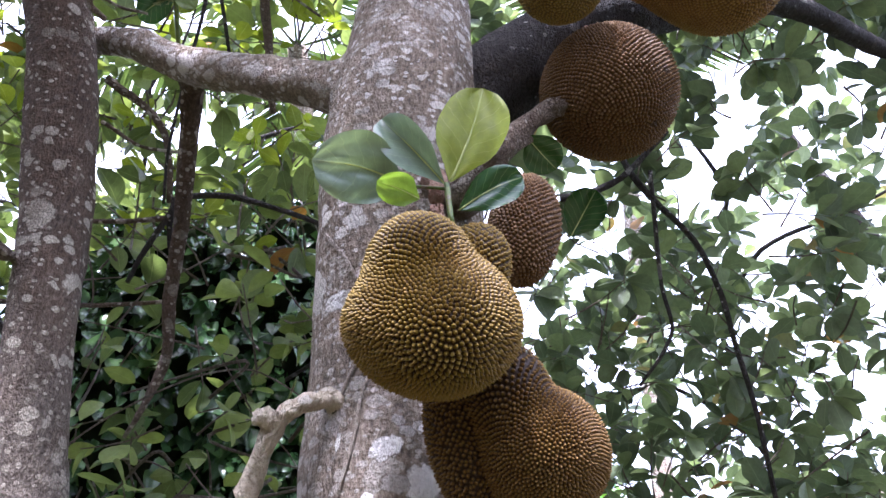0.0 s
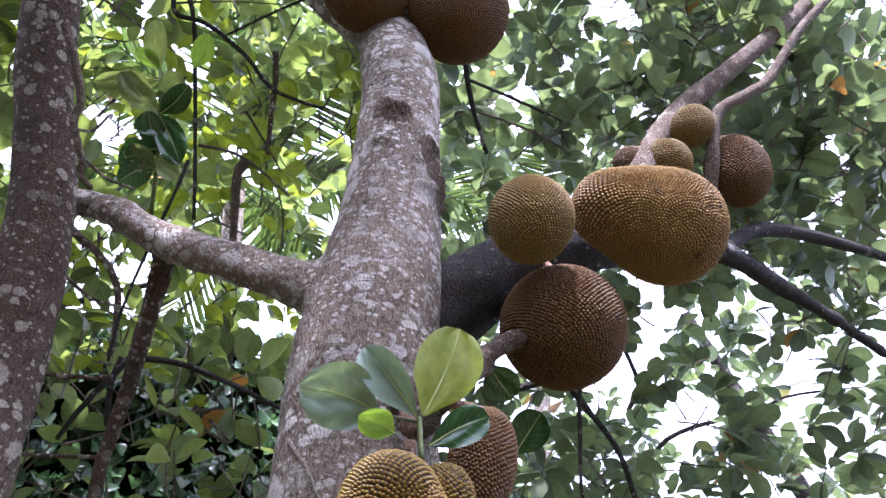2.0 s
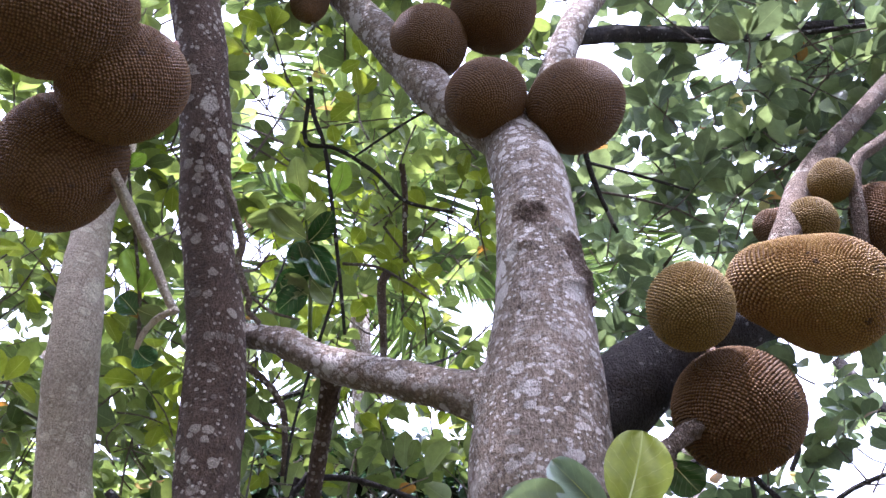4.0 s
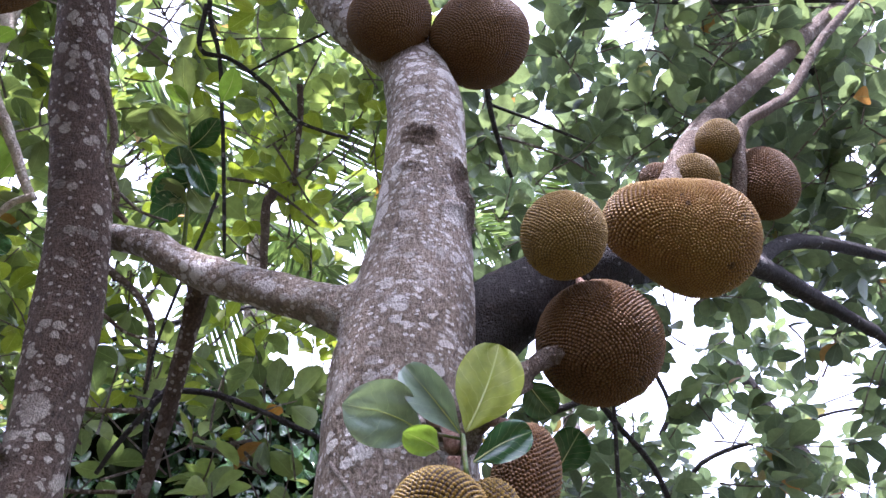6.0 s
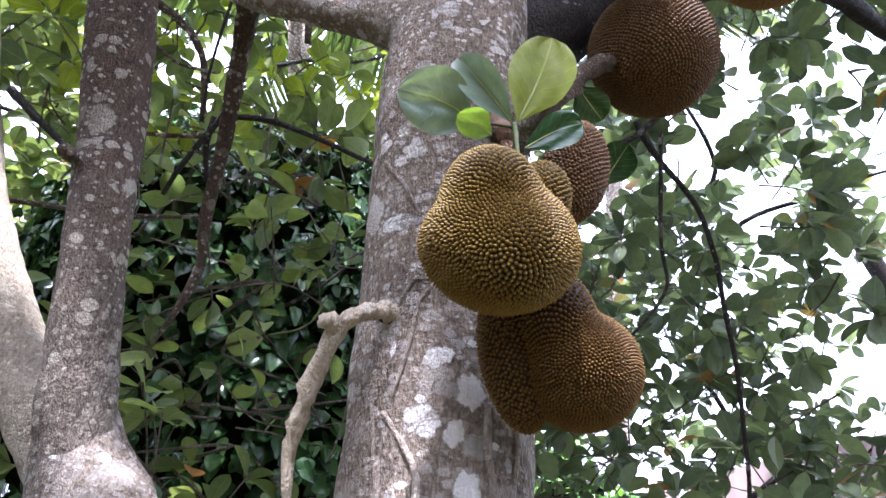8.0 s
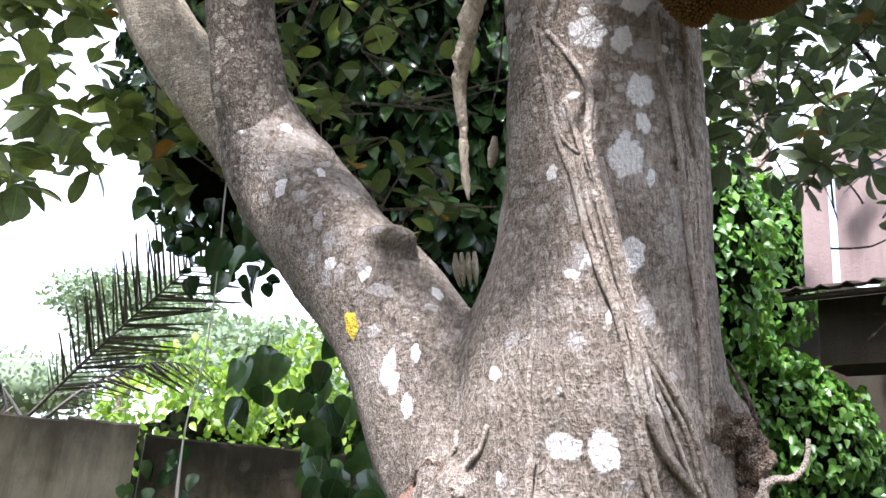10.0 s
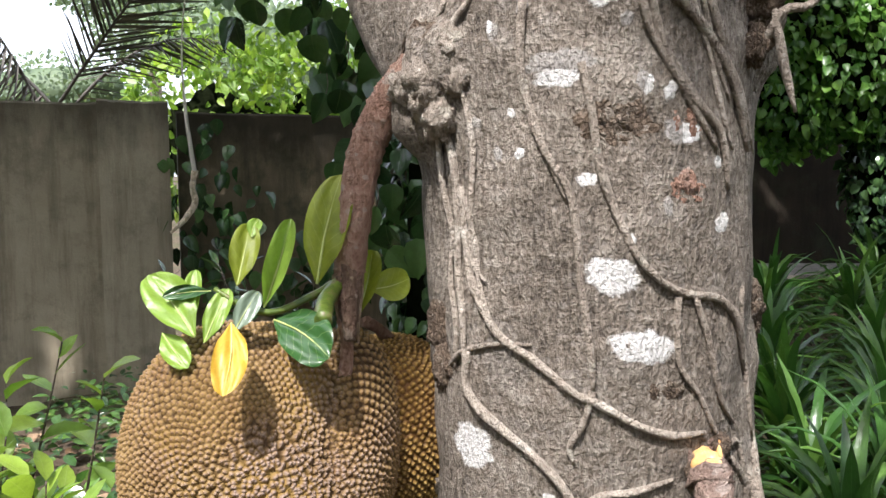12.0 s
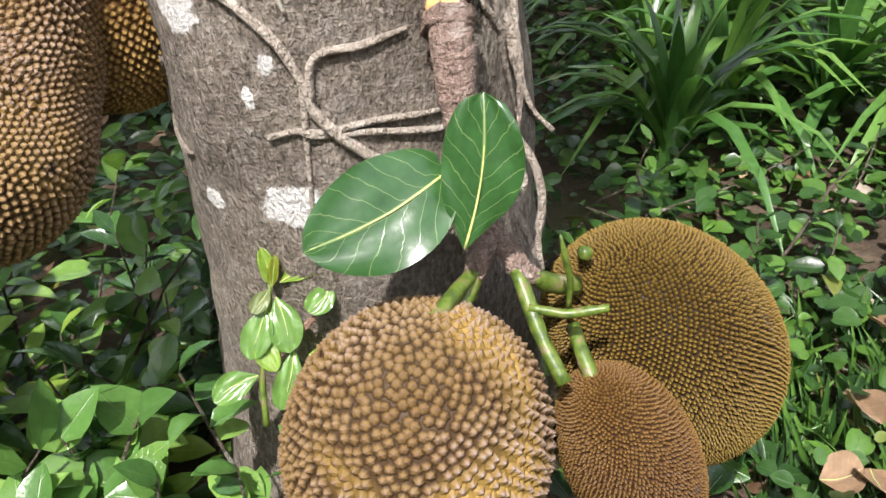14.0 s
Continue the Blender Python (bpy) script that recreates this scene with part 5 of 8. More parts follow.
# unseen trees added to close the garden behind the path and screen low light
for i, (az, dist, top) in enumerate(((72, 8.5, 4.8), (100, 7.5, 5.2), (130, 8.0, 5.0), (158, 9.0, 4.6), (185, 8.5, 5.2), (212, 8.0, 4.8), (240, 7.5, 5.4), (268, 7.0, 5.2), (292, 8.0, 4.6))):
    cx, cy, _ = polar(az, 0.0, dist)
    around = tagged(hold("screen_tree", None, (cx, cy, 0)), "unseen broad leafy tree added to screen low sky light", "tree", "trees round the garden")
    limb("trunk", [(cx, cy, -0.4, 0.16), (cx + 0.1, cy, 1.2, 0.13), (cx, cy + 0.1, top * 0.6, 0.08)], BARK_DARK, around)
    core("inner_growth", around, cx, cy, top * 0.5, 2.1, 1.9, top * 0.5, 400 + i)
    p, u = mound(cx, cy, top * 0.5, 2.1, 1.9, top * 0.55, 700, 400 + i)
    g = np.random.default_rng(460 + i)
    tagged(part("crown", scatter("crown", LEAF, p, u + g.normal(0, 0.6, (700, 3)), g.uniform(0.22, 0.38, 700), LEAF_OVAL, u, 0.5, 480 + i), around), kind="stuff")

drape = tagged(hold("hanging_vine", None, (-0.35, 1.9, 2.0)), "dark heart-leaved vine hanging by the limb", "vine")
for i, (n, az, el, ds) in enumerate(((26, (-15, -9), (15, 25), (1.75, 2.1)), (12, (-13.5, -9), (6.5, 11), (1.8, 2.0)), (60, (-8, -1.5), (2, 12.5), (1.75, 2.2)), (40, (-6, 0), (-8, 3), (1.7, 2.1)))):
    g = np.random.default_rng(540 + i)
    p = polar(g.uniform(*az, n), g.uniform(*el, n), g.uniform(*ds, n), (0.0, 0.0, 1.26))
    d = np.stack([g.normal(0, 0.4, n), g.normal(0, 0.3, n), np.full(n, -1.0)], 1)
    tagged(part("leaves", scatter("leaves", LEAF_DARK, p, d, g.uniform(0.05, 0.085, n), leaf_shape("heart", 8, 5, 0.2, 0.25), (0, -1, 0.2), 0.6, 545 + i), drape), kind="stuff")
    for q in p[::5]:
        limb("stem", [(*q, 0.0012), (*(q + (0.004, 0, 0.02)), 0.0012), (*(q + (0.0, 0.015, 0.045)), 0.0014)], TWIG, drape, seg=5, steps=3)
crown("crown", back_b, canopy(26, (-31, -25), (12, 25), (2.3, 3.0), 551, (), -0.9), LEAF, (0.08, 0.12), 552, twigs=False)
crown("crown", back_b, canopy(16, (-25, -16), (14, 24), (2.6, 3.4), 553, (), -0.9), LEAF, (0.08, 0.12), 554, twigs=False)


# ---- palms ----
def frond(parent, base, tip, sag, n, length, mat, seed, width=0.035, droop=0.5, rise=None):
    """A palm frond: an arched midrib with two rows of narrow leaflets."""
    g = np.random.default_rng(seed)
    base, tip = np.array(base, float), np.array(tip, float)
    t = np.linspace(0, 1, 9)
    rise = -droop if rise is None else rise
    line = base + (tip - base) * t[:, None] + np.array([0, 0, 1]) * (sag * 4 * t * (1 - t))[:, None]
    rib = part("frond", mesh_of("frond", *tube([(*p, 0.016 * (1 - 0.85 * k)) for p, k in zip(line, t)], 6, 3, 0.02, seed), mat), parent)
    s = spline(np.column_stack([line, t]), 6)
    pos = np.linspace(0.12, 0.99, n)
    b, d, z = [], [], []
    for q in pos:
        i = min(int(q * (len(s) - 2)), len(s) - 2)
        a = s[i + 1, :3] - s[i, :3]
        a /= np.linalg.norm(a)
        side = np.cross(a, (0, 0, 1))
        side /= np.linalg.norm(side) + 1e-9
        for sg in (-1, 1):
            b.append(s[i, :3])
            d.append(a * 0.7 + sg * side * 0.8 + np.array([0, 0, rise if sg > 0 else -droop]) + g.normal(0, 0.07, 3))
            z.append(length * (0.35 + 0.75 * math.sin(math.pi * min(q, 0.92))) * g.uniform(0.85, 1.1))
    if mat is PALM_DEAD:
        for k in range(len(b)):
            part("leaflet", scatter("leaflet", mat, np.array(b[k:k + 1]), np.array(d[k:k + 1]), np.array(z[k:k + 1]), STRAP, (0, 0, 1), 0.25, seed + 1000 + k, width / 0.03), rib)
    else:
        tagged(part("foliage", scatter("foliage", mat, np.array(b), np.array(d), np.array(z), STRAP, (0, 0, 1), 0.25, seed, width / 0.03), rib), kind="stuff")


palm = tagged(hold("coconut_palm", None, (0.9, 9.6, 0.0)), "tall coconut palm with long fronds behind the foliage", "palm")
limb("trunk", [(0.9, 9.6, -1, 0.16), (0.5, 9.2, 2.6, 0.13), (-0.4, 7.6, 6.0, 0.12), (-1.2, 5.8, 8.8, 0.11)], BARK, palm)
for i in range(12):
    _a = i * 0.5236 + 0.2
    _r, _h = (3.2, 8.0) if i % 2 else (2.5, 9.6)
    frond(palm, (-1.2, 5.8, 8.8), (-1.2 + _r * math.cos(_a), 5.8 + _r * math.sin(_a), _h), 0.5, 60, 0.7, PALM, 50 + i)
palm_b = tagged(hold("coconut_palm", None, (3.6, 8.4, 0.0)), "coconut palm far above the canopy", "palm")
limb("trunk", [(3.6, 8.6, -1, 0.16), (3.5, 8.5, 5, 0.13), (3.3, 8.3, 12.0, 0.11)], BARK, palm_b)
for i, (tx, ty, tz) in enumerate(((1.0, 6.2, 11.5), (0.6, 8.0, 12.4), (5.4, 6.0, 11.6), (2.2, 5.0, 11.2))):
    frond(palm_b, (3.3, 8.3, 12.0), (tx, ty, tz), 0.6, 60, 0.85, PALM, 60 + i)
wilt = tagged(hold("withered_palm", None, (-3.1, 6.9, -0.6)), "withered grey palm fronds leaning over the wall", "palm")
limb("trunk", [(-3.1, 6.9, -0.9, 0.06), (-3.1, 6.8, 0.6, 0.05), (-3.05, 6.6, 1.7, 0.035)], TWIG, wilt)
frond(wilt, (-3.05, 6.6, 1.7), (-1.25, 5.4, 3.1), 0.06, 54, 0.62, PALM_DEAD, 70, 0.013, 0.22, 0.7)
frond(wilt, (-3.05, 6.6, 1.65), (-4.0, 6.3, 2.45), 0.12, 22, 0.55, PALM_DEAD, 71, 0.016, 1.1)
frond(wilt, (-3.15, 6.55, 1.65), (-3.55, 6.2, 2.5), 0.1, 14, 0.5, PALM_DEAD, 73, 0.016, 1.4)
frond(wilt, (-3.0, 6.6, 1.6), (-1.7, 6.5, 2.15), 0.25, 26, 0.45, PALM_DEAD, 72, 0.014, 0.5)


# ---- undergrowth ----
def carpet(name, n, x0, x1, y0, y1, size, mat, shape, seed, label, lift=(0.0, 0.12), hole=None):
    g = np.random.default_rng(seed)
    x, y = g.uniform(x0, x1, n), g.uniform(y0, y1, n)
    keep = (x - 0.28) ** 2 + (y - 1.37) ** 2 > 0.09
    rim = np.minimum(np.minimum(x - x0, x1 - x), np.minimum(y - y0, y1 - y))
    keep &= g.uniform(0, 1, n) < 0.15 + rim / 0.7
    if hole:
        keep &= np.array([noise.noise((q * 1.3, w * 1.3, seed)) for q, w in zip(x.tolist(), y.tolist())]) > hole
    x, y = x[keep], y[keep]
    p = np.stack([x, y, ground_z(x, y) + g.uniform(*lift, len(x))], 1)
    ang = g.uniform(0, 6.28, len(x))
    d = np.stack([np.cos(ang), np.sin(ang), g.uniform(-0.25, 0.55, len(x))], 1)
    return tagged(new(name, scatter(name, mat, p, d, g.uniform(*size, len(x)), shape, (0, -0.2, 1), 0.35, seed)), label, "ground cover", kind="stuff")


carpet("ground_cover", 21000, 0.45, 5.0, 0.5, 7.0, (0.025, 0.065), COVER, LEAF_ROUND, 81, "low creeping plants with small green leaves", (0.01, 0.16), -0.17)
carpet("ground_cover", 5000, -2.5, 0.4, 1.0, 5.5, (0.045, 0.09), COVER, LEAF_OVAL, 82, "low leafy plants under the tree", (0.0, 0.25), -0.3)
carpet("ground_cover", 2600, -6.0, 6.0, -5.0, 1.2, (0.04, 0.09), COVER, LEAF_ROUND, 84, "scattered low weeds on the bare soil", (0.0, 0.06), 0.05)
carpet("fallen_leaves", 1200, -4.0, 4.5, -3.0, 5.0, (0.06, 0.12), LEAF_DRY, LEAF_LOW, 83, "dry brown fallen leaves on the soil", (0.01, 0.05))


def lily(x, y, n, size, seed):
    g = np.random.default_rng(seed)
    z = float(ground_z(x, y))
    base = tagged(hold("spider_lily", None, (x, y, z)), "clump of long green strap-shaped leaves", "plant", "strap-leaved clumps")
    for i in range(n):
        ang, lean = g.uniform(0, 6.28), g.uniform(0.1, 0.75)
        ln, w = size * g.uniform(0.7, 1.2), g.uniform(0.018, 0.03)
        d = np.array([math.cos(ang), math.sin(ang), 0])
        side = np.array([-d[1], d[0], 0])
        vs, fs, uvs, o = [], [], [], 0
        for k in range(8):
            t = k / 7
            bend = lean * t + 0.75 * t ** 2.5 * lean
            p = np.array([x, y, z - 0.02]) + d * (0.06 * g.uniform(0.2, 1) if k == 0 else 0) + d * ln * math.sin(bend) * t + np.array([0, 0, 1]) * ln * t * math.cos(bend * 1.25)
            ww = w * (1 - t ** 4) + 0.001
            for q in (-1, 0, 1):
                vs.append(p + side * ww * q + np.array([0, 0, 1]) * abs(q) * ww * 0.5)
                uvs.append((0.5 + 0.5 * q, t))
        for k in range(7):
            for q in range(2):
                a = o + k * 3 + q
                fs.append((a, a + 1, a + 4, a + 3))
        part("leaf", mesh_of("leaf", vs, np.array(fs), GRASS, True, uvs), base)


for i, (x, y) in enumerate(((1.15, 2.3), (1.4, 2.55), (1.7, 2.45), (1.25, 2.8), (1.6, 2.95), (1.95, 2.8), (1.35, 3.3), (1.8, 3.35), (2.2, 3.2), (2.0, 3.8), (1.5, 3.8), (1.9, 2.3), (2.4, 2.9), (2.6, 3.6))):
    lily(x, y, 30, 0.62, 90 + i)
for i, (x, y) in enumerate(((1.7, 4.4), (2.2, 4.3), (2.7, 4.5), (1.9, 5.0), (2.5, 5.2), (3.1, 5.0), (1.45, 4.9), (3.2, 4.1), (2.9, 5.7), (2.2, 5.7))):
    lily(x, y, 24, 0.66, 130 + i)


def shrub(x, y, z, h, n, mat, size, seed, label, width=0.25, shape=LEAF_OVAL, name="shrub"):
    """Upright shoots, each with leaves along it."""
    g = np.random.default_rng(seed)
    base = tagged(hold(name, None, (x, y, z)), label, "shrub")
    b, d, s = [], [], []
    for i in range(n):
        top = np.array([x + g.normal(0, width), y + g.normal(0, width * 0.7), z + h * g.uniform(0.55, 1.0)])
        foot = np.array([x + g.normal(0, width * 0.35), y + g.normal(0, width * 0.3), z - 0.03])
        rows = [(*(foot + (top - foot) * t + g.normal(0, 0.012, 3) * (0 < t < 1)), 0.006 * (1 - 0.75 * t)) for t in np.linspace(0, 1, 5)]
        limb("shoot", rows, TWIG, base, seg=6, steps=2)
        k = int(9 + h * 14)
        for q in np.linspace(0.25, 1.0, k):
            a = g.uniform(0, 6.28)
            b.append(foot + (top - foot) * q)
            d.append((math.cos(a), math.sin(a), g.uniform(-0.2, 0.6) + 0.9 * (q > 0.93)))
            s.append(g.uniform(*size) * (1.1 - 0.45 * q))
    tagged(part("leaves", scatter("leaves", mat, np.array(b), np.array(d), np.array(s), shape, (0, 0, 1), 0.4, seed), base), kind="stuff")


shrub(-0.62, 1.3, -0.15, 1.05, 14, LEAF_YOUNG, (0.09, 0.145), 101, "bright green leafy shoots beside the wall", 0.13)
shrub(-0.9, 1.6, -0.2, 1.1, 14, LEAF_YOUNG, (0.09, 0.145), 102, "bright green leafy shoots beside the wall", 0.16)
shrub(-0.72, 1.42, -0.18, 1.0, 15, LEAF_YOUNG, (0.085, 0.14), 116, "bright green leafy shoots beside the wall", 0.14)
shrub(-0.82, 1.0, -0.15, 0.72, 13, LEAF_YOUNG, (0.08, 0.13), 117, "bright green leafy shoots beside the wall", 0.14)
shrub(-0.35, 1.5, -0.12, 0.5, 12, WEED, (0.09, 0.15), 103, "leafy undergrowth beneath the hanging fruit", 0.25)
shrub(-0.1, 1.45, -0.1, 0.42, 9, LEAF_DARK, (0.08, 0.13), 104, "dark leafy undergrowth at the trunk's foot", 0.14)
shrub(-0.7, 2.3, -0.25, 0.6, 10, WEED, (0.09, 0.14), 105, "leafy undergrowth before the wall", 0.35)
shrub(0.1, 1.02, 0.0, 0.42, 3, WEED, (0.06, 0.1), 106, "thin plant climbing the trunk's foot", 0.06)
shrub(-0.62, 3.4, -0.35, 1.35, 12, LEAF_DARK, (0.13, 0.2), 107, "dark long-leaved shrub in the wall's shade", 0.3, LEAF_LANCE)
shrub(0.75, 1.9, -0.05, 0.45, 5, COVER, (0.06, 0.1), 108, "leafy weeds on the soil", 0.2)
shrub(1.2, 1.6, -0.05, 0.35, 6, COVER, (0.06, 0.1), 109, "leafy weeds on the soil", 0.25)
shrub(-0.5, 1.15, -0.12, 0.62, 14, WEED, (0.1, 0.16), 110, "broad dark-leaved undergrowth under the large fruit", 0.22, LEAF_HEART)
shrub(-0.15, 1.1, -0.1, 0.4, 10, WEED, (0.09, 0.14), 111, "broad dark-leaved undergrowth under the large fruit", 0.14, LEAF_HEART)
shrub(-0.95, 1.15, -0.15, 0.9, 16, LEAF_YOUNG, (0.09, 0.145), 112, "bright green leafy shoots beside the wall", 0.16)
shrub(-0.45, 1.0, -0.12, 0.45, 11, WEED, (0.09, 0.15), 113, "leafy undergrowth beneath the hanging fruit", 0.2)


def blades(n, x0, x1, y0, y1, size, seed):
    g = np.random.default_rng(seed)
    x, y = g.uniform(x0, x1, n), g.uniform(y0, y1, n)
    p = np.stack([x, y, ground_z(x, y)], 1)
    d = np.stack([g.normal(0, 0.5, n), g.normal(0, 0.5, n), np.full(n, 1.0)], 1)
    return tagged(new("grass", scatter("grass", COVER, p, d, g.uniform(*size, n), LEAF_LANCE, (0, -1, 0.3), 0.6, seed, 0.35)), "thin green grass on the soil", "grass", kind="stuff")


blades(1700, 0.85, 1.8, 0.5, 1.6, (0.06, 0.15), 120)


def stone(x, y, r, seed):
    v, f = knob(x, y, float(ground_z(x, y)) + r * 0.35, r, 1.25, 0.7, seed)
    tagged(new("stone", mesh_of("stone", v, f, STONE)), "rounded pinkish stone lying among the weeds", "stone", "stones on the soil")


stone(1.32, 1.62, 0.05, 121)
stone(1.05, 2.02, 0.035, 122)
stone(1.62, 2.1, 0.04, 123)

wall_vine = tagged(hold("wall_creeper", None, (-1.2, 6.3, 0.6)), "dark creeper clinging to the mossy wall", "vine")
for _i, (_cx, _cz, _rx, _rz, _n) in enumerate(((-1.75, 0.75, 0.2, 0.75, 100), (-1.0, 0.4, 0.3, 0.35, 70), (-0.45, 0.95, 0.12, 0.5, 50), (0.05, 1.1, 0.3, 0.5, 90))):
    _g = np.random.default_rng(700 + _i)
    _x = _cx + _g.normal(0, _rx, _n)
    _p = np.stack([_x, 6.27 + (_x + 2.02) * 0.379 - _g.uniform(0.02, 0.16, _n), _cz + _g.normal(0, _rz * 0.6, _n)], 1)
    _p = _p[_p[:, 2] < 1.6]
    _d = np.stack([_g.normal(0, 0.5, len(_p)), _g.normal(-0.3, 0.2, len(_p)), np.full(len(_p), -1.0)], 1)
    tagged(part("leaves", scatter("leaves", LEAF_DARK, _p, _d, _g.uniform(0.08, 0.15, len(_p)), LEAF_HEART, (0, -1, 0.2), 0.5, 705 + _i), wall_vine), kind="stuff")
shrub(-0.3, 1.3, -0.12, 0.42, 8, LEAF_YOUNG, (0.06, 0.11), 114, "sunlit yellow-green weeds beneath the hanging fruit", 0.2)
shrub(-0.6, 1.05, -0.14, 0.5, 9, LEAF_YOUNG, (0.06, 0.11), 115, "sunlit yellow-green weeds beneath the hanging fruit", 0.2)


# ---- creeper roots on the trunk ----
TRUNK_LINE = spline(TRUNK, 12)


def on_trunk(angle, z, lift=0.0):
    """A place on the trunk's skin: degrees from its front towards +x, height."""
    cx, cy, r = (np.interp(z, TRUNK_LINE[:, 2], TRUNK_LINE[:, k]) for k in (0, 1, 3))
    a = radians(angle)
    p = Vector((cx + r * math.sin(a), cy - r * math.cos(a), z))
    hit, place, normal, _ = trunk_ob.closest_point_on_mesh(p)
    return np.array(place + normal * lift) if hit else np.array(p)


def root(radius, mat, rows, seed):
    g = np.random.default_rng(seed)
    radius *= 0.78
    path = [(*on_trunk(a, z, radius * 0.6), radius * g.uniform(0.8, 1.15)) for a, z in rows]
    path[-1] = (*path[-1][:3], radius * 0.45)
    limb("creeper_root", path, mat, tree, "pale flattened creeper root" if mat is ROOT_PALE else "", seg=8, steps=5, rough=0.08, seed=seed)


root(0.0066, ROOT, [(-27, 1.376), (-27, 1.313), (-25, 1.255), (-20, 1.206), (-13, 1.157), (-11, 1.104), (-10, 1.037), (-8, 0.969), (-8, 0.921)], 200)
root(0.0053, ROOT, [(-8, 0.921), (-11, 0.878), (-15, 0.849), (-14, 0.827)], 201)
root(0.0066, ROOT, [(-9, 1.304), (-6, 1.247), (-4, 1.189), (0, 1.137), (7, 1.078), (19, 1.039), (35, 1.025), (43, 0.989), (50, 0.930)], 202)
root(0.0053, ROOT, [(19, 1.032), (19, 0.954), (26, 0.909), (32, 0.862), (38, 0.828)], 203)
root(0.0053, ROOT, [(25, 1.031), (30, 0.977), (35, 0.903), (43, 0.861)], 204)
root(0.0070, ROOT_PALE, [(-66, 1.356), (-57, 1.248), (-54, 1.184), (-54, 1.112), (-55, 1.053), (-52, 0.995), (-51, 0.936)], 205)
root(0.0075, ROOT_PALE, [(-49, 0.954), (-50, 0.905), (-43, 0.874), (-29, 0.838), (-18, 0.799), (-13, 0.756), (-10, 0.718), (-2, 0.678), (11, 0.640), (27, 0.623)], 206)
root(0.0066, ROOT_PALE, [(-52, 1.162), (-50, 1.077), (-46, 1.035), (-37, 0.982), (-26, 0.954), (-14, 0.920), (-6, 0.904), (4, 0.880), (16, 0.862), (28, 0.861)], 207)
root(0.0053, ROOT_PALE, [(-52, 1.112), (-47, 1.063), (-41, 1.044)], 208)
root(0.0053, ROOT, [(-70, 0.889), (-60, 0.929), (-50, 0.952), (-38, 0.968), (-26, 0.971)], 209)
root(0.0062, ROOT_PALE, [(-11, 0.733), (-10, 0.771), (-6, 0.786), (4, 0.792), (16, 0.806)], 210)
root(0.0053, ROOT_PALE, [(-13, 0.749), (-14, 0.669), (-16, 0.548)], 211)
root(0.0053, ROOT_PALE, [(-25, 0.682), (-17, 0.694), (-9, 0.696), (6, 0.704), (18, 0.705), (25, 0.707)], 212)
root(0.0057, ROOT_PALE, [(-15, 0.696), (-11, 0.692), (4, 0.691), (20, 0.683), (27, 0.685)], 213)
root(0.0053, ROOT, [(-77, 0.739), (-84, 0.672), (-78, 0.634), (-60, 0.638), (-55, 0.636)], 214)
root(0.0070, ROOT, [(-30, 1.771), (-23, 1.701), (-17, 1.655), (-9, 1.602), (-1, 1.551), (5, 1.475), (7, 1.406), (11, 1.346), (22, 1.273), (34, 1.226), (38, 1.158)], 215)
root(0.0079, ROOT, [(-17, 1.766), (-10, 1.691), (-2, 1.617), (5, 1.545), (8, 1.462), (16, 1.395), (30, 1.344), (42, 1.283), (51, 1.205)], 216)
root(0.0075, ROOT, [(-15, 1.736), (-6, 1.654), (8, 1.539), (22, 1.466), (28, 1.427), (33, 1.373), (38, 1.318)], 217)
root(0.0062, ROOT, [(2, 1.523), (5, 1.461), (10, 1.393), (16, 1.313), (26, 1.246), (33, 1.206)], 218)
root(0.0070, ROOT, [(34, 1.782), (33, 1.669), (39, 1.576), (38, 1.488), (37, 1.417)], 219)
root(0.0053, ROOT, [(45, 1.792), (46, 1.678), (45, 1.595)], 220)
root(0.0048, ROOT, [(-25, 1.770), (-19, 1.700), (-13, 1.655), (-6, 1.602), (2, 1.552), (8, 1.476), (9, 1.407), (13, 1.346), (25, 1.273), (37, 1.227)], 221)
root(0.0044, ROOT_PALE, [(-14, 1.766), (-7, 1.691), (0, 1.618), (8, 1.546), (12, 1.462), (18, 1.396), (32, 1.345), (46, 1.284), (58, 1.204)], 222)
root(0.0048, ROOT, [(-17, 1.722), (-9, 1.654), (6, 1.538), (18, 1.465), (25, 1.426), (30, 1.372), (34, 1.317), (40, 1.262)], 223)
root(0.0044, ROOT_PALE, [(15, 1.464), (21, 1.410), (26, 1.371), (32, 1.317), (35, 1.261), (41, 1.206)], 224)
root(0.0044, ROOT, [(38, 1.785), (38, 1.672), (43, 1.579), (42, 1.490), (41, 1.419)], 225)
root(0.0040, ROOT_PALE, [(40, 1.772), (43, 1.699), (43, 1.594), (40, 1.504)], 226)
root(0.0040, ROOT_PALE, [(-62, 1.409), (-61, 1.374), (-75, 1.342)], 227)
root(0.0040, ROOT, [(-40, 1.595), (-33, 1.525), (-31, 1.459), (-27, 1.389), (-27, 1.332), (-25, 1.270), (-19, 1.197), (-14, 1.145)], 228)
root(0.0048, ROOT, [(-44, 1.893), (-39, 1.810), (-26, 1.731), (-20, 1.672), (-12, 1.624)], 229)
root(0.0062, ROOT_PALE, [(-43, 1.961), (-26, 1.897), (-20, 1.857), (-21, 1.793), (-17, 1.748), (-10, 1.683), (-2, 1.628)], 230)
root(0.0048, ROOT, [(-34, 1.857), (-26, 1.793), (-20, 1.747)], 231)
root(0.0070, ROOT, [(15, 1.989), (16, 1.921), (23, 1.844), (26, 1.784), (32, 1.697), (33, 1.648)], 232)
root(0.0053, ROOT, [(34, 2.006), (37, 1.940), (34, 1.854), (42, 1.781), (45, 1.707), (46, 1.656)], 233)
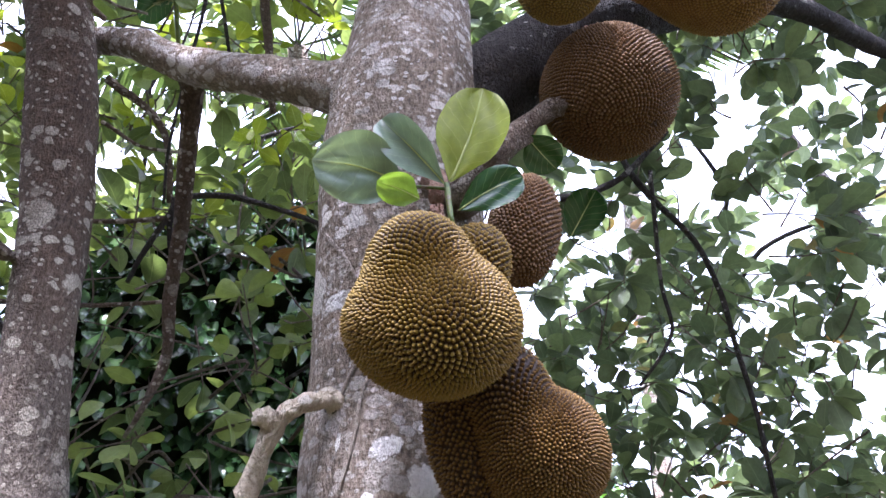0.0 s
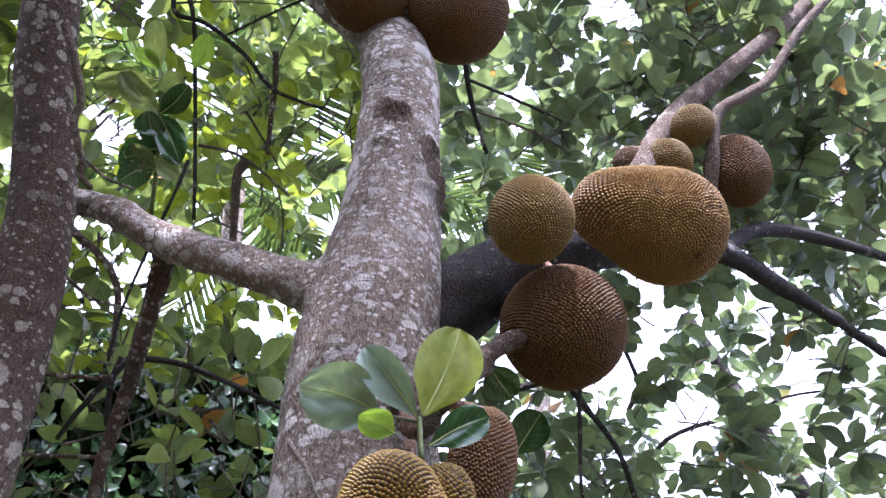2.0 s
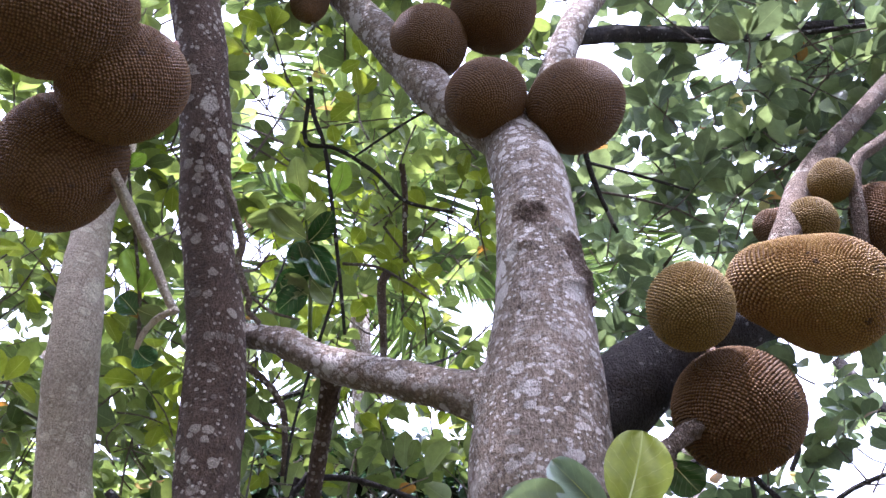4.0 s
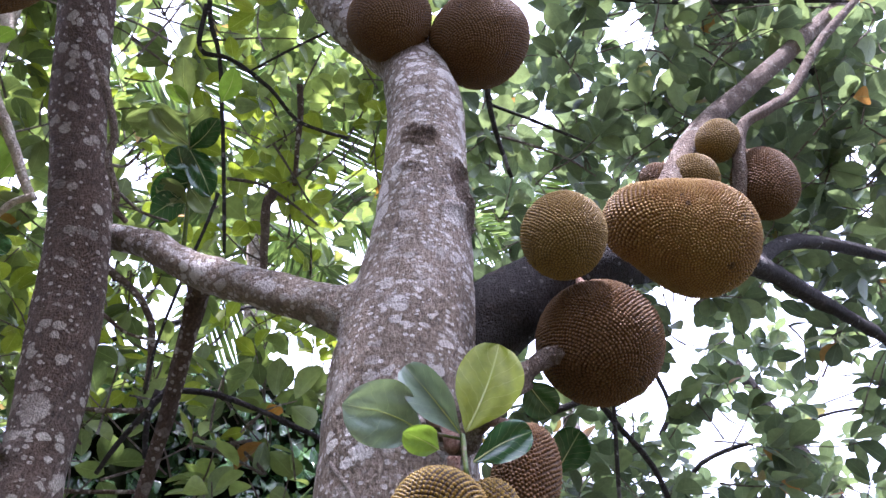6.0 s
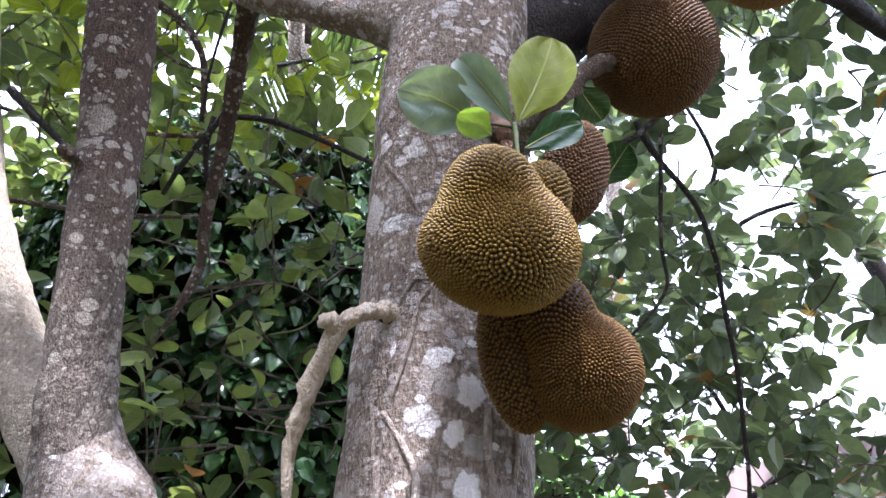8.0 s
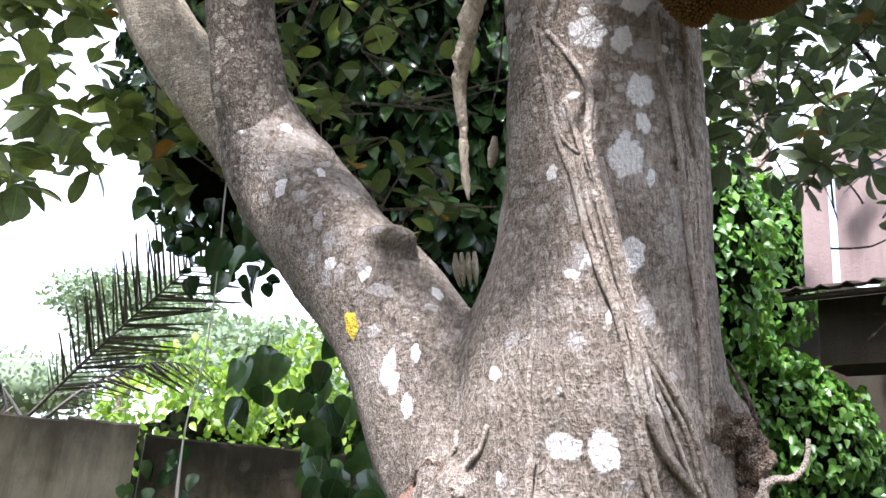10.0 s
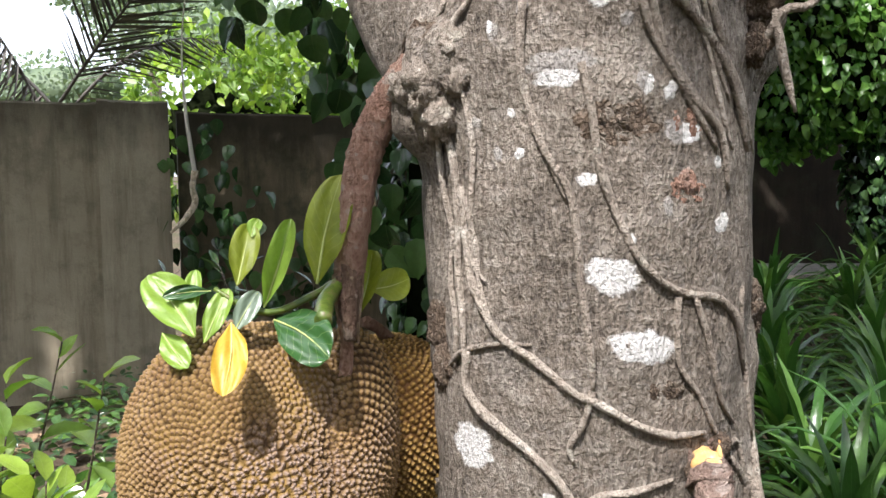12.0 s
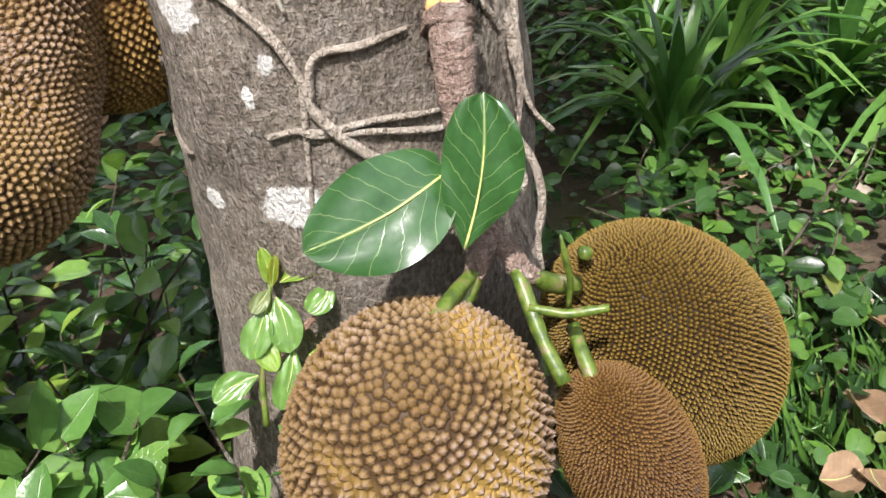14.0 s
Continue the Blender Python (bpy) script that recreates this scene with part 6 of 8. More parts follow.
root(0.0035, ROOT, [(-52, 1.976), (-46, 1.889), (-36, 1.805), (-22, 1.768)], 234)
root(0.0048, ROOT, [(-57, 2.383), (-41, 2.329), (-29, 2.274)], 235)
root(0.0035, ROOT, [(-8, 2.171), (-22, 2.164), (-30, 2.160), (-37, 2.134), (-42, 2.109)], 236)
root(0.0040, ROOT, [(-18, 2.159), (-27, 2.123), (-30, 2.069), (-35, 2.018), (-38, 1.986)], 237)
root(0.0057, ROOT, [(40, 0.818), (48, 0.772), (54, 0.723), (64, 0.661), (78, 0.604)], 238)
root(0.0044, ROOT, [(46, 1.037), (48, 0.979), (53, 0.908), (55, 0.833)], 239)
root(0.0053, ROOT, [(34, 0.817), (44, 0.837), (48, 0.748), (54, 0.647)], 240)


# ---- leafy twigs ----
def leaf(owner, mat, base, tip, width, kind, curl, fold, label="", face=(0.05, -0.1, 1.5), wave=0.12):
    """One large leaf with a raised midrib; its face turns towards face."""
    base, tip = np.array(base), np.array(tip)
    d = tip - base
    ln = np.linalg.norm(d)
    d /= ln
    up = np.array(face) - (base + tip) / 2
    up /= np.linalg.norm(up)
    x = np.cross(d, up)
    x /= np.linalg.norm(x)
    z = np.cross(x, d)
    v, f, uv = leaf_shape("spoon" if kind == "obovate" else kind, 16, 9, fold, curl, wave)
    w0 = np.abs(v[:, 0]).max()
    ax = np.stack([x * width / 2 / w0, d * ln, z * ln])
    g = np.random.default_rng(int(abs(base[0] * 7919 + base[2] * 104729) * 10) % 99991)
    ph, tw, sway = g.uniform(0, 6.28, 2), g.uniform(-0.35, 0.35), g.uniform(-0.05, 0.05)
    s, a = v[:, 1], v[:, 0] / w0
    ruffle = 0.018 * a * a * np.sin(9 * s + ph[0] + 2.2 * np.sign(a)) + 0.006 * np.sin(17 * s + ph[1] + 3 * a)
    v = v + np.stack([sway * w0 * 5 * np.sin(math.pi * s) * (1 + 0.3 * a), 0 * s, ruffle * np.sin(math.pi * s ** 0.8) + tw * a * s * width / ln * 0.5], 1)
    co = v @ ax + base
    me = mesh_of("leaf", co, f, mat, True, uv)
    ob = part("leaf", me, owner, label)
    s = np.linspace(0, 0.96, 8)
    mid = [(*(np.array([sway * w0 * 5 * math.sin(math.pi * q), q, -curl * q * q + 0.006 * math.sin(17 * q + ph[1]) * math.sin(math.pi * q ** 0.8)]) @ ax + base + z * 0.0006), min(0.0016, 0.011 * ln) * (1.1 - q)) for q in s]
    part("midrib", mesh_of("midrib", *tube(mid, 6, 2, 0.0), VEIN), ob)
    return ob


def twig(owner, rows, mat, name="twig", label="", seg=8):
    return limb(name, rows, mat, owner, label, seg=seg, steps=4, rough=0.07)


T = tagged(hold("leafy_twig", None, (0.225, 0.764, 2.304)), "leafy twig with five broad leaves above a hanging fruit", "leafy twig")
twig(T, [(0.232, 0.764, 2.256, 0.0040), (0.224, 0.759, 2.294, 0.0040), (0.220, 0.755, 2.315, 0.0035)], STEM_GREEN, "twig", "")
leaf(T, LEAF_GREY, (0.166, 0.779, 2.323), (0.056, 0.716, 2.283), 0.090, "obovate", 0.10, 0.15, "large silvery green leaf")
twig(T, [(0.222, 0.760, 2.310, 0.0025), (0.195, 0.769, 2.316, 0.0022), (0.166, 0.779, 2.323, 0.0020)], STEM_GREEN, "twig", "")
leaf(T, LEAF_GREY, (0.217, 0.756, 2.315), (0.121, 0.728, 2.390), 0.055, "obovate", 0.10, 0.60, "grey-green leaf seen edgewise")
leaf(T, LEAF_OLIVE, (0.224, 0.753, 2.317), (0.252, 0.697, 2.448), 0.092, "obovate", 0.05, 0.15, "broad olive leaf showing its pale underside")
leaf(T, LEAF_BIG, (0.239, 0.760, 2.276), (0.321, 0.750, 2.344), 0.056, "obovate", 0.05, 0.15, "dark glossy leaf")
leaf(T, LEAF_YOUNG, (0.187, 0.743, 2.270), (0.136, 0.707, 2.255), 0.042, "obovate", 0.10, 0.15)
leaf(T, LEAF_BIG, (0.342, 0.852, 2.534), (0.397, 0.879, 2.497), 0.062, "obovate", 0.12, 0.15)
leaf(T, LEAF_BIG, (0.475, 1.090, 2.548), (0.508, 1.031, 2.618), 0.076, "obovate", 0.12, 0.15)
T = tagged(hold("leafy_twig", None, (-0.093, 1.090, 1.039)), "leafy green twig beside the fruiting branch", "leafy twig")
twig(T, [(-0.083, 1.199, 1.051, 0.0060), (-0.100, 1.184, 1.035, 0.0055), (-0.122, 1.160, 1.021, 0.0050), (-0.165, 1.123, 1.003, 0.0048), (-0.193, 1.111, 1.004, 0.0045), (-0.218, 1.102, 1.017, 0.0040), (-0.245, 1.104, 1.034, 0.0030)], STEM_GREEN, "twig", "green twig with woody joints")
twig(T, [(-0.104, 1.080, 0.997, 0.0120), (-0.108, 1.124, 1.011, 0.0120), (-0.103, 1.158, 1.024, 0.0110), (-0.090, 1.192, 1.035, 0.0100)], STEM_GREEN, "stalk", "pale green fruit stalk")
twig(T, [(-0.086, 1.176, 1.057, 0.0120), (-0.082, 1.170, 1.030, 0.0130), (-0.081, 1.154, 0.999, 0.0120), (-0.078, 1.136, 0.961, 0.0080)], TORN_DARK, "dry_sheath", "torn brown sheath under the branch")
leaf(T, LEAF_OLIVE, (-0.123, 1.152, 1.033), (-0.091, 1.173, 1.178), 0.062, "obovate", 0.05, 0.15, "olive-yellow leaf with pale veins")
leaf(T, LEAF_OLIVE, (-0.077, 1.201, 0.979), (-0.058, 1.242, 1.071), 0.034, "obovate", 0.05, 0.60)
leaf(T, LEAF_OLIVE, (-0.061, 1.220, 1.016), (-0.004, 1.246, 1.030), 0.046, "obovate", 0.10, 0.15)
leaf(T, LEAF_YOUNG, (-0.185, 1.113, 1.008), (-0.153, 1.138, 1.121), 0.031, "obovate", 0.05, 0.50)
leaf(T, LEAF_OLIVE, (-0.217, 1.106, 1.037), (-0.205, 1.134, 1.117), 0.037, "obovate", 0.12, 0.30, "yellowing green leaf")
leaf(T, LEAF_YOUNG, (-0.203, 1.130, 1.097), (-0.196, 1.145, 1.121), 0.020, "obovate", 0.12, 0.15)
leaf(T, LEAF_YOUNG, (-0.261, 1.070, 0.978), (-0.329, 1.102, 1.055), 0.054, "obovate", 0.08, 0.15, "bright green leaf in the sun")
leaf(T, LEAF_YOUNG, (-0.274, 1.080, 0.980), (-0.272, 1.117, 1.058), 0.026, "obovate", 0.05, 0.15)
leaf(T, LEAF_BIG, (-0.249, 1.102, 1.031), (-0.302, 1.078, 1.029), 0.018, "obovate", 0.10, 0.15)
leaf(T, LEAF_YOUNG, (-0.250, 1.070, 0.971), (-0.227, 1.105, 1.035), 0.030, "obovate", 0.05, 0.15)
leaf(T, LEAF_GREY, (-0.216, 1.085, 0.982), (-0.190, 1.107, 1.031), 0.029, "obovate", 0.10, 0.15)
leaf(T, LEAF_YELLOW, (-0.208, 1.043, 1.001), (-0.199, 0.967, 0.938), 0.042, "obovate", 0.10, 0.15, "yellow withering leaf hanging over the fruit")
leaf(T, LEAF_BIG, (-0.171, 1.108, 0.993), (-0.094, 1.048, 0.960), 0.067, "obovate", 0.05, 0.10, "round dark green leaf lying on the fruit")
leaf(T, LEAF_YOUNG, (-0.308, 1.088, 0.980), (-0.267, 1.053, 0.947), 0.032, "obovate", 0.10, 0.15)
twig(back_b, [(-0.592, 0.939, 3.869, 0.0075), (-0.561, 1.021, 3.796, 0.0070), (-0.510, 1.091, 3.730, 0.0065), (-0.451, 1.236, 3.599, 0.0059), (-0.398, 1.376, 3.473, 0.0054), (-0.357, 1.494, 3.368, 0.0049)], BARK_DARK, "bough", "")
twig(back_b, [(-0.584, 0.988, 3.826, 0.0075), (-0.570, 1.086, 3.741, 0.0071), (-0.478, 1.087, 3.729, 0.0066), (-0.351, 1.121, 3.687, 0.0062), (-0.257, 1.168, 3.637, 0.0057), (-0.173, 1.175, 3.622, 0.0053), (-0.098, 1.172, 3.616, 0.0049)], BARK_DARK, "bough", "")
twig(back_b, [(-0.163, 0.949, 3.880, 0.0050), (-0.235, 0.988, 3.854, 0.0044), (-0.322, 1.048, 3.813, 0.0038), (-0.425, 1.125, 3.758, 0.0033)], BARK_DARK, "bough", "")
twig(back_b, [(-0.384, 1.276, 3.426, 0.0050), (-0.289, 1.266, 3.424, 0.0044), (-0.203, 1.282, 3.401, 0.0038), (-0.113, 1.310, 3.367, 0.0033)], TWIG, "bough", "")
twig(back_b, [(-0.281, 1.145, 3.791, 0.0100), (-0.254, 1.218, 3.726, 0.0088), (-0.242, 1.281, 3.670, 0.0077), (-0.221, 1.369, 3.593, 0.0065)], BARK_BROWN, "bough", "")
twig(back_b, [(-0.254, 1.300, 3.457, 0.0150), (-0.268, 1.334, 3.429, 0.0137), (-0.251, 1.399, 3.372, 0.0124), (-0.232, 1.469, 3.310, 0.0111), (-0.215, 1.552, 3.237, 0.0097)], BARK_RUST, "bough", "withered brown hanging stem")
twig(tree, [(-0.606, 0.824, 3.110, 0.0095), (-0.584, 0.847, 3.088, 0.0091), (-0.558, 0.883, 3.055, 0.0087), (-0.533, 0.926, 3.015, 0.0083), (-0.534, 0.962, 2.984, 0.0078), (-0.513, 0.992, 2.956, 0.0074), (-0.495, 1.016, 2.934, 0.0070), (-0.494, 1.034, 2.918, 0.0066), (-0.463, 1.050, 2.901, 0.0062)], BARK_RUST, "bough", "dry brown twisted stem")
twig(tree, [(-0.520, 0.971, 2.975, 0.0040), (-0.493, 0.965, 2.978, 0.0033), (-0.467, 0.931, 3.004, 0.0026)], TWIG, "bough", "")
twig(tree, [(-0.498, 1.008, 2.941, 0.0040), (-0.442, 1.027, 2.919, 0.0033), (-0.380, 1.028, 2.911, 0.0026)], TWIG, "bough", "")
twig(tree, [(-0.834, 0.751, 3.026, 0.0130), (-0.771, 0.804, 2.973, 0.0121), (-0.714, 0.861, 2.918, 0.0112), (-0.669, 0.909, 2.872, 0.0103), (-0.633, 0.952, 2.832, 0.0094), (-0.608, 0.972, 2.812, 0.0084)], BARK_LIGHT, "bough", "pale side branch")
twig(tree, [(-0.602, 0.952, 2.802, 0.0080), (-0.637, 0.971, 2.790, 0.0071), (-0.662, 0.999, 2.768, 0.0061), (-0.671, 1.025, 2.747, 0.0052)], BARK_LIGHT, "bough", "")
twig(back_b, [(-0.343, 1.487, 2.847, 0.0080), (-0.237, 1.472, 2.855, 0.0073), (-0.128, 1.475, 2.842, 0.0066), (0.016, 1.487, 2.815, 0.0059), (0.084, 1.494, 2.799, 0.0052)], BARK_DARK, "bough", "")
twig(back_b, [(-0.367, 1.522, 2.805, 0.0075), (-0.388, 1.526, 2.802, 0.0066), (-0.471, 1.541, 2.791, 0.0057), (-0.560, 1.553, 2.785, 0.0049)], BARK_BROWN, "bough", "")
twig(back_b, [(-0.612, 1.513, 3.076, 0.0060), (-0.577, 1.522, 3.062, 0.0053), (-0.504, 1.539, 3.034, 0.0046), (-0.407, 1.535, 3.030, 0.0039)], BARK_BROWN, "bough", "")
twig(back_b, [(-0.650, 1.515, 3.235, 0.0120), (-0.619, 1.525, 3.220, 0.0112), (-0.541, 1.547, 3.186, 0.0103), (-0.482, 1.584, 3.136, 0.0095), (-0.454, 1.641, 3.063, 0.0086), (-0.442, 1.697, 2.994, 0.0078)], BARK_BROWN, "bough", "")
twig(back_b, [(-0.368, 1.209, 3.270, 0.0050), (-0.372, 1.253, 3.216, 0.0046), (-0.393, 1.363, 3.082, 0.0041), (-0.407, 1.465, 2.958, 0.0037), (-0.400, 1.542, 2.863, 0.0033)], BARK_DARK, "bough", "")
twig(tree, [(-0.339, 1.479, 2.855, 0.0090), (-0.356, 1.503, 2.828, 0.0079), (-0.413, 1.575, 2.744, 0.0069), (-0.444, 1.628, 2.681, 0.0059)], BARK_DARK, "bough", "")
twig(tree, [(-0.367, 1.514, 2.863, 0.0090), (-0.373, 1.557, 2.810, 0.0074), (-0.353, 1.615, 2.738, 0.0059)], BARK_DARK, "bough", "")
twig(tree, [(-0.644, 1.172, 2.512, 0.0090), (-0.608, 1.182, 2.489, 0.0079), (-0.552, 1.197, 2.455, 0.0069), (-0.494, 1.211, 2.421, 0.0059)], BARK_DARK, "bough", "")
twig(back_b, [(-0.947, 1.923, 2.753, 0.0080), (-0.882, 1.916, 2.757, 0.0073), (-0.713, 1.899, 2.762, 0.0066), (-0.567, 1.883, 2.772, 0.0059), (-0.392, 1.855, 2.796, 0.0052)], BARK_BROWN, "bough", "")
twig(drape, [(-0.456, 1.571, 2.185, 0.0022), (-0.348, 1.511, 2.276, 0.0020), (-0.204, 1.455, 2.356, 0.0019), (-0.096, 1.431, 2.384, 0.0017), (-0.028, 1.433, 2.370, 0.0016), (0.034, 1.444, 2.343, 0.0014)], TWIG, "bough", "")
twig(drape, [(-0.493, 1.378, 2.637, 0.0025), (-0.475, 1.390, 2.613, 0.0023), (-0.444, 1.419, 2.557, 0.0021), (-0.430, 1.444, 2.510, 0.0018), (-0.434, 1.459, 2.483, 0.0016)], TWIG, "bough", "")
twig(drape, [(-0.129, 1.723, 2.175, 0.0022), (-0.051, 1.716, 2.177, 0.0019), (0.002, 1.715, 2.171, 0.0017), (0.068, 1.711, 2.168, 0.0014)], TWIG, "bough", "")
twig(drape, [(-0.204, 1.670, 2.279, 0.0020), (-0.157, 1.689, 2.240, 0.0018), (-0.095, 1.708, 2.197, 0.0016), (-0.003, 1.703, 2.193, 0.0015), (0.095, 1.681, 2.218, 0.0013)], TWIG, "bough", "")
twig(drape, [(0.003, 1.512, 2.430, 0.0025), (-0.012, 1.539, 2.383, 0.0022), (-0.044, 1.557, 2.356, 0.0019), (-0.103, 1.572, 2.337, 0.0016)], STEM_GREEN, "bough", "")
twig(drape, [(0.088, 1.350, 2.194, 0.0020), (0.091, 1.385, 2.132, 0.0018), (0.087, 1.418, 2.074, 0.0015), (0.080, 1.441, 2.034, 0.0013)], TWIG, "bough", "")
twig(back_a, [(0.812, 1.699, 3.417, 0.0105), (0.848, 1.719, 3.375, 0.0101), (0.921, 1.749, 3.312, 0.0097), (1.049, 1.793, 3.216, 0.0093), (1.139, 1.861, 3.082, 0.0089), (1.188, 1.923, 2.965, 0.0085), (1.257, 2.002, 2.814, 0.0081), (1.318, 2.094, 2.641, 0.0076), (1.364, 2.173, 2.494, 0.0072), (1.377, 2.222, 2.404, 0.0068)], BARK_DARK, "bough", "dark hanging bough")
twig(back_a, [(0.881, 1.668, 3.359, 0.0070), (0.909, 1.740, 3.227, 0.0066), (0.946, 1.832, 3.058, 0.0062), (0.986, 1.884, 2.961, 0.0058), (0.968, 1.921, 2.896, 0.0054), (0.941, 1.948, 2.852, 0.0050), (0.908, 1.977, 2.805, 0.0046)], BARK_DARK, "bough", "")
twig(back_a, [(0.626, 1.743, 3.263, 0.0120), (0.705, 1.725, 3.283, 0.0109), (0.798, 1.690, 3.333, 0.0099), (0.863, 1.646, 3.402, 0.0089), (0.921, 1.603, 3.470, 0.0078)], BARK_DARK, "bough", "")
twig(back_a, [(1.433, 2.090, 3.964, 0.0040), (1.514, 2.121, 3.898, 0.0035), (1.592, 2.146, 3.841, 0.0031), (1.662, 2.152, 3.822, 0.0026)], TWIG, "bough", "")
twig(back_a, [(1.199, 2.527, 2.808, 0.0040), (1.299, 2.562, 2.731, 0.0037), (1.430, 2.572, 2.695, 0.0033), (1.470, 2.515, 2.791, 0.0030), (1.490, 2.461, 2.885, 0.0026)], TWIG, "bough", "")
twig(back_a, [(0.265, 1.046, 3.949, 0.0100), (0.293, 1.101, 3.899, 0.0088), (0.344, 1.172, 3.833, 0.0077), (0.415, 1.251, 3.757, 0.0065)], BARK_DARK, "bough", "")
twig(back_a, [(0.293, 1.101, 3.899, 0.0060), (0.423, 1.105, 3.882, 0.0053), (0.517, 1.110, 3.867, 0.0046), (0.611, 1.116, 3.852, 0.0039)], BARK_DARK, "bough", "")
twig(back_a, [(0.354, 1.217, 3.925, 0.0050), (0.458, 1.214, 3.917, 0.0044), (0.593, 1.218, 3.899, 0.0038), (0.694, 1.237, 3.871, 0.0033)], TWIG, "bough", "")
twig(back_a, [(1.307, 0.856, 4.396, 0.0140), (1.423, 0.898, 4.347, 0.0124), (1.530, 0.911, 4.324, 0.0107), (1.660, 0.934, 4.290, 0.0091)], BARK_DARK, "bough", "")
twig(back_a, [(0.919, 0.991, 4.718, 0.0060), (1.002, 1.039, 4.668, 0.0053), (1.086, 1.054, 4.646, 0.0046), (1.185, 1.081, 4.612, 0.0039)], BARK_DARK, "bough", "")
twig(back_a, [(0.190, 0.865, 4.380, 0.0130), (0.231, 0.867, 4.377, 0.0121), (0.409, 0.855, 4.382, 0.0112), (0.706, 0.835, 4.390, 0.0103), (1.087, 0.750, 4.441, 0.0094), (1.466, 0.659, 4.497, 0.0084)], BARK_DARK, "bough", "")
T = tagged(hold("leafy_twig", None, (-0.432, 1.140, 3.217)), "upright leafy shoot with broad leaves among the stems", "leafy twig")
twig(T, [(-0.398, 1.274, 3.099, 0.0060), (-0.428, 1.139, 3.217, 0.0050), (-0.475, 1.009, 3.334, 0.0030)], STEM_GREEN, "twig", "")
leaf(T, LEAF, (-0.449, 1.085, 3.266), (-0.544, 1.005, 3.279), 0.076, "obovate", 0.10, 0.15)
leaf(T, LEAF_BIG, (-0.448, 1.090, 3.262), (-0.361, 1.126, 3.155), 0.072, "obovate", 0.10, 0.15)
leaf(T, LEAF, (-0.474, 1.015, 3.329), (-0.502, 0.905, 3.360), 0.058, "obovate", 0.10, 0.15)
leaf(T, LEAF_YOUNG, (-0.472, 1.014, 3.329), (-0.526, 0.964, 3.312), 0.036, "obovate", 0.10, 0.15)
leaf(T, LEAF_YOUNG, (-0.399, 0.989, 3.343), (-0.378, 0.897, 3.353), 0.050, "obovate", 0.10, 0.15)
leaf(T, LEAF_BIG, (-0.449, 1.085, 3.266), (-0.469, 1.099, 3.191), 0.064, "obovate", 0.10, 0.15)
leaf(T, LEAF_BIG, (-0.426, 1.150, 3.208), (-0.490, 1.167, 3.134), 0.070, "obovate", 0.10, 0.15)
leaf(T, LEAF_BIG, (-0.423, 1.149, 3.208), (-0.459, 1.064, 3.219), 0.061, "obovate", 0.10, 0.15)
leaf(T, LEAF, (-0.420, 1.159, 3.199), (-0.359, 1.157, 3.128), 0.056, "obovate", 0.10, 0.15)
leaf(T, LEAF, (-0.416, 1.191, 3.172), (-0.486, 1.134, 3.162), 0.063, "obovate", 0.10, 0.15)
leaf(T, LEAF, (-0.463, 1.050, 3.298), (-0.415, 0.980, 3.286), 0.050, "obovate", 0.10, 0.15)
leaf(T, LEAF_BIG, (-0.445, 1.089, 3.262), (-0.389, 0.995, 3.271), 0.056, "obovate", 0.10, 0.15)
leaf(T, LEAF, (-0.467, 1.029, 3.316), (-0.599, 1.045, 3.251), 0.056, "obovate", 0.10, 0.15)
leaf(T, LEAF_BIG, (-0.422, 1.181, 3.181), (-0.480, 1.197, 3.108), 0.070, "obovate", 0.10, 0.15)
T = tagged(hold("leafy_twig", None, (-0.734, 0.979, 2.926)), "leafy shoot with yellow-green leaves", "leafy twig")
twig(T, [(-0.724, 1.153, 2.841, 0.0050), (-0.732, 1.026, 2.911, 0.0040), (-0.801, 0.814, 3.074, 0.0030)], TWIG, "twig", "")
leaf(T, LEAF_YOUNG, (-0.732, 1.026, 2.911), (-0.771, 0.947, 2.957), 0.058, "obovate", 0.10, 0.15)
leaf(T, LEAF_YOUNG, (-0.808, 0.825, 3.091), (-0.768, 0.789, 3.092), 0.035, "obovate", 0.10, 0.15)
leaf(T, LEAF_YOUNG, (-0.805, 0.834, 3.084), (-0.818, 0.791, 3.095), 0.033, "obovate", 0.10, 0.15)
leaf(T, LEAF_YOUNG, (-0.732, 1.026, 2.911), (-0.701, 0.971, 2.929), 0.042, "obovate", 0.10, 0.15)
leaf(T, LEAF_BIG, (-0.730, 1.062, 2.880), (-0.768, 1.023, 2.892), 0.058, "obovate", 0.10, 0.15)
leaf(T, LEAF, (-0.730, 1.053, 2.888), (-0.665, 1.044, 2.863), 0.047, "obovate", 0.10, 0.15)
leaf(T, LEAF_BIG, (-0.717, 1.114, 2.835), (-0.667, 1.116, 2.801), 0.054, "obovate", 0.10, 0.15)
T = T_STUMP = tagged(hold("fruiting_branch", None, (0.413, 1.038, 0.570)), "stout fruiting shoot with a torn end on the trunk", "fruiting branch")
twig(T, [(0.367, 1.107, 0.849, 0.0190), (0.368, 1.097, 0.838, 0.0250), (0.371, 1.090, 0.825, 0.0240), (0.372, 1.082, 0.812, 0.0200)], PINKBARK, "torn_collar", "brown bark collar round the tear")
twig(T, [(0.366, 1.074, 0.832, 0.0110), (0.365, 1.061, 0.827, 0.0180), (0.366, 1.048, 0.819, 0.0210), (0.368, 1.040, 0.807, 0.0150)], CUT, "torn_wood", "fresh orange torn wood")
_g = np.random.default_rng(1539)
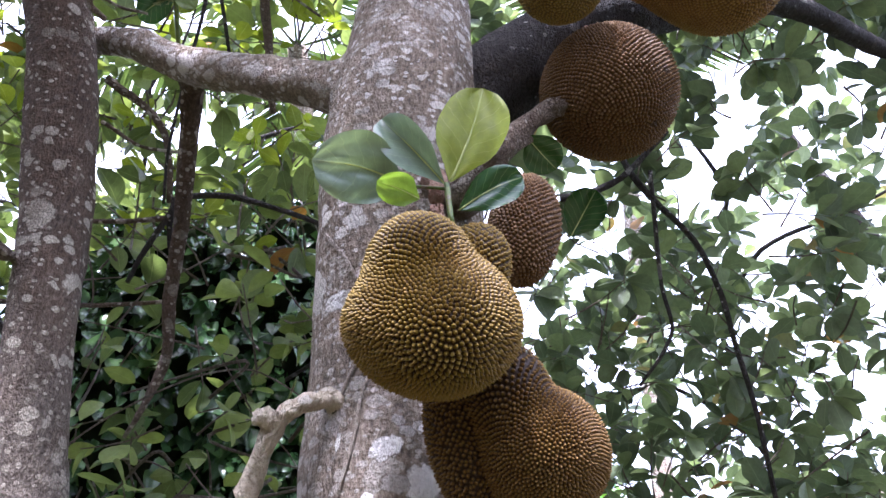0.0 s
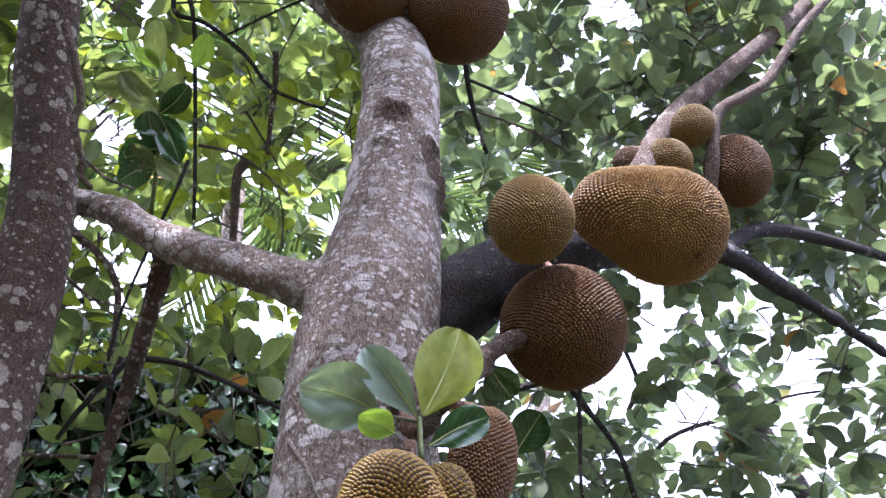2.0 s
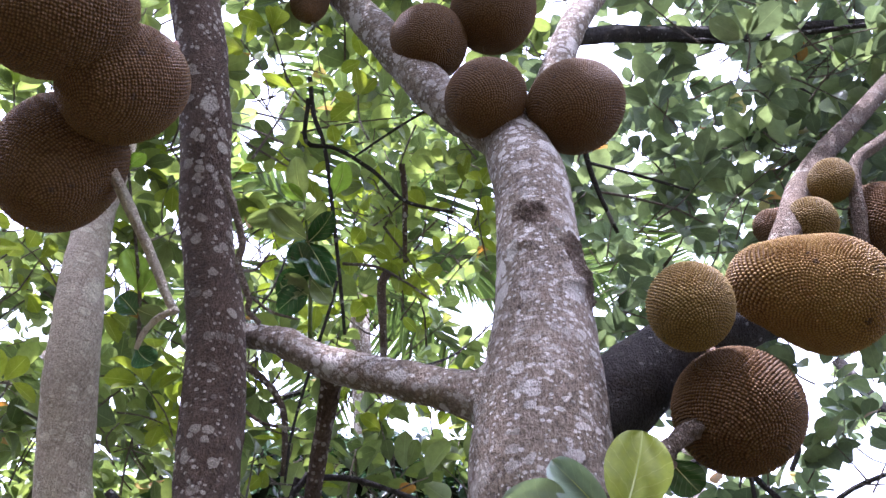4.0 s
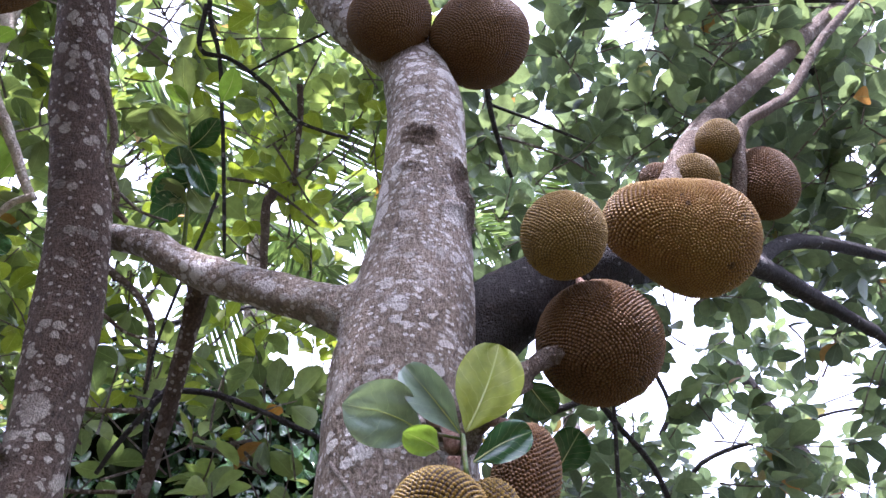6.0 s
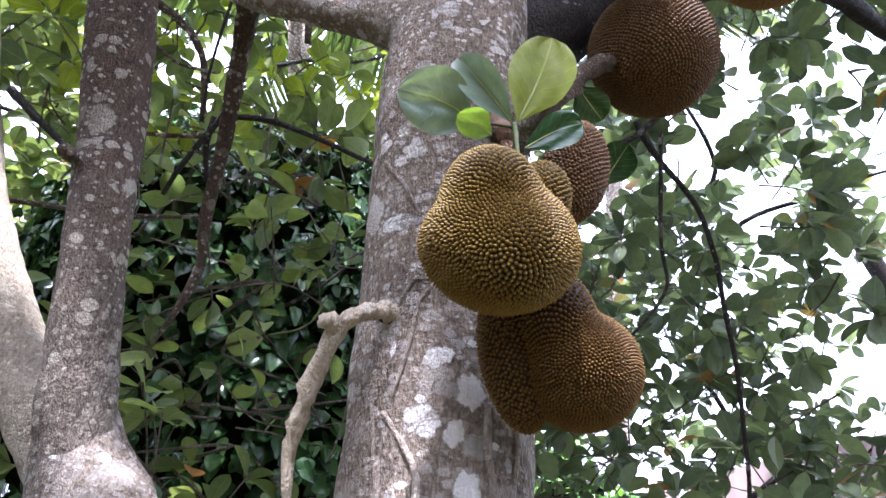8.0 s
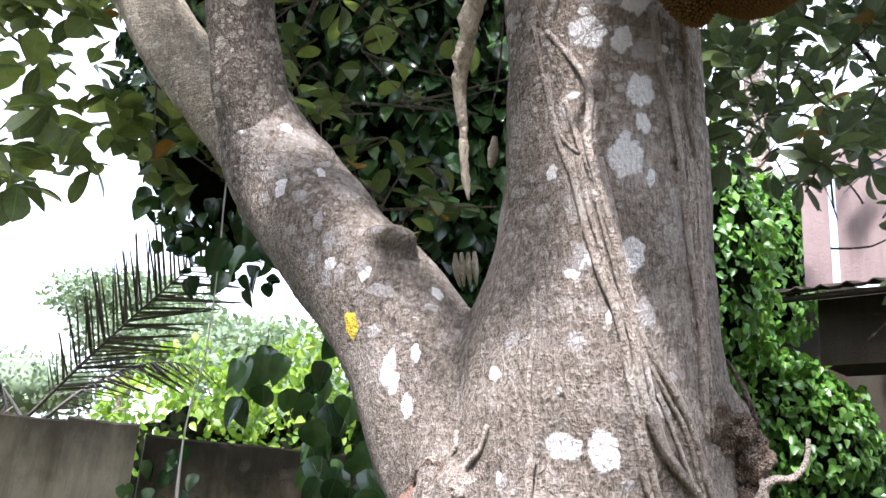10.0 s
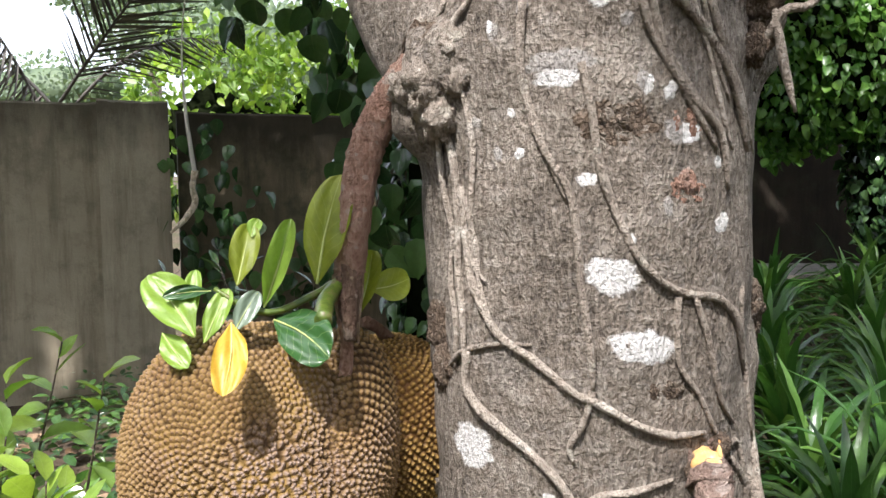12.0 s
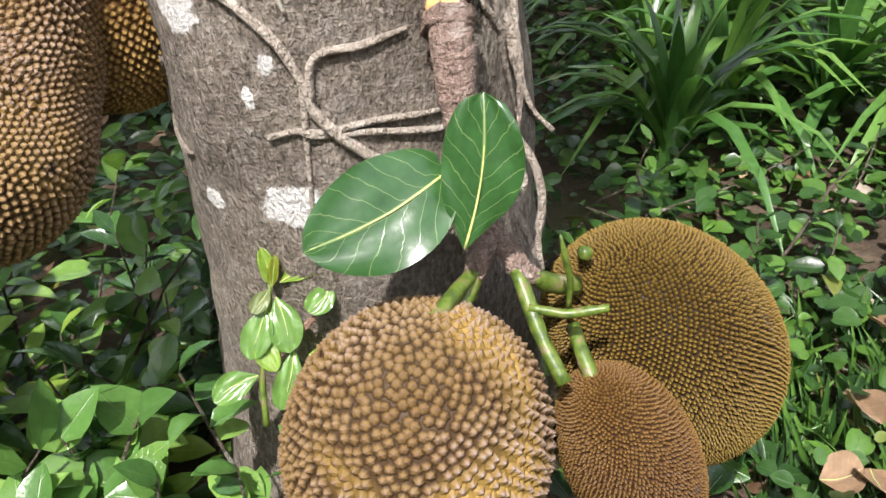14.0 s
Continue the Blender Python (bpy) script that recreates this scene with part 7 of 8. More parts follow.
for _k in range(13):      # splinters and bark tatters standing round the tear
    _a = _k * 0.483 + _g.uniform(-0.2, 0.2)
    _c, _s, _h = math.cos(_a), math.sin(_a), _g.uniform(0.012, 0.034)
    twig(T, [(0.367 + 0.019 * _c, 1.053 + 0.015 * _s, 0.812 + 0.008 * _s, 0.0050), (0.367 + 0.0185 * _c, 1.058 + 0.014 * _s, 0.815 + 0.008 * _s + 0.5 * _h, 0.0046), (0.367 + 0.021 * _c, 1.066 + 0.014 * _s, 0.815 + 0.008 * _s + _h, 0.0012)], CUT if _k % 3 == 1 else TORN_PALE if _k % 3 else PINKBARK, "splinter", seg=5)
twig(T, [(0.367, 1.051, 0.814, 0.0200), (0.367, 1.044, 0.811, 0.0285), (0.368, 1.040, 0.807, 0.0275), (0.368, 1.037, 0.803, 0.0215)], PINKBARK, "torn_rim", "ragged bark rim below the tear")
twig(T, [(0.370, 1.048, 0.813, 0.0265), (0.370, 1.040, 0.809, 0.0220), (0.369, 1.028, 0.794, 0.0245), (0.369, 1.018, 0.773, 0.0235), (0.369, 1.006, 0.746, 0.0205), (0.370, 0.999, 0.725, 0.0170), (0.373, 0.996, 0.701, 0.0150)], PINKBARK, "branch", "reddish ringed branch stump")
twig(T, [(0.378, 1.111, 0.686, 0.0150), (0.399, 1.059, 0.613, 0.0135), (0.406, 1.034, 0.581, 0.0165), (0.399, 1.014, 0.562, 0.0170), (0.389, 0.997, 0.543, 0.0145), (0.382, 0.988, 0.533, 0.0130)], PINKBARK, "branch", "grey ringed branch joint")
twig(T, [(0.383, 0.990, 0.537, 0.0115), (0.376, 0.978, 0.526, 0.0125), (0.368, 0.966, 0.515, 0.0125), (0.361, 0.953, 0.506, 0.0110)], STEM_GREEN, "stalk", "thick green fruit stalk")
twig(T, [(0.412, 1.029, 0.575, 0.0120), (0.429, 1.002, 0.551, 0.0140), (0.441, 0.990, 0.534, 0.0150), (0.457, 0.989, 0.525, 0.0110)], PINKBARK, "branch", "grey ringed branch joint")
twig(T, [(0.450, 0.987, 0.529, 0.0110), (0.477, 1.000, 0.508, 0.0125), (0.515, 1.023, 0.485, 0.0120)], STEM_GREEN, "stalk", "thick green fruit stalk")
twig(T, [(0.433, 0.987, 0.537, 0.0090), (0.443, 0.950, 0.506, 0.0095), (0.453, 0.921, 0.479, 0.0085), (0.469, 0.889, 0.447, 0.0090)], STEM_GREEN, "stalk", "spotted green fruit stalk")
twig(T, [(0.439, 0.948, 0.512, 0.0060), (0.478, 0.936, 0.508, 0.0055), (0.502, 0.930, 0.513, 0.0060), (0.525, 0.925, 0.518, 0.0045)], STEM_GREEN, "twig", "green side twig")
twig(T, [(0.482, 0.939, 0.514, 0.0030), (0.482, 0.936, 0.549, 0.0035), (0.474, 0.934, 0.583, 0.0040), (0.469, 0.939, 0.609, 0.0015)], STEM_GREEN, "bud", "")
leaf(T, LEAF_BIG, (0.355, 0.986, 0.669), (0.205, 0.911, 0.640), 0.122, "round", 0.16, 0.03, "large glossy green leaf with pale veins", (0.19, -0.50, 2.03), 0.03)
leaf(T, LEAF_BIG, (0.367, 0.941, 0.600), (0.393, 0.975, 0.758), 0.082, "obovate", 0.04, 0.06, "large glossy green leaf with pale veins", (0.24, 0.18, 1.2))
T = tagged(hold("seedling", None, (0.129, 1.085, 0.419)), "small leafy plant with a yellow-green bud before the trunk", "seedling")
twig(T, [(0.116, 1.032, 0.304, 0.0050), (0.117, 1.061, 0.365, 0.0040), (0.131, 1.085, 0.419, 0.0035), (0.138, 1.111, 0.473, 0.0030)], STEM_GREEN, "twig", "")
twig(T, [(0.210, 1.092, 0.447, 0.0050), (0.166, 1.078, 0.410, 0.0050), (0.134, 1.066, 0.379, 0.0045)], REDBARK, "twig", "")
leaf(T, LEAF_YOUNG, (0.139, 1.108, 0.468), (0.133, 1.112, 0.522), 0.020, "obovate", 0.10, 0.15)
leaf(T, LEAF_OLIVE, (0.140, 1.108, 0.467), (0.149, 1.107, 0.513), 0.015, "obovate", 0.10, 0.15)
leaf(T, LEAF_YOUNG, (0.151, 1.109, 0.473), (0.221, 1.100, 0.513), 0.030, "obovate", 0.10, 0.15)
leaf(T, WEED, (0.144, 1.102, 0.456), (0.156, 1.053, 0.403), 0.045, "obovate", 0.10, 0.15)
leaf(T, WEED, (0.132, 1.098, 0.446), (0.104, 1.055, 0.397), 0.041, "obovate", 0.10, 0.15)
leaf(T, LEAF_YOUNG, (0.122, 1.086, 0.418), (0.136, 1.045, 0.382), 0.029, "obovate", 0.10, 0.15)
leaf(T, WEED, (0.161, 1.071, 0.394), (0.137, 1.023, 0.336), 0.038, "obovate", 0.10, 0.15)
leaf(T, WEED, (0.112, 1.061, 0.365), (0.054, 1.037, 0.350), 0.036, "obovate", 0.10, 0.15)
leaf(T, LEAF_YOUNG, (0.179, 1.066, 0.387), (0.221, 1.043, 0.393), 0.035, "obovate", 0.10, 0.15)
leaf(T, WEED, (0.218, 1.102, 0.470), (0.184, 1.073, 0.449), 0.035, "obovate", 0.10, 0.15)
leaf(T, LEAF, (0.137, 1.107, 0.466), (0.114, 1.080, 0.451), 0.023, "obovate", 0.10, 0.15)


# ---- lichen patches on the trunk ----
def patch(angle, z, wide, tall, mat, seed, host=None, around=None):
    g = np.random.default_rng(seed)
    rows, seg = 6, 40
    ang = np.linspace(0, 2 * math.pi, seg, endpoint=False)
    rim = 1.3 + 0.16 * np.sin(2 * ang + g.uniform(0, 6)) + 0.1 * np.sin(5 * ang + g.uniform(0, 6)) + 0.06 * np.sin(9 * ang + g.uniform(0, 6))
    v = []
    r0 = float(np.interp(z, TRUNK_LINE[:, 2], TRUNK_LINE[:, 3]))
    for k in range(rows + 1):
        q = k / rows
        for i in range(seg):
            da = math.degrees(wide / r0) * q * rim[i] * math.cos(ang[i])
            v.append(on_trunk(angle + da, z + tall * q * rim[i] * math.sin(ang[i]), 0.0011 * (1 - q ** 4) - 0.0003))
    f = [(k * seg + i, k * seg + (i + 1) % seg, (k + 1) * seg + (i + 1) % seg, (k + 1) * seg + i) for k in range(rows) for i in range(seg)]
    part("lichen_patch", mesh_of("lichen_patch", v, f, mat, True, None, np.repeat(1 - np.arange(rows + 1) / rows, seg)), tree, "chalky white lichen patch" if mat is LICHEN else "")


patch(-1, 1.058, 0.0337, 0.0190, LICHEN, 300)
patch(8, 0.973, 0.0374, 0.0200, LICHEN, 301)
patch(-50, 0.824, 0.0345, 0.0250, LICHEN, 302)
patch(-20, 0.590, 0.0392, 0.0310, LICHEN, 303)
patch(-17, 1.391, 0.0222, 0.0130, LICHEN, 304)
patch(-4, 1.389, 0.0213, 0.0210, LICHEN, 305)
patch(-15, 1.305, 0.0381, 0.0140, LICHEN_FAINT, 306)
patch(9, 1.283, 0.0093, 0.0100, LICHEN_FAINT, 307)
patch(3, 1.637, 0.0163, 0.0190, LICHEN, 308)
patch(-19, 1.634, 0.0118, 0.0210, LICHEN_FAINT, 309)
patch(11, 1.563, 0.0125, 0.0190, LICHEN_FAINT, 310)
patch(-43, 1.525, 0.0088, 0.0140, LICHEN_FAINT, 311)
patch(-16, 1.522, 0.0112, 0.0110, LICHEN_FAINT, 312)
patch(19, 1.226, 0.0150, 0.0120, LICHEN_FAINT, 313)
patch(10, 1.280, 0.0074, 0.0100, LICHEN, 314)
patch(23, 1.225, 0.0158, 0.0100, LICHEN, 315)
patch(36, 1.119, 0.0123, 0.0110, LICHEN, 316)
patch(-16, 1.289, 0.0277, 0.0110, LICHEN, 317)
patch(-28, 1.202, 0.0067, 0.0060, LICHEN, 318)
patch(-8, 1.171, 0.0107, 0.0080, LICHEN, 319)
patch(-22, 0.772, 0.0101, 0.0100, LICHEN, 320)
patch(-29, 0.730, 0.0071, 0.0120, LICHEN, 321)
patch(-50, 0.576, 0.0150, 0.0160, LICHEN, 322)
patch(-2, 1.768, 0.0199, 0.0280, LICHEN, 323)
patch(6, 1.865, 0.0157, 0.0240, LICHEN, 324)
patch(7, 1.818, 0.0093, 0.0140, LICHEN, 325)
patch(-3, 1.935, 0.0128, 0.0190, LICHEN, 326)
patch(-21, 1.948, 0.0257, 0.0190, LICHEN, 327)
patch(-16, 2.040, 0.0155, 0.0140, LICHEN, 328)
patch(5, 1.999, 0.0180, 0.0260, LICHEN, 329)
patch(-10, 2.045, 0.0118, 0.0120, LICHEN, 330)
patch(-45, 2.265, 0.0279, 0.0140, LICHEN, 331)
patch(-18, 1.633, 0.0110, 0.0180, LICHEN, 332)
patch(3, 1.638, 0.0149, 0.0190, LICHEN, 333)
patch(-43, 2.265, 0.0337, 0.0120, LICHEN_FAINT, 334)
patch(-8, 1.996, 0.0179, 0.0120, LICHEN_FAINT, 335)
patch(-21, 1.948, 0.0238, 0.0160, LICHEN_FAINT, 336)
patch(12, 1.923, 0.0242, 0.0160, LICHEN_FAINT, 337)


def spot(place, wide, tall, mat, seed, label):
    """A crust of lichen grown on the bark near a place."""
    g = np.random.default_rng(seed)
    hit, c, n, _ = trunk_ob.closest_point_on_mesh(Vector(place))
    x = n.cross(Vector((0, 0, 1))).normalized()
    y = n.cross(x)
    rows, seg = 5, 26
    lobes = g.uniform(0, 6, 2)
    v = []
    for k in range(rows + 1):
        for i in range(seg):
            a = 2 * math.pi * i / seg
            r = k / rows * (1.25 + 0.18 * math.sin(2 * a + lobes[0]) + 0.12 * math.sin(5 * a + lobes[1]))
            _, p, m, _ = trunk_ob.closest_point_on_mesh(c + x * (r * wide * math.cos(a)) + y * (r * tall * math.sin(a)))
            v.append(p + m * (0.0012 * (1 - (k / rows) ** 4) - 0.0003))
    f = [(k * seg + i, k * seg + (i + 1) % seg, (k + 1) * seg + (i + 1) % seg, (k + 1) * seg + i) for k in range(rows) for i in range(seg)]
    part("lichen_patch", mesh_of("lichen_patch", [tuple(q) for q in v], f, mat, True, None, np.repeat(1 - np.arange(rows + 1) / rows, seg)), tree, label)


spot((-0.150, 1.188, 1.552), 0.0136, 0.0187, LICHEN_YELLOW, 390, "bright yellow lichen spot")
spot((-0.052, 1.198, 1.496), 0.0119, 0.0254, LICHEN, 391, "chalky lichen patch")
spot((-0.037, 1.202, 1.474), 0.0085, 0.0203, LICHEN, 392, "chalky lichen patch")
spot((-0.084, 1.177, 1.621), 0.0203, 0.0119, LICHEN_FAINT, 393, "chalky lichen patch")
spot((-0.123, 1.170, 1.664), 0.0119, 0.0102, LICHEN_FAINT, 394, "chalky lichen patch")
spot((-0.092, 1.189, 1.551), 0.0102, 0.0119, LICHEN_FAINT, 395, "chalky lichen patch")
spot((-0.004, 1.208, 1.442), 0.0085, 0.0187, LICHEN, 396, "chalky lichen patch")
spot((-0.209, 1.160, 1.717), 0.0119, 0.0187, LICHEN_FAINT, 397, "chalky lichen patch")
spot((-0.172, 1.171, 1.653), 0.0102, 0.0136, LICHEN_FAINT, 398, "chalky lichen patch")
spot((-0.016, 1.195, 1.515), 0.0076, 0.0119, LICHEN, 399, "chalky lichen patch")
spot((-0.143, 1.160, 1.720), 0.0136, 0.0085, LICHEN_FAINT, 400, "chalky lichen patch")
spot((-0.244, 1.152, 1.764), 0.0102, 0.0153, LICHEN_FAINT, 401, "chalky lichen patch")


_g = np.random.default_rng(410)      # small crusts on the fork and the trunk above it
_line = spline(LIMB, 8)
for _i in range(22):
    _c = _line[_g.integers(6, len(_line) - 6)]
    _a = _g.uniform(-0.9, 0.9)
    spot((_c[0] + _c[3] * math.sin(_a), _c[1] - _c[3] * math.cos(_a), _c[2] + _g.uniform(-0.05, 0.05)), _g.uniform(0.005, 0.013), _g.uniform(0.006, 0.016), LICHEN if _i % 3 else LICHEN_FAINT, 411 + _i, "chalky lichen patch")
for _i in range(34):
    _z, _a = _g.uniform(1.1, 2.15), radians(_g.uniform(-50, 42))
    _c = [float(np.interp(_z, TRUNK_LINE[:, 2], TRUNK_LINE[:, k])) for k in (0, 1, 3)]
    spot((_c[0] + _c[2] * math.sin(_a), _c[1] - _c[2] * math.cos(_a), _z), _g.uniform(0.004, 0.011), _g.uniform(0.005, 0.012), LICHEN if _i % 2 else LICHEN_FAINT, 440 + _i, "chalky lichen patch")


def burl(angle, z, wide, tall, high, mat, seed):
    """A rough broken patch of bark standing out from the trunk."""
    g = np.random.default_rng(seed)
    rows, seg = 9, 34
    ang = np.linspace(0, 2 * math.pi, seg, endpoint=False)
    rim = 1 + 0.18 * np.sin(2 * ang + g.uniform(0, 6)) + 0.12 * np.sin(5 * ang + g.uniform(0, 6)) + 0.06 * g.standard_normal(seg)
    r0 = float(np.interp(z, TRUNK_LINE[:, 2], TRUNK_LINE[:, 3]))
    v = []
    for k in range(rows + 1):
        q = k / rows
        for i in range(seg):
            da = math.degrees(wide / r0) * q * rim[i] * math.cos(ang[i])
            zz = z + tall * q * rim[i] * math.sin(ang[i])
            rough = 0.5 + 0.8 * noise.noise((da * 0.3, zz * 70, seed)) + 0.16 * g.standard_normal() * (0 < k < rows)
            v.append(on_trunk(angle + da, zz, 0.6 * high * (1 - q ** 3) * max(rough, -0.2) - 0.0015))
    f = [(k * seg + i, k * seg + (i + 1) % seg, (k + 1) * seg + (i + 1) % seg, (k + 1) * seg + i) for k in range(rows) for i in range(seg)]
    part("burl", mesh_of("burl", v, f, mat, True), tree, "rough broken brown bark")


burl(52, 1.437, 0.0487, 0.0360, 0.0300, BARK_RUST, 350)
burl(63, 1.410, 0.0471, 0.0240, 0.0250, BARK_RUST, 351)
burl(1, 1.237, 0.0532, 0.0370, 0.0090, BARK_RUST, 352)
burl(22, 1.161, 0.0307, 0.0190, 0.0100, REDBARK, 353)
burl(2, 1.473, 0.0156, 0.0210, 0.0120, BARK_RUST, 354)
burl(-71, 1.333, 0.0440, 0.0320, 0.0200, BARK_RUST, 355)
burl(23, 1.238, 0.0244, 0.0250, 0.0080, REDBARK, 356)
burl(15, 0.917, 0.0238, 0.0150, 0.0120, BARK_RUST, 357)
burl(25, 1.771, 0.0117, 0.0100, 0.0120, BARK_RUST, 358)
burl(-20, 3.133, 0.0452, 0.0520, 0.0300, BARK_RUST, 359)
burl(34, 3.046, 0.0379, 0.0430, 0.0300, BARK_RUST, 360)
burl(55, 2.973, 0.0453, 0.0670, 0.0280, BARK_RUST, 361)
burl(14, 3.081, 0.0329, 0.0330, 0.0120, BARK, 362)
burl(-14, 2.634, 0.0347, 0.0290, 0.0100, BARK, 363)


def lump(owner, name, label, mat, balls, seed):
    """A knobbly growth: rough balls of x, y, z, radius, height run into one."""
    shapes = []
    for k, (x, y, z, r, tall) in enumerate(balls):
        bm = bmesh.new()
        bmesh.ops.create_icosphere(bm, subdivisions=4, radius=1.0)
        v = np.array([q.co[:] for q in bm.verts])
        f = [tuple(q.index for q in p.verts) for p in bm.faces]
        bm.free()
        rough = np.array([1 + 0.3 * noise.noise((a * 1.7 + seed, b * 1.7, c * 1.7 + k)) + 0.2 * noise.noise((a * 5 + k, b * 5, c * 5 + seed)) + 0.1 * noise.noise((a * 13, b * 13 + seed, c * 13)) for a, b, c in v.tolist()])
        shapes.append((v * rough[:, None] * np.array([r, r, r * tall]) + np.array([x, y, z]), f))
    return part(name, mesh_of(name, *joined(*shapes), mat), owner, label)


lump(tree, "burl", "rough pale brown knot where the fruiting branch grows", ROOT, [(0.052, 1.108, 1.338, 0.026, 1.0), (0.025, 1.128, 1.292, 0.036, 1.15), (0.04, 1.122, 1.252, 0.026, 1.2), (0.002, 1.15, 1.288, 0.028, 0.9), (0.06, 1.105, 1.3, 0.022, 1.3)], 3)
lump(tree, "burl", "rough brown knot beside the creeper roots", BARK_RUST, [(0.418, 1.105, 1.435, 0.024, 1.0), (0.442, 1.13, 1.405, 0.032, 1.1), (0.446, 1.145, 1.36, 0.026, 1.2), (0.43, 1.12, 1.335, 0.018, 1.5)], 5)
lump(tree, "burl", "rough brown knot at the trunk's edge", BARK_RUST, [(0.452, 1.215, 1.0, 0.032, 1.3), (0.46, 1.22, 0.965, 0.024, 1.2)], 11)
lump(tree, "burl", "crusty pale knot at the trunk's edge", BARK_RUST, [(0.055, 1.2, 0.97, 0.03, 1.5), (0.06, 1.185, 0.915, 0.028, 1.6)], 7)
lump(T_STUMP, "torn_bark", "ragged brown bark round the tear", BARK_RUST, [(0.35, 1.078, 0.842, 0.013, 1.3), (0.389, 1.078, 0.838, 0.014, 1.3), (0.37, 1.094, 0.856, 0.017, 0.9), (0.349, 1.056, 0.815, 0.009, 1.4), (0.388, 1.056, 0.812, 0.01, 1.4)], 9)
root(0.0052, ROOT_PALE, [(-45, 1.415), (-47, 1.385), (-53, 1.35), (-54, 1.31), (-47, 1.268), (-45, 1.21), (-46, 1.15), (-48, 1.09), (-47, 1.03)], 241)
root(0.0055, ROOT_PALE, [(-62, 1.23), (-60, 1.16), (-58, 1.1), (-60, 1.04), (-57, 0.98), (-58, 0.92)], 242)
root(0.0045, ROOT_PALE, [(-50, 1.15), (-46, 1.09), (-44, 1.04), (-40, 1.0), (-36, 0.965)], 243)


# ---- small things ----
tagged(limb("hanging_string", [(-0.461, 1.640, 2.021, 0.0016), (-0.462, 1.679, 1.866, 0.0018), (-0.461, 1.703, 1.752, 0.0018), (-0.467, 1.735, 1.576, 0.0018), (-0.484, 1.752, 1.482, 0.0018), (-0.493, 1.767, 1.398, 0.0020), (-0.492, 1.778, 1.303, 0.0035), (-0.487, 1.787, 1.232, 0.0045), (-0.482, 1.794, 1.178, 0.0050)], STRING, None, seg=7, steps=4, rough=0.08), "grey string hanging from the limb", "string")
tagged(limb("stick", [(-0.481, 1.793, 1.184, 0.0070), (-0.489, 1.797, 1.148, 0.0060), (-0.485, 1.801, 1.118, 0.0070), (-0.507, 1.795, 1.082, 0.0060), (-0.534, 1.788, 1.055, 0.0030)], DEADWOOD, None, seg=7, steps=4, rough=0.08), "crooked dry stick tied to a string", "stick")
tagged(limb("dry_pod", [(0.077, 1.194, 1.876, 0.0040), (0.076, 1.207, 1.852, 0.0090), (0.075, 1.217, 1.831, 0.0030)], DEADWOOD, None, seg=7, steps=4, rough=0.08), "dry brown pod on the trunk", "pod")
tagged(limb("dry_pod", [(0.043, 1.850, 1.874, 0.0040), (0.047, 1.866, 1.842, 0.0085), (0.060, 1.885, 1.803, 0.0020)], DEADWOOD, None, seg=7, steps=4, rough=0.08), "dry straw-coloured pod hanging in the shade", "pod")
tagged(limb("dry_pod", [(0.057, 1.848, 1.876, 0.0040), (0.061, 1.864, 1.844, 0.0085), (0.070, 1.884, 1.804, 0.0020)], DEADWOOD, None, seg=7, steps=4, rough=0.08), "dry straw-coloured pod hanging in the shade", "pod")
tagged(limb("dry_pod", [(0.072, 1.846, 1.878, 0.0040), (0.076, 1.862, 1.846, 0.0085), (0.085, 1.882, 1.806, 0.0020)], DEADWOOD, None, seg=7, steps=4, rough=0.08), "dry straw-coloured pod hanging in the shade", "pod")
tagged(limb("dry_pod", [(0.087, 1.844, 1.880, 0.0040), (0.091, 1.860, 1.848, 0.0085), (0.100, 1.880, 1.808, 0.0020)], DEADWOOD, None, seg=7, steps=4, rough=0.08), "dry straw-coloured pod hanging in the shade", "pod")
tagged(limb("root_stub", [(0.428, 1.126, 1.329, 0.0060), (0.446, 1.114, 1.348, 0.0060), (0.459, 1.101, 1.374, 0.0060), (0.489, 1.100, 1.380, 0.0050), (0.506, 1.098, 1.402, 0.0040), (0.509, 1.094, 1.432, 0.0030)], ROOT, None, seg=7, steps=4, rough=0.08), "bent stub of a creeper root", "root")
tagged(limb("root_stub", [(0.450, 1.119, 1.394, 0.0030), (0.452, 1.103, 1.355, 0.0050), (0.466, 1.110, 1.304, 0.0060), (0.483, 1.116, 1.253, 0.0020)], ROOT, None, seg=7, steps=4, rough=0.08), "loose dangling creeper root", "root")
tagged(limb("root_stub", [(0.421, 1.179, 1.555, 0.0030), (0.442, 1.164, 1.520, 0.0040), (0.462, 1.160, 1.471, 0.0040), (0.469, 1.162, 1.452, 0.0030)], TWIG, None, seg=7, steps=4, rough=0.08), "thin loose creeper stem", "root")
tagged(limb("root_stub", [(0.434, 1.158, 0.838, 0.0060), (0.442, 1.143, 0.806, 0.0060), (0.448, 1.126, 0.772, 0.0060), (0.454, 1.109, 0.737, 0.0060), (0.467, 1.088, 0.696, 0.0030), (0.491, 1.073, 0.670, 0.0030)], ROOT, None, seg=7, steps=4, rough=0.08), "loose dangling creeper root beside the trunk", "root")
tagged(limb("root_stub", [(0.438, 1.080, 0.675, 0.0055), (0.443, 1.062, 0.637, 0.0055), (0.432, 1.045, 0.600, 0.0055), (0.449, 1.030, 0.572, 0.0055), (0.460, 1.012, 0.537, 0.0027)], ROOT, None, seg=7, steps=4, rough=0.08), "loose dangling creeper root beside the trunk", "root")
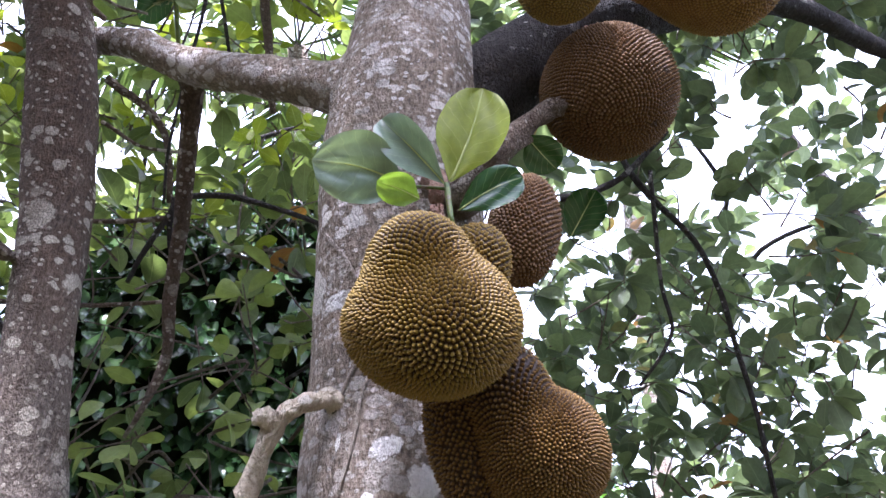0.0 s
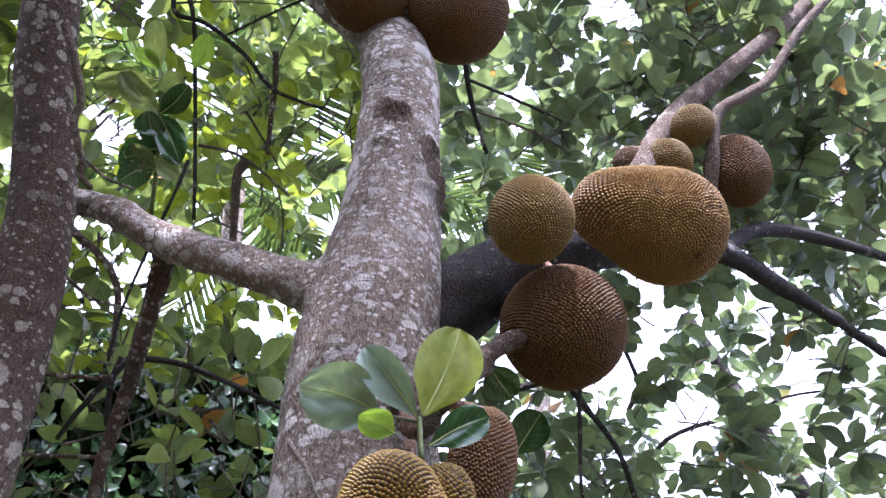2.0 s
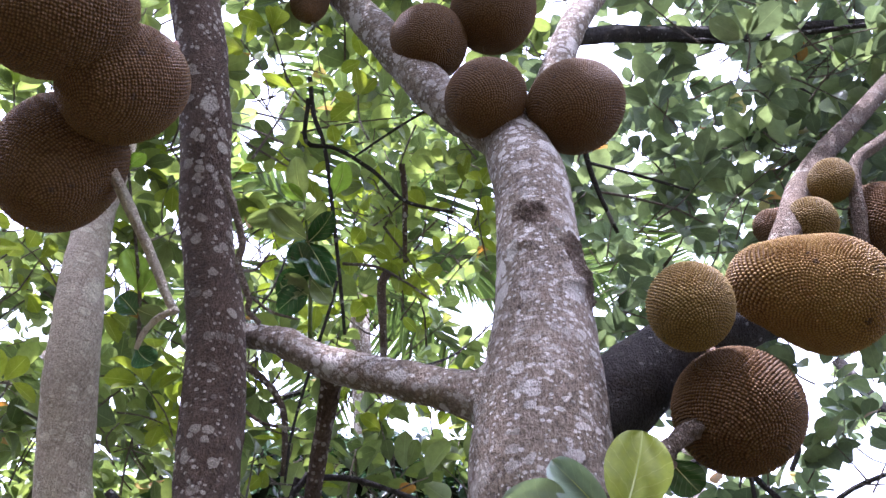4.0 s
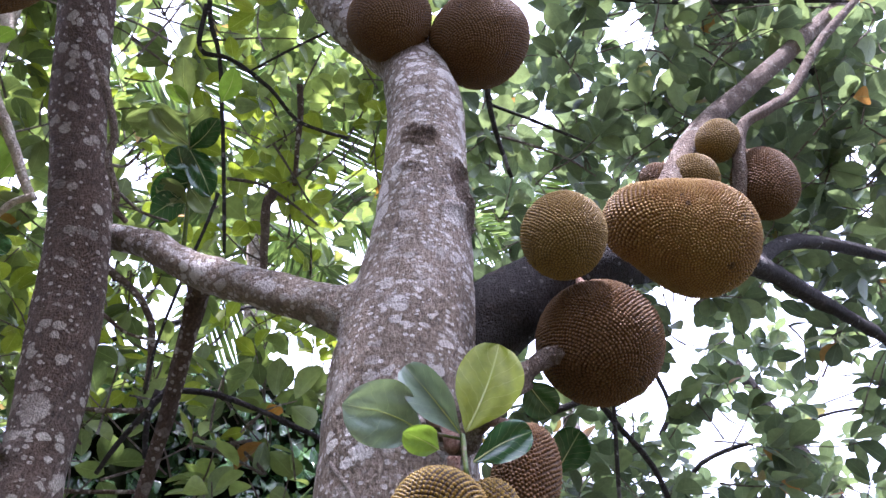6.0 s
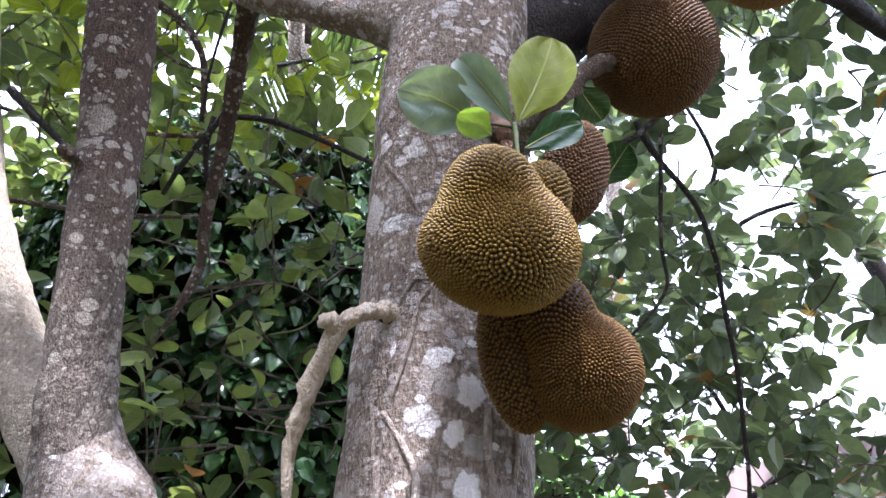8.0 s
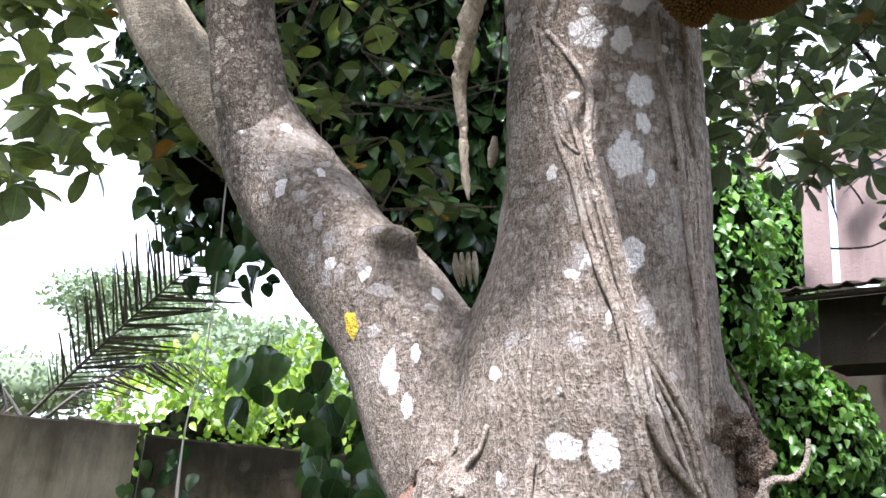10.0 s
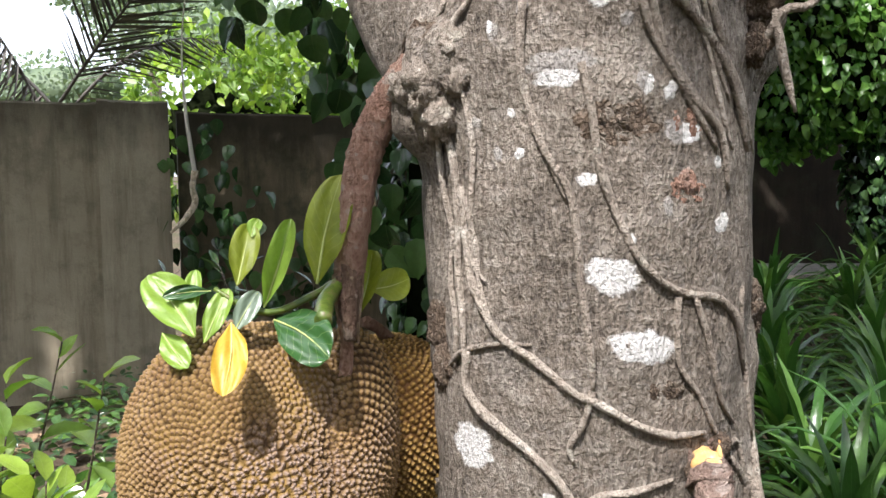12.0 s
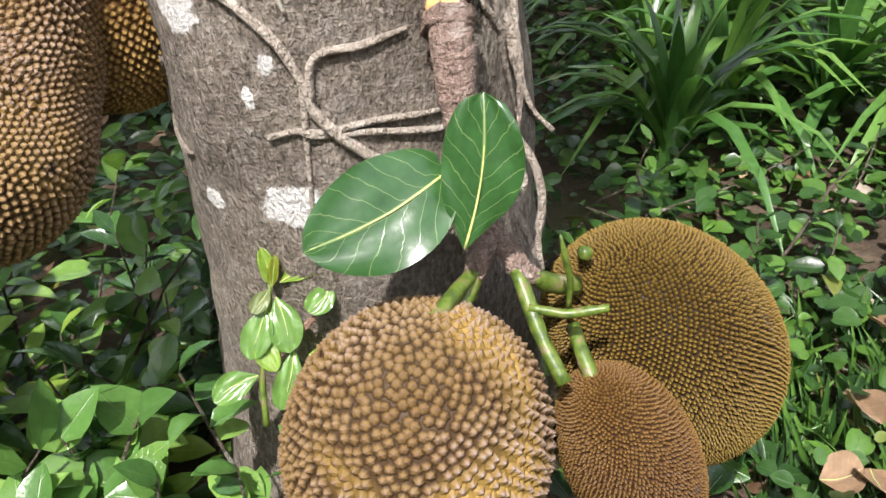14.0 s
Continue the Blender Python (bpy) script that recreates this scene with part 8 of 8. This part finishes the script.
tagged(limb("root_stub", [(0.451, 1.073, 0.662, 0.0050), (0.466, 1.060, 0.637, 0.0050), (0.473, 1.041, 0.599, 0.0050), (0.464, 1.021, 0.555, 0.0050), (0.468, 1.005, 0.524, 0.0025)], ROOT, None, seg=7, steps=4, rough=0.08), "loose dangling creeper root beside the trunk", "root")
tagged(limb("root_stub", [(0.444, 1.065, 0.644, 0.0045), (0.454, 1.052, 0.618, 0.0045), (0.438, 1.039, 0.588, 0.0045), (0.443, 1.019, 0.547, 0.0045)], ROOT, None, seg=7, steps=4, rough=0.08), "loose dangling creeper root beside the trunk", "root")
tagged(limb("root_stub", [(0.448, 1.175, 0.875, 0.0050), (0.454, 1.153, 0.831, 0.0050), (0.455, 1.126, 0.775, 0.0050), (0.457, 1.102, 0.725, 0.0050), (0.451, 1.079, 0.675, 0.0025)], ROOT, None, seg=7, steps=4, rough=0.08), "loose dangling creeper root beside the trunk", "root")
dry = tagged(hold("fallen_leaf", None, (1.115, 1.276, 0.030)), "large curled dry brown leaf on the weeds", "leaf", "large dry leaves")
leaf(dry, LEAF_DRY, (1.115, 1.276, 0.030), (1.089, 1.139, 0.050), 0.075, "obovate", -0.15, 0.4, "", (1.115, 1.076, 2.0))
dry = tagged(hold("fallen_leaf", None, (0.955, 1.077, 0.030)), "large curled dry brown leaf on the weeds", "leaf", "large dry leaves")
leaf(dry, LEAF_DRY, (0.955, 1.077, 0.030), (1.020, 1.066, 0.050), 0.080, "obovate", -0.15, 0.4, "", (0.955, 0.877, 2.0))
dry = tagged(hold("fallen_leaf", None, (1.047, 1.088, 0.030)), "large curled dry brown leaf on the weeds", "leaf", "large dry leaves")
leaf(dry, LEAF_DRY, (1.047, 1.088, 0.030), (1.021, 0.990, 0.050), 0.080, "obovate", -0.15, 0.4, "", (1.047, 0.888, 2.0))
dry = tagged(hold("fallen_leaf", None, (1.288, 1.482, 0.030)), "large curled dry brown leaf on the weeds", "leaf", "large dry leaves")
leaf(dry, LEAF_DRY, (1.288, 1.482, 0.030), (1.268, 1.380, 0.050), 0.060, "obovate", -0.15, 0.4, "", (1.288, 1.282, 2.0))
dry = tagged(hold("fallen_leaf", None, (0.937, 1.288, 0.030)), "large curled dry brown leaf on the weeds", "leaf", "large dry leaves")
leaf(dry, LEAF_DRY, (0.937, 1.288, 0.030), (0.935, 1.362, 0.050), 0.060, "obovate", -0.15, 0.4, "", (0.937, 1.088, 2.0))
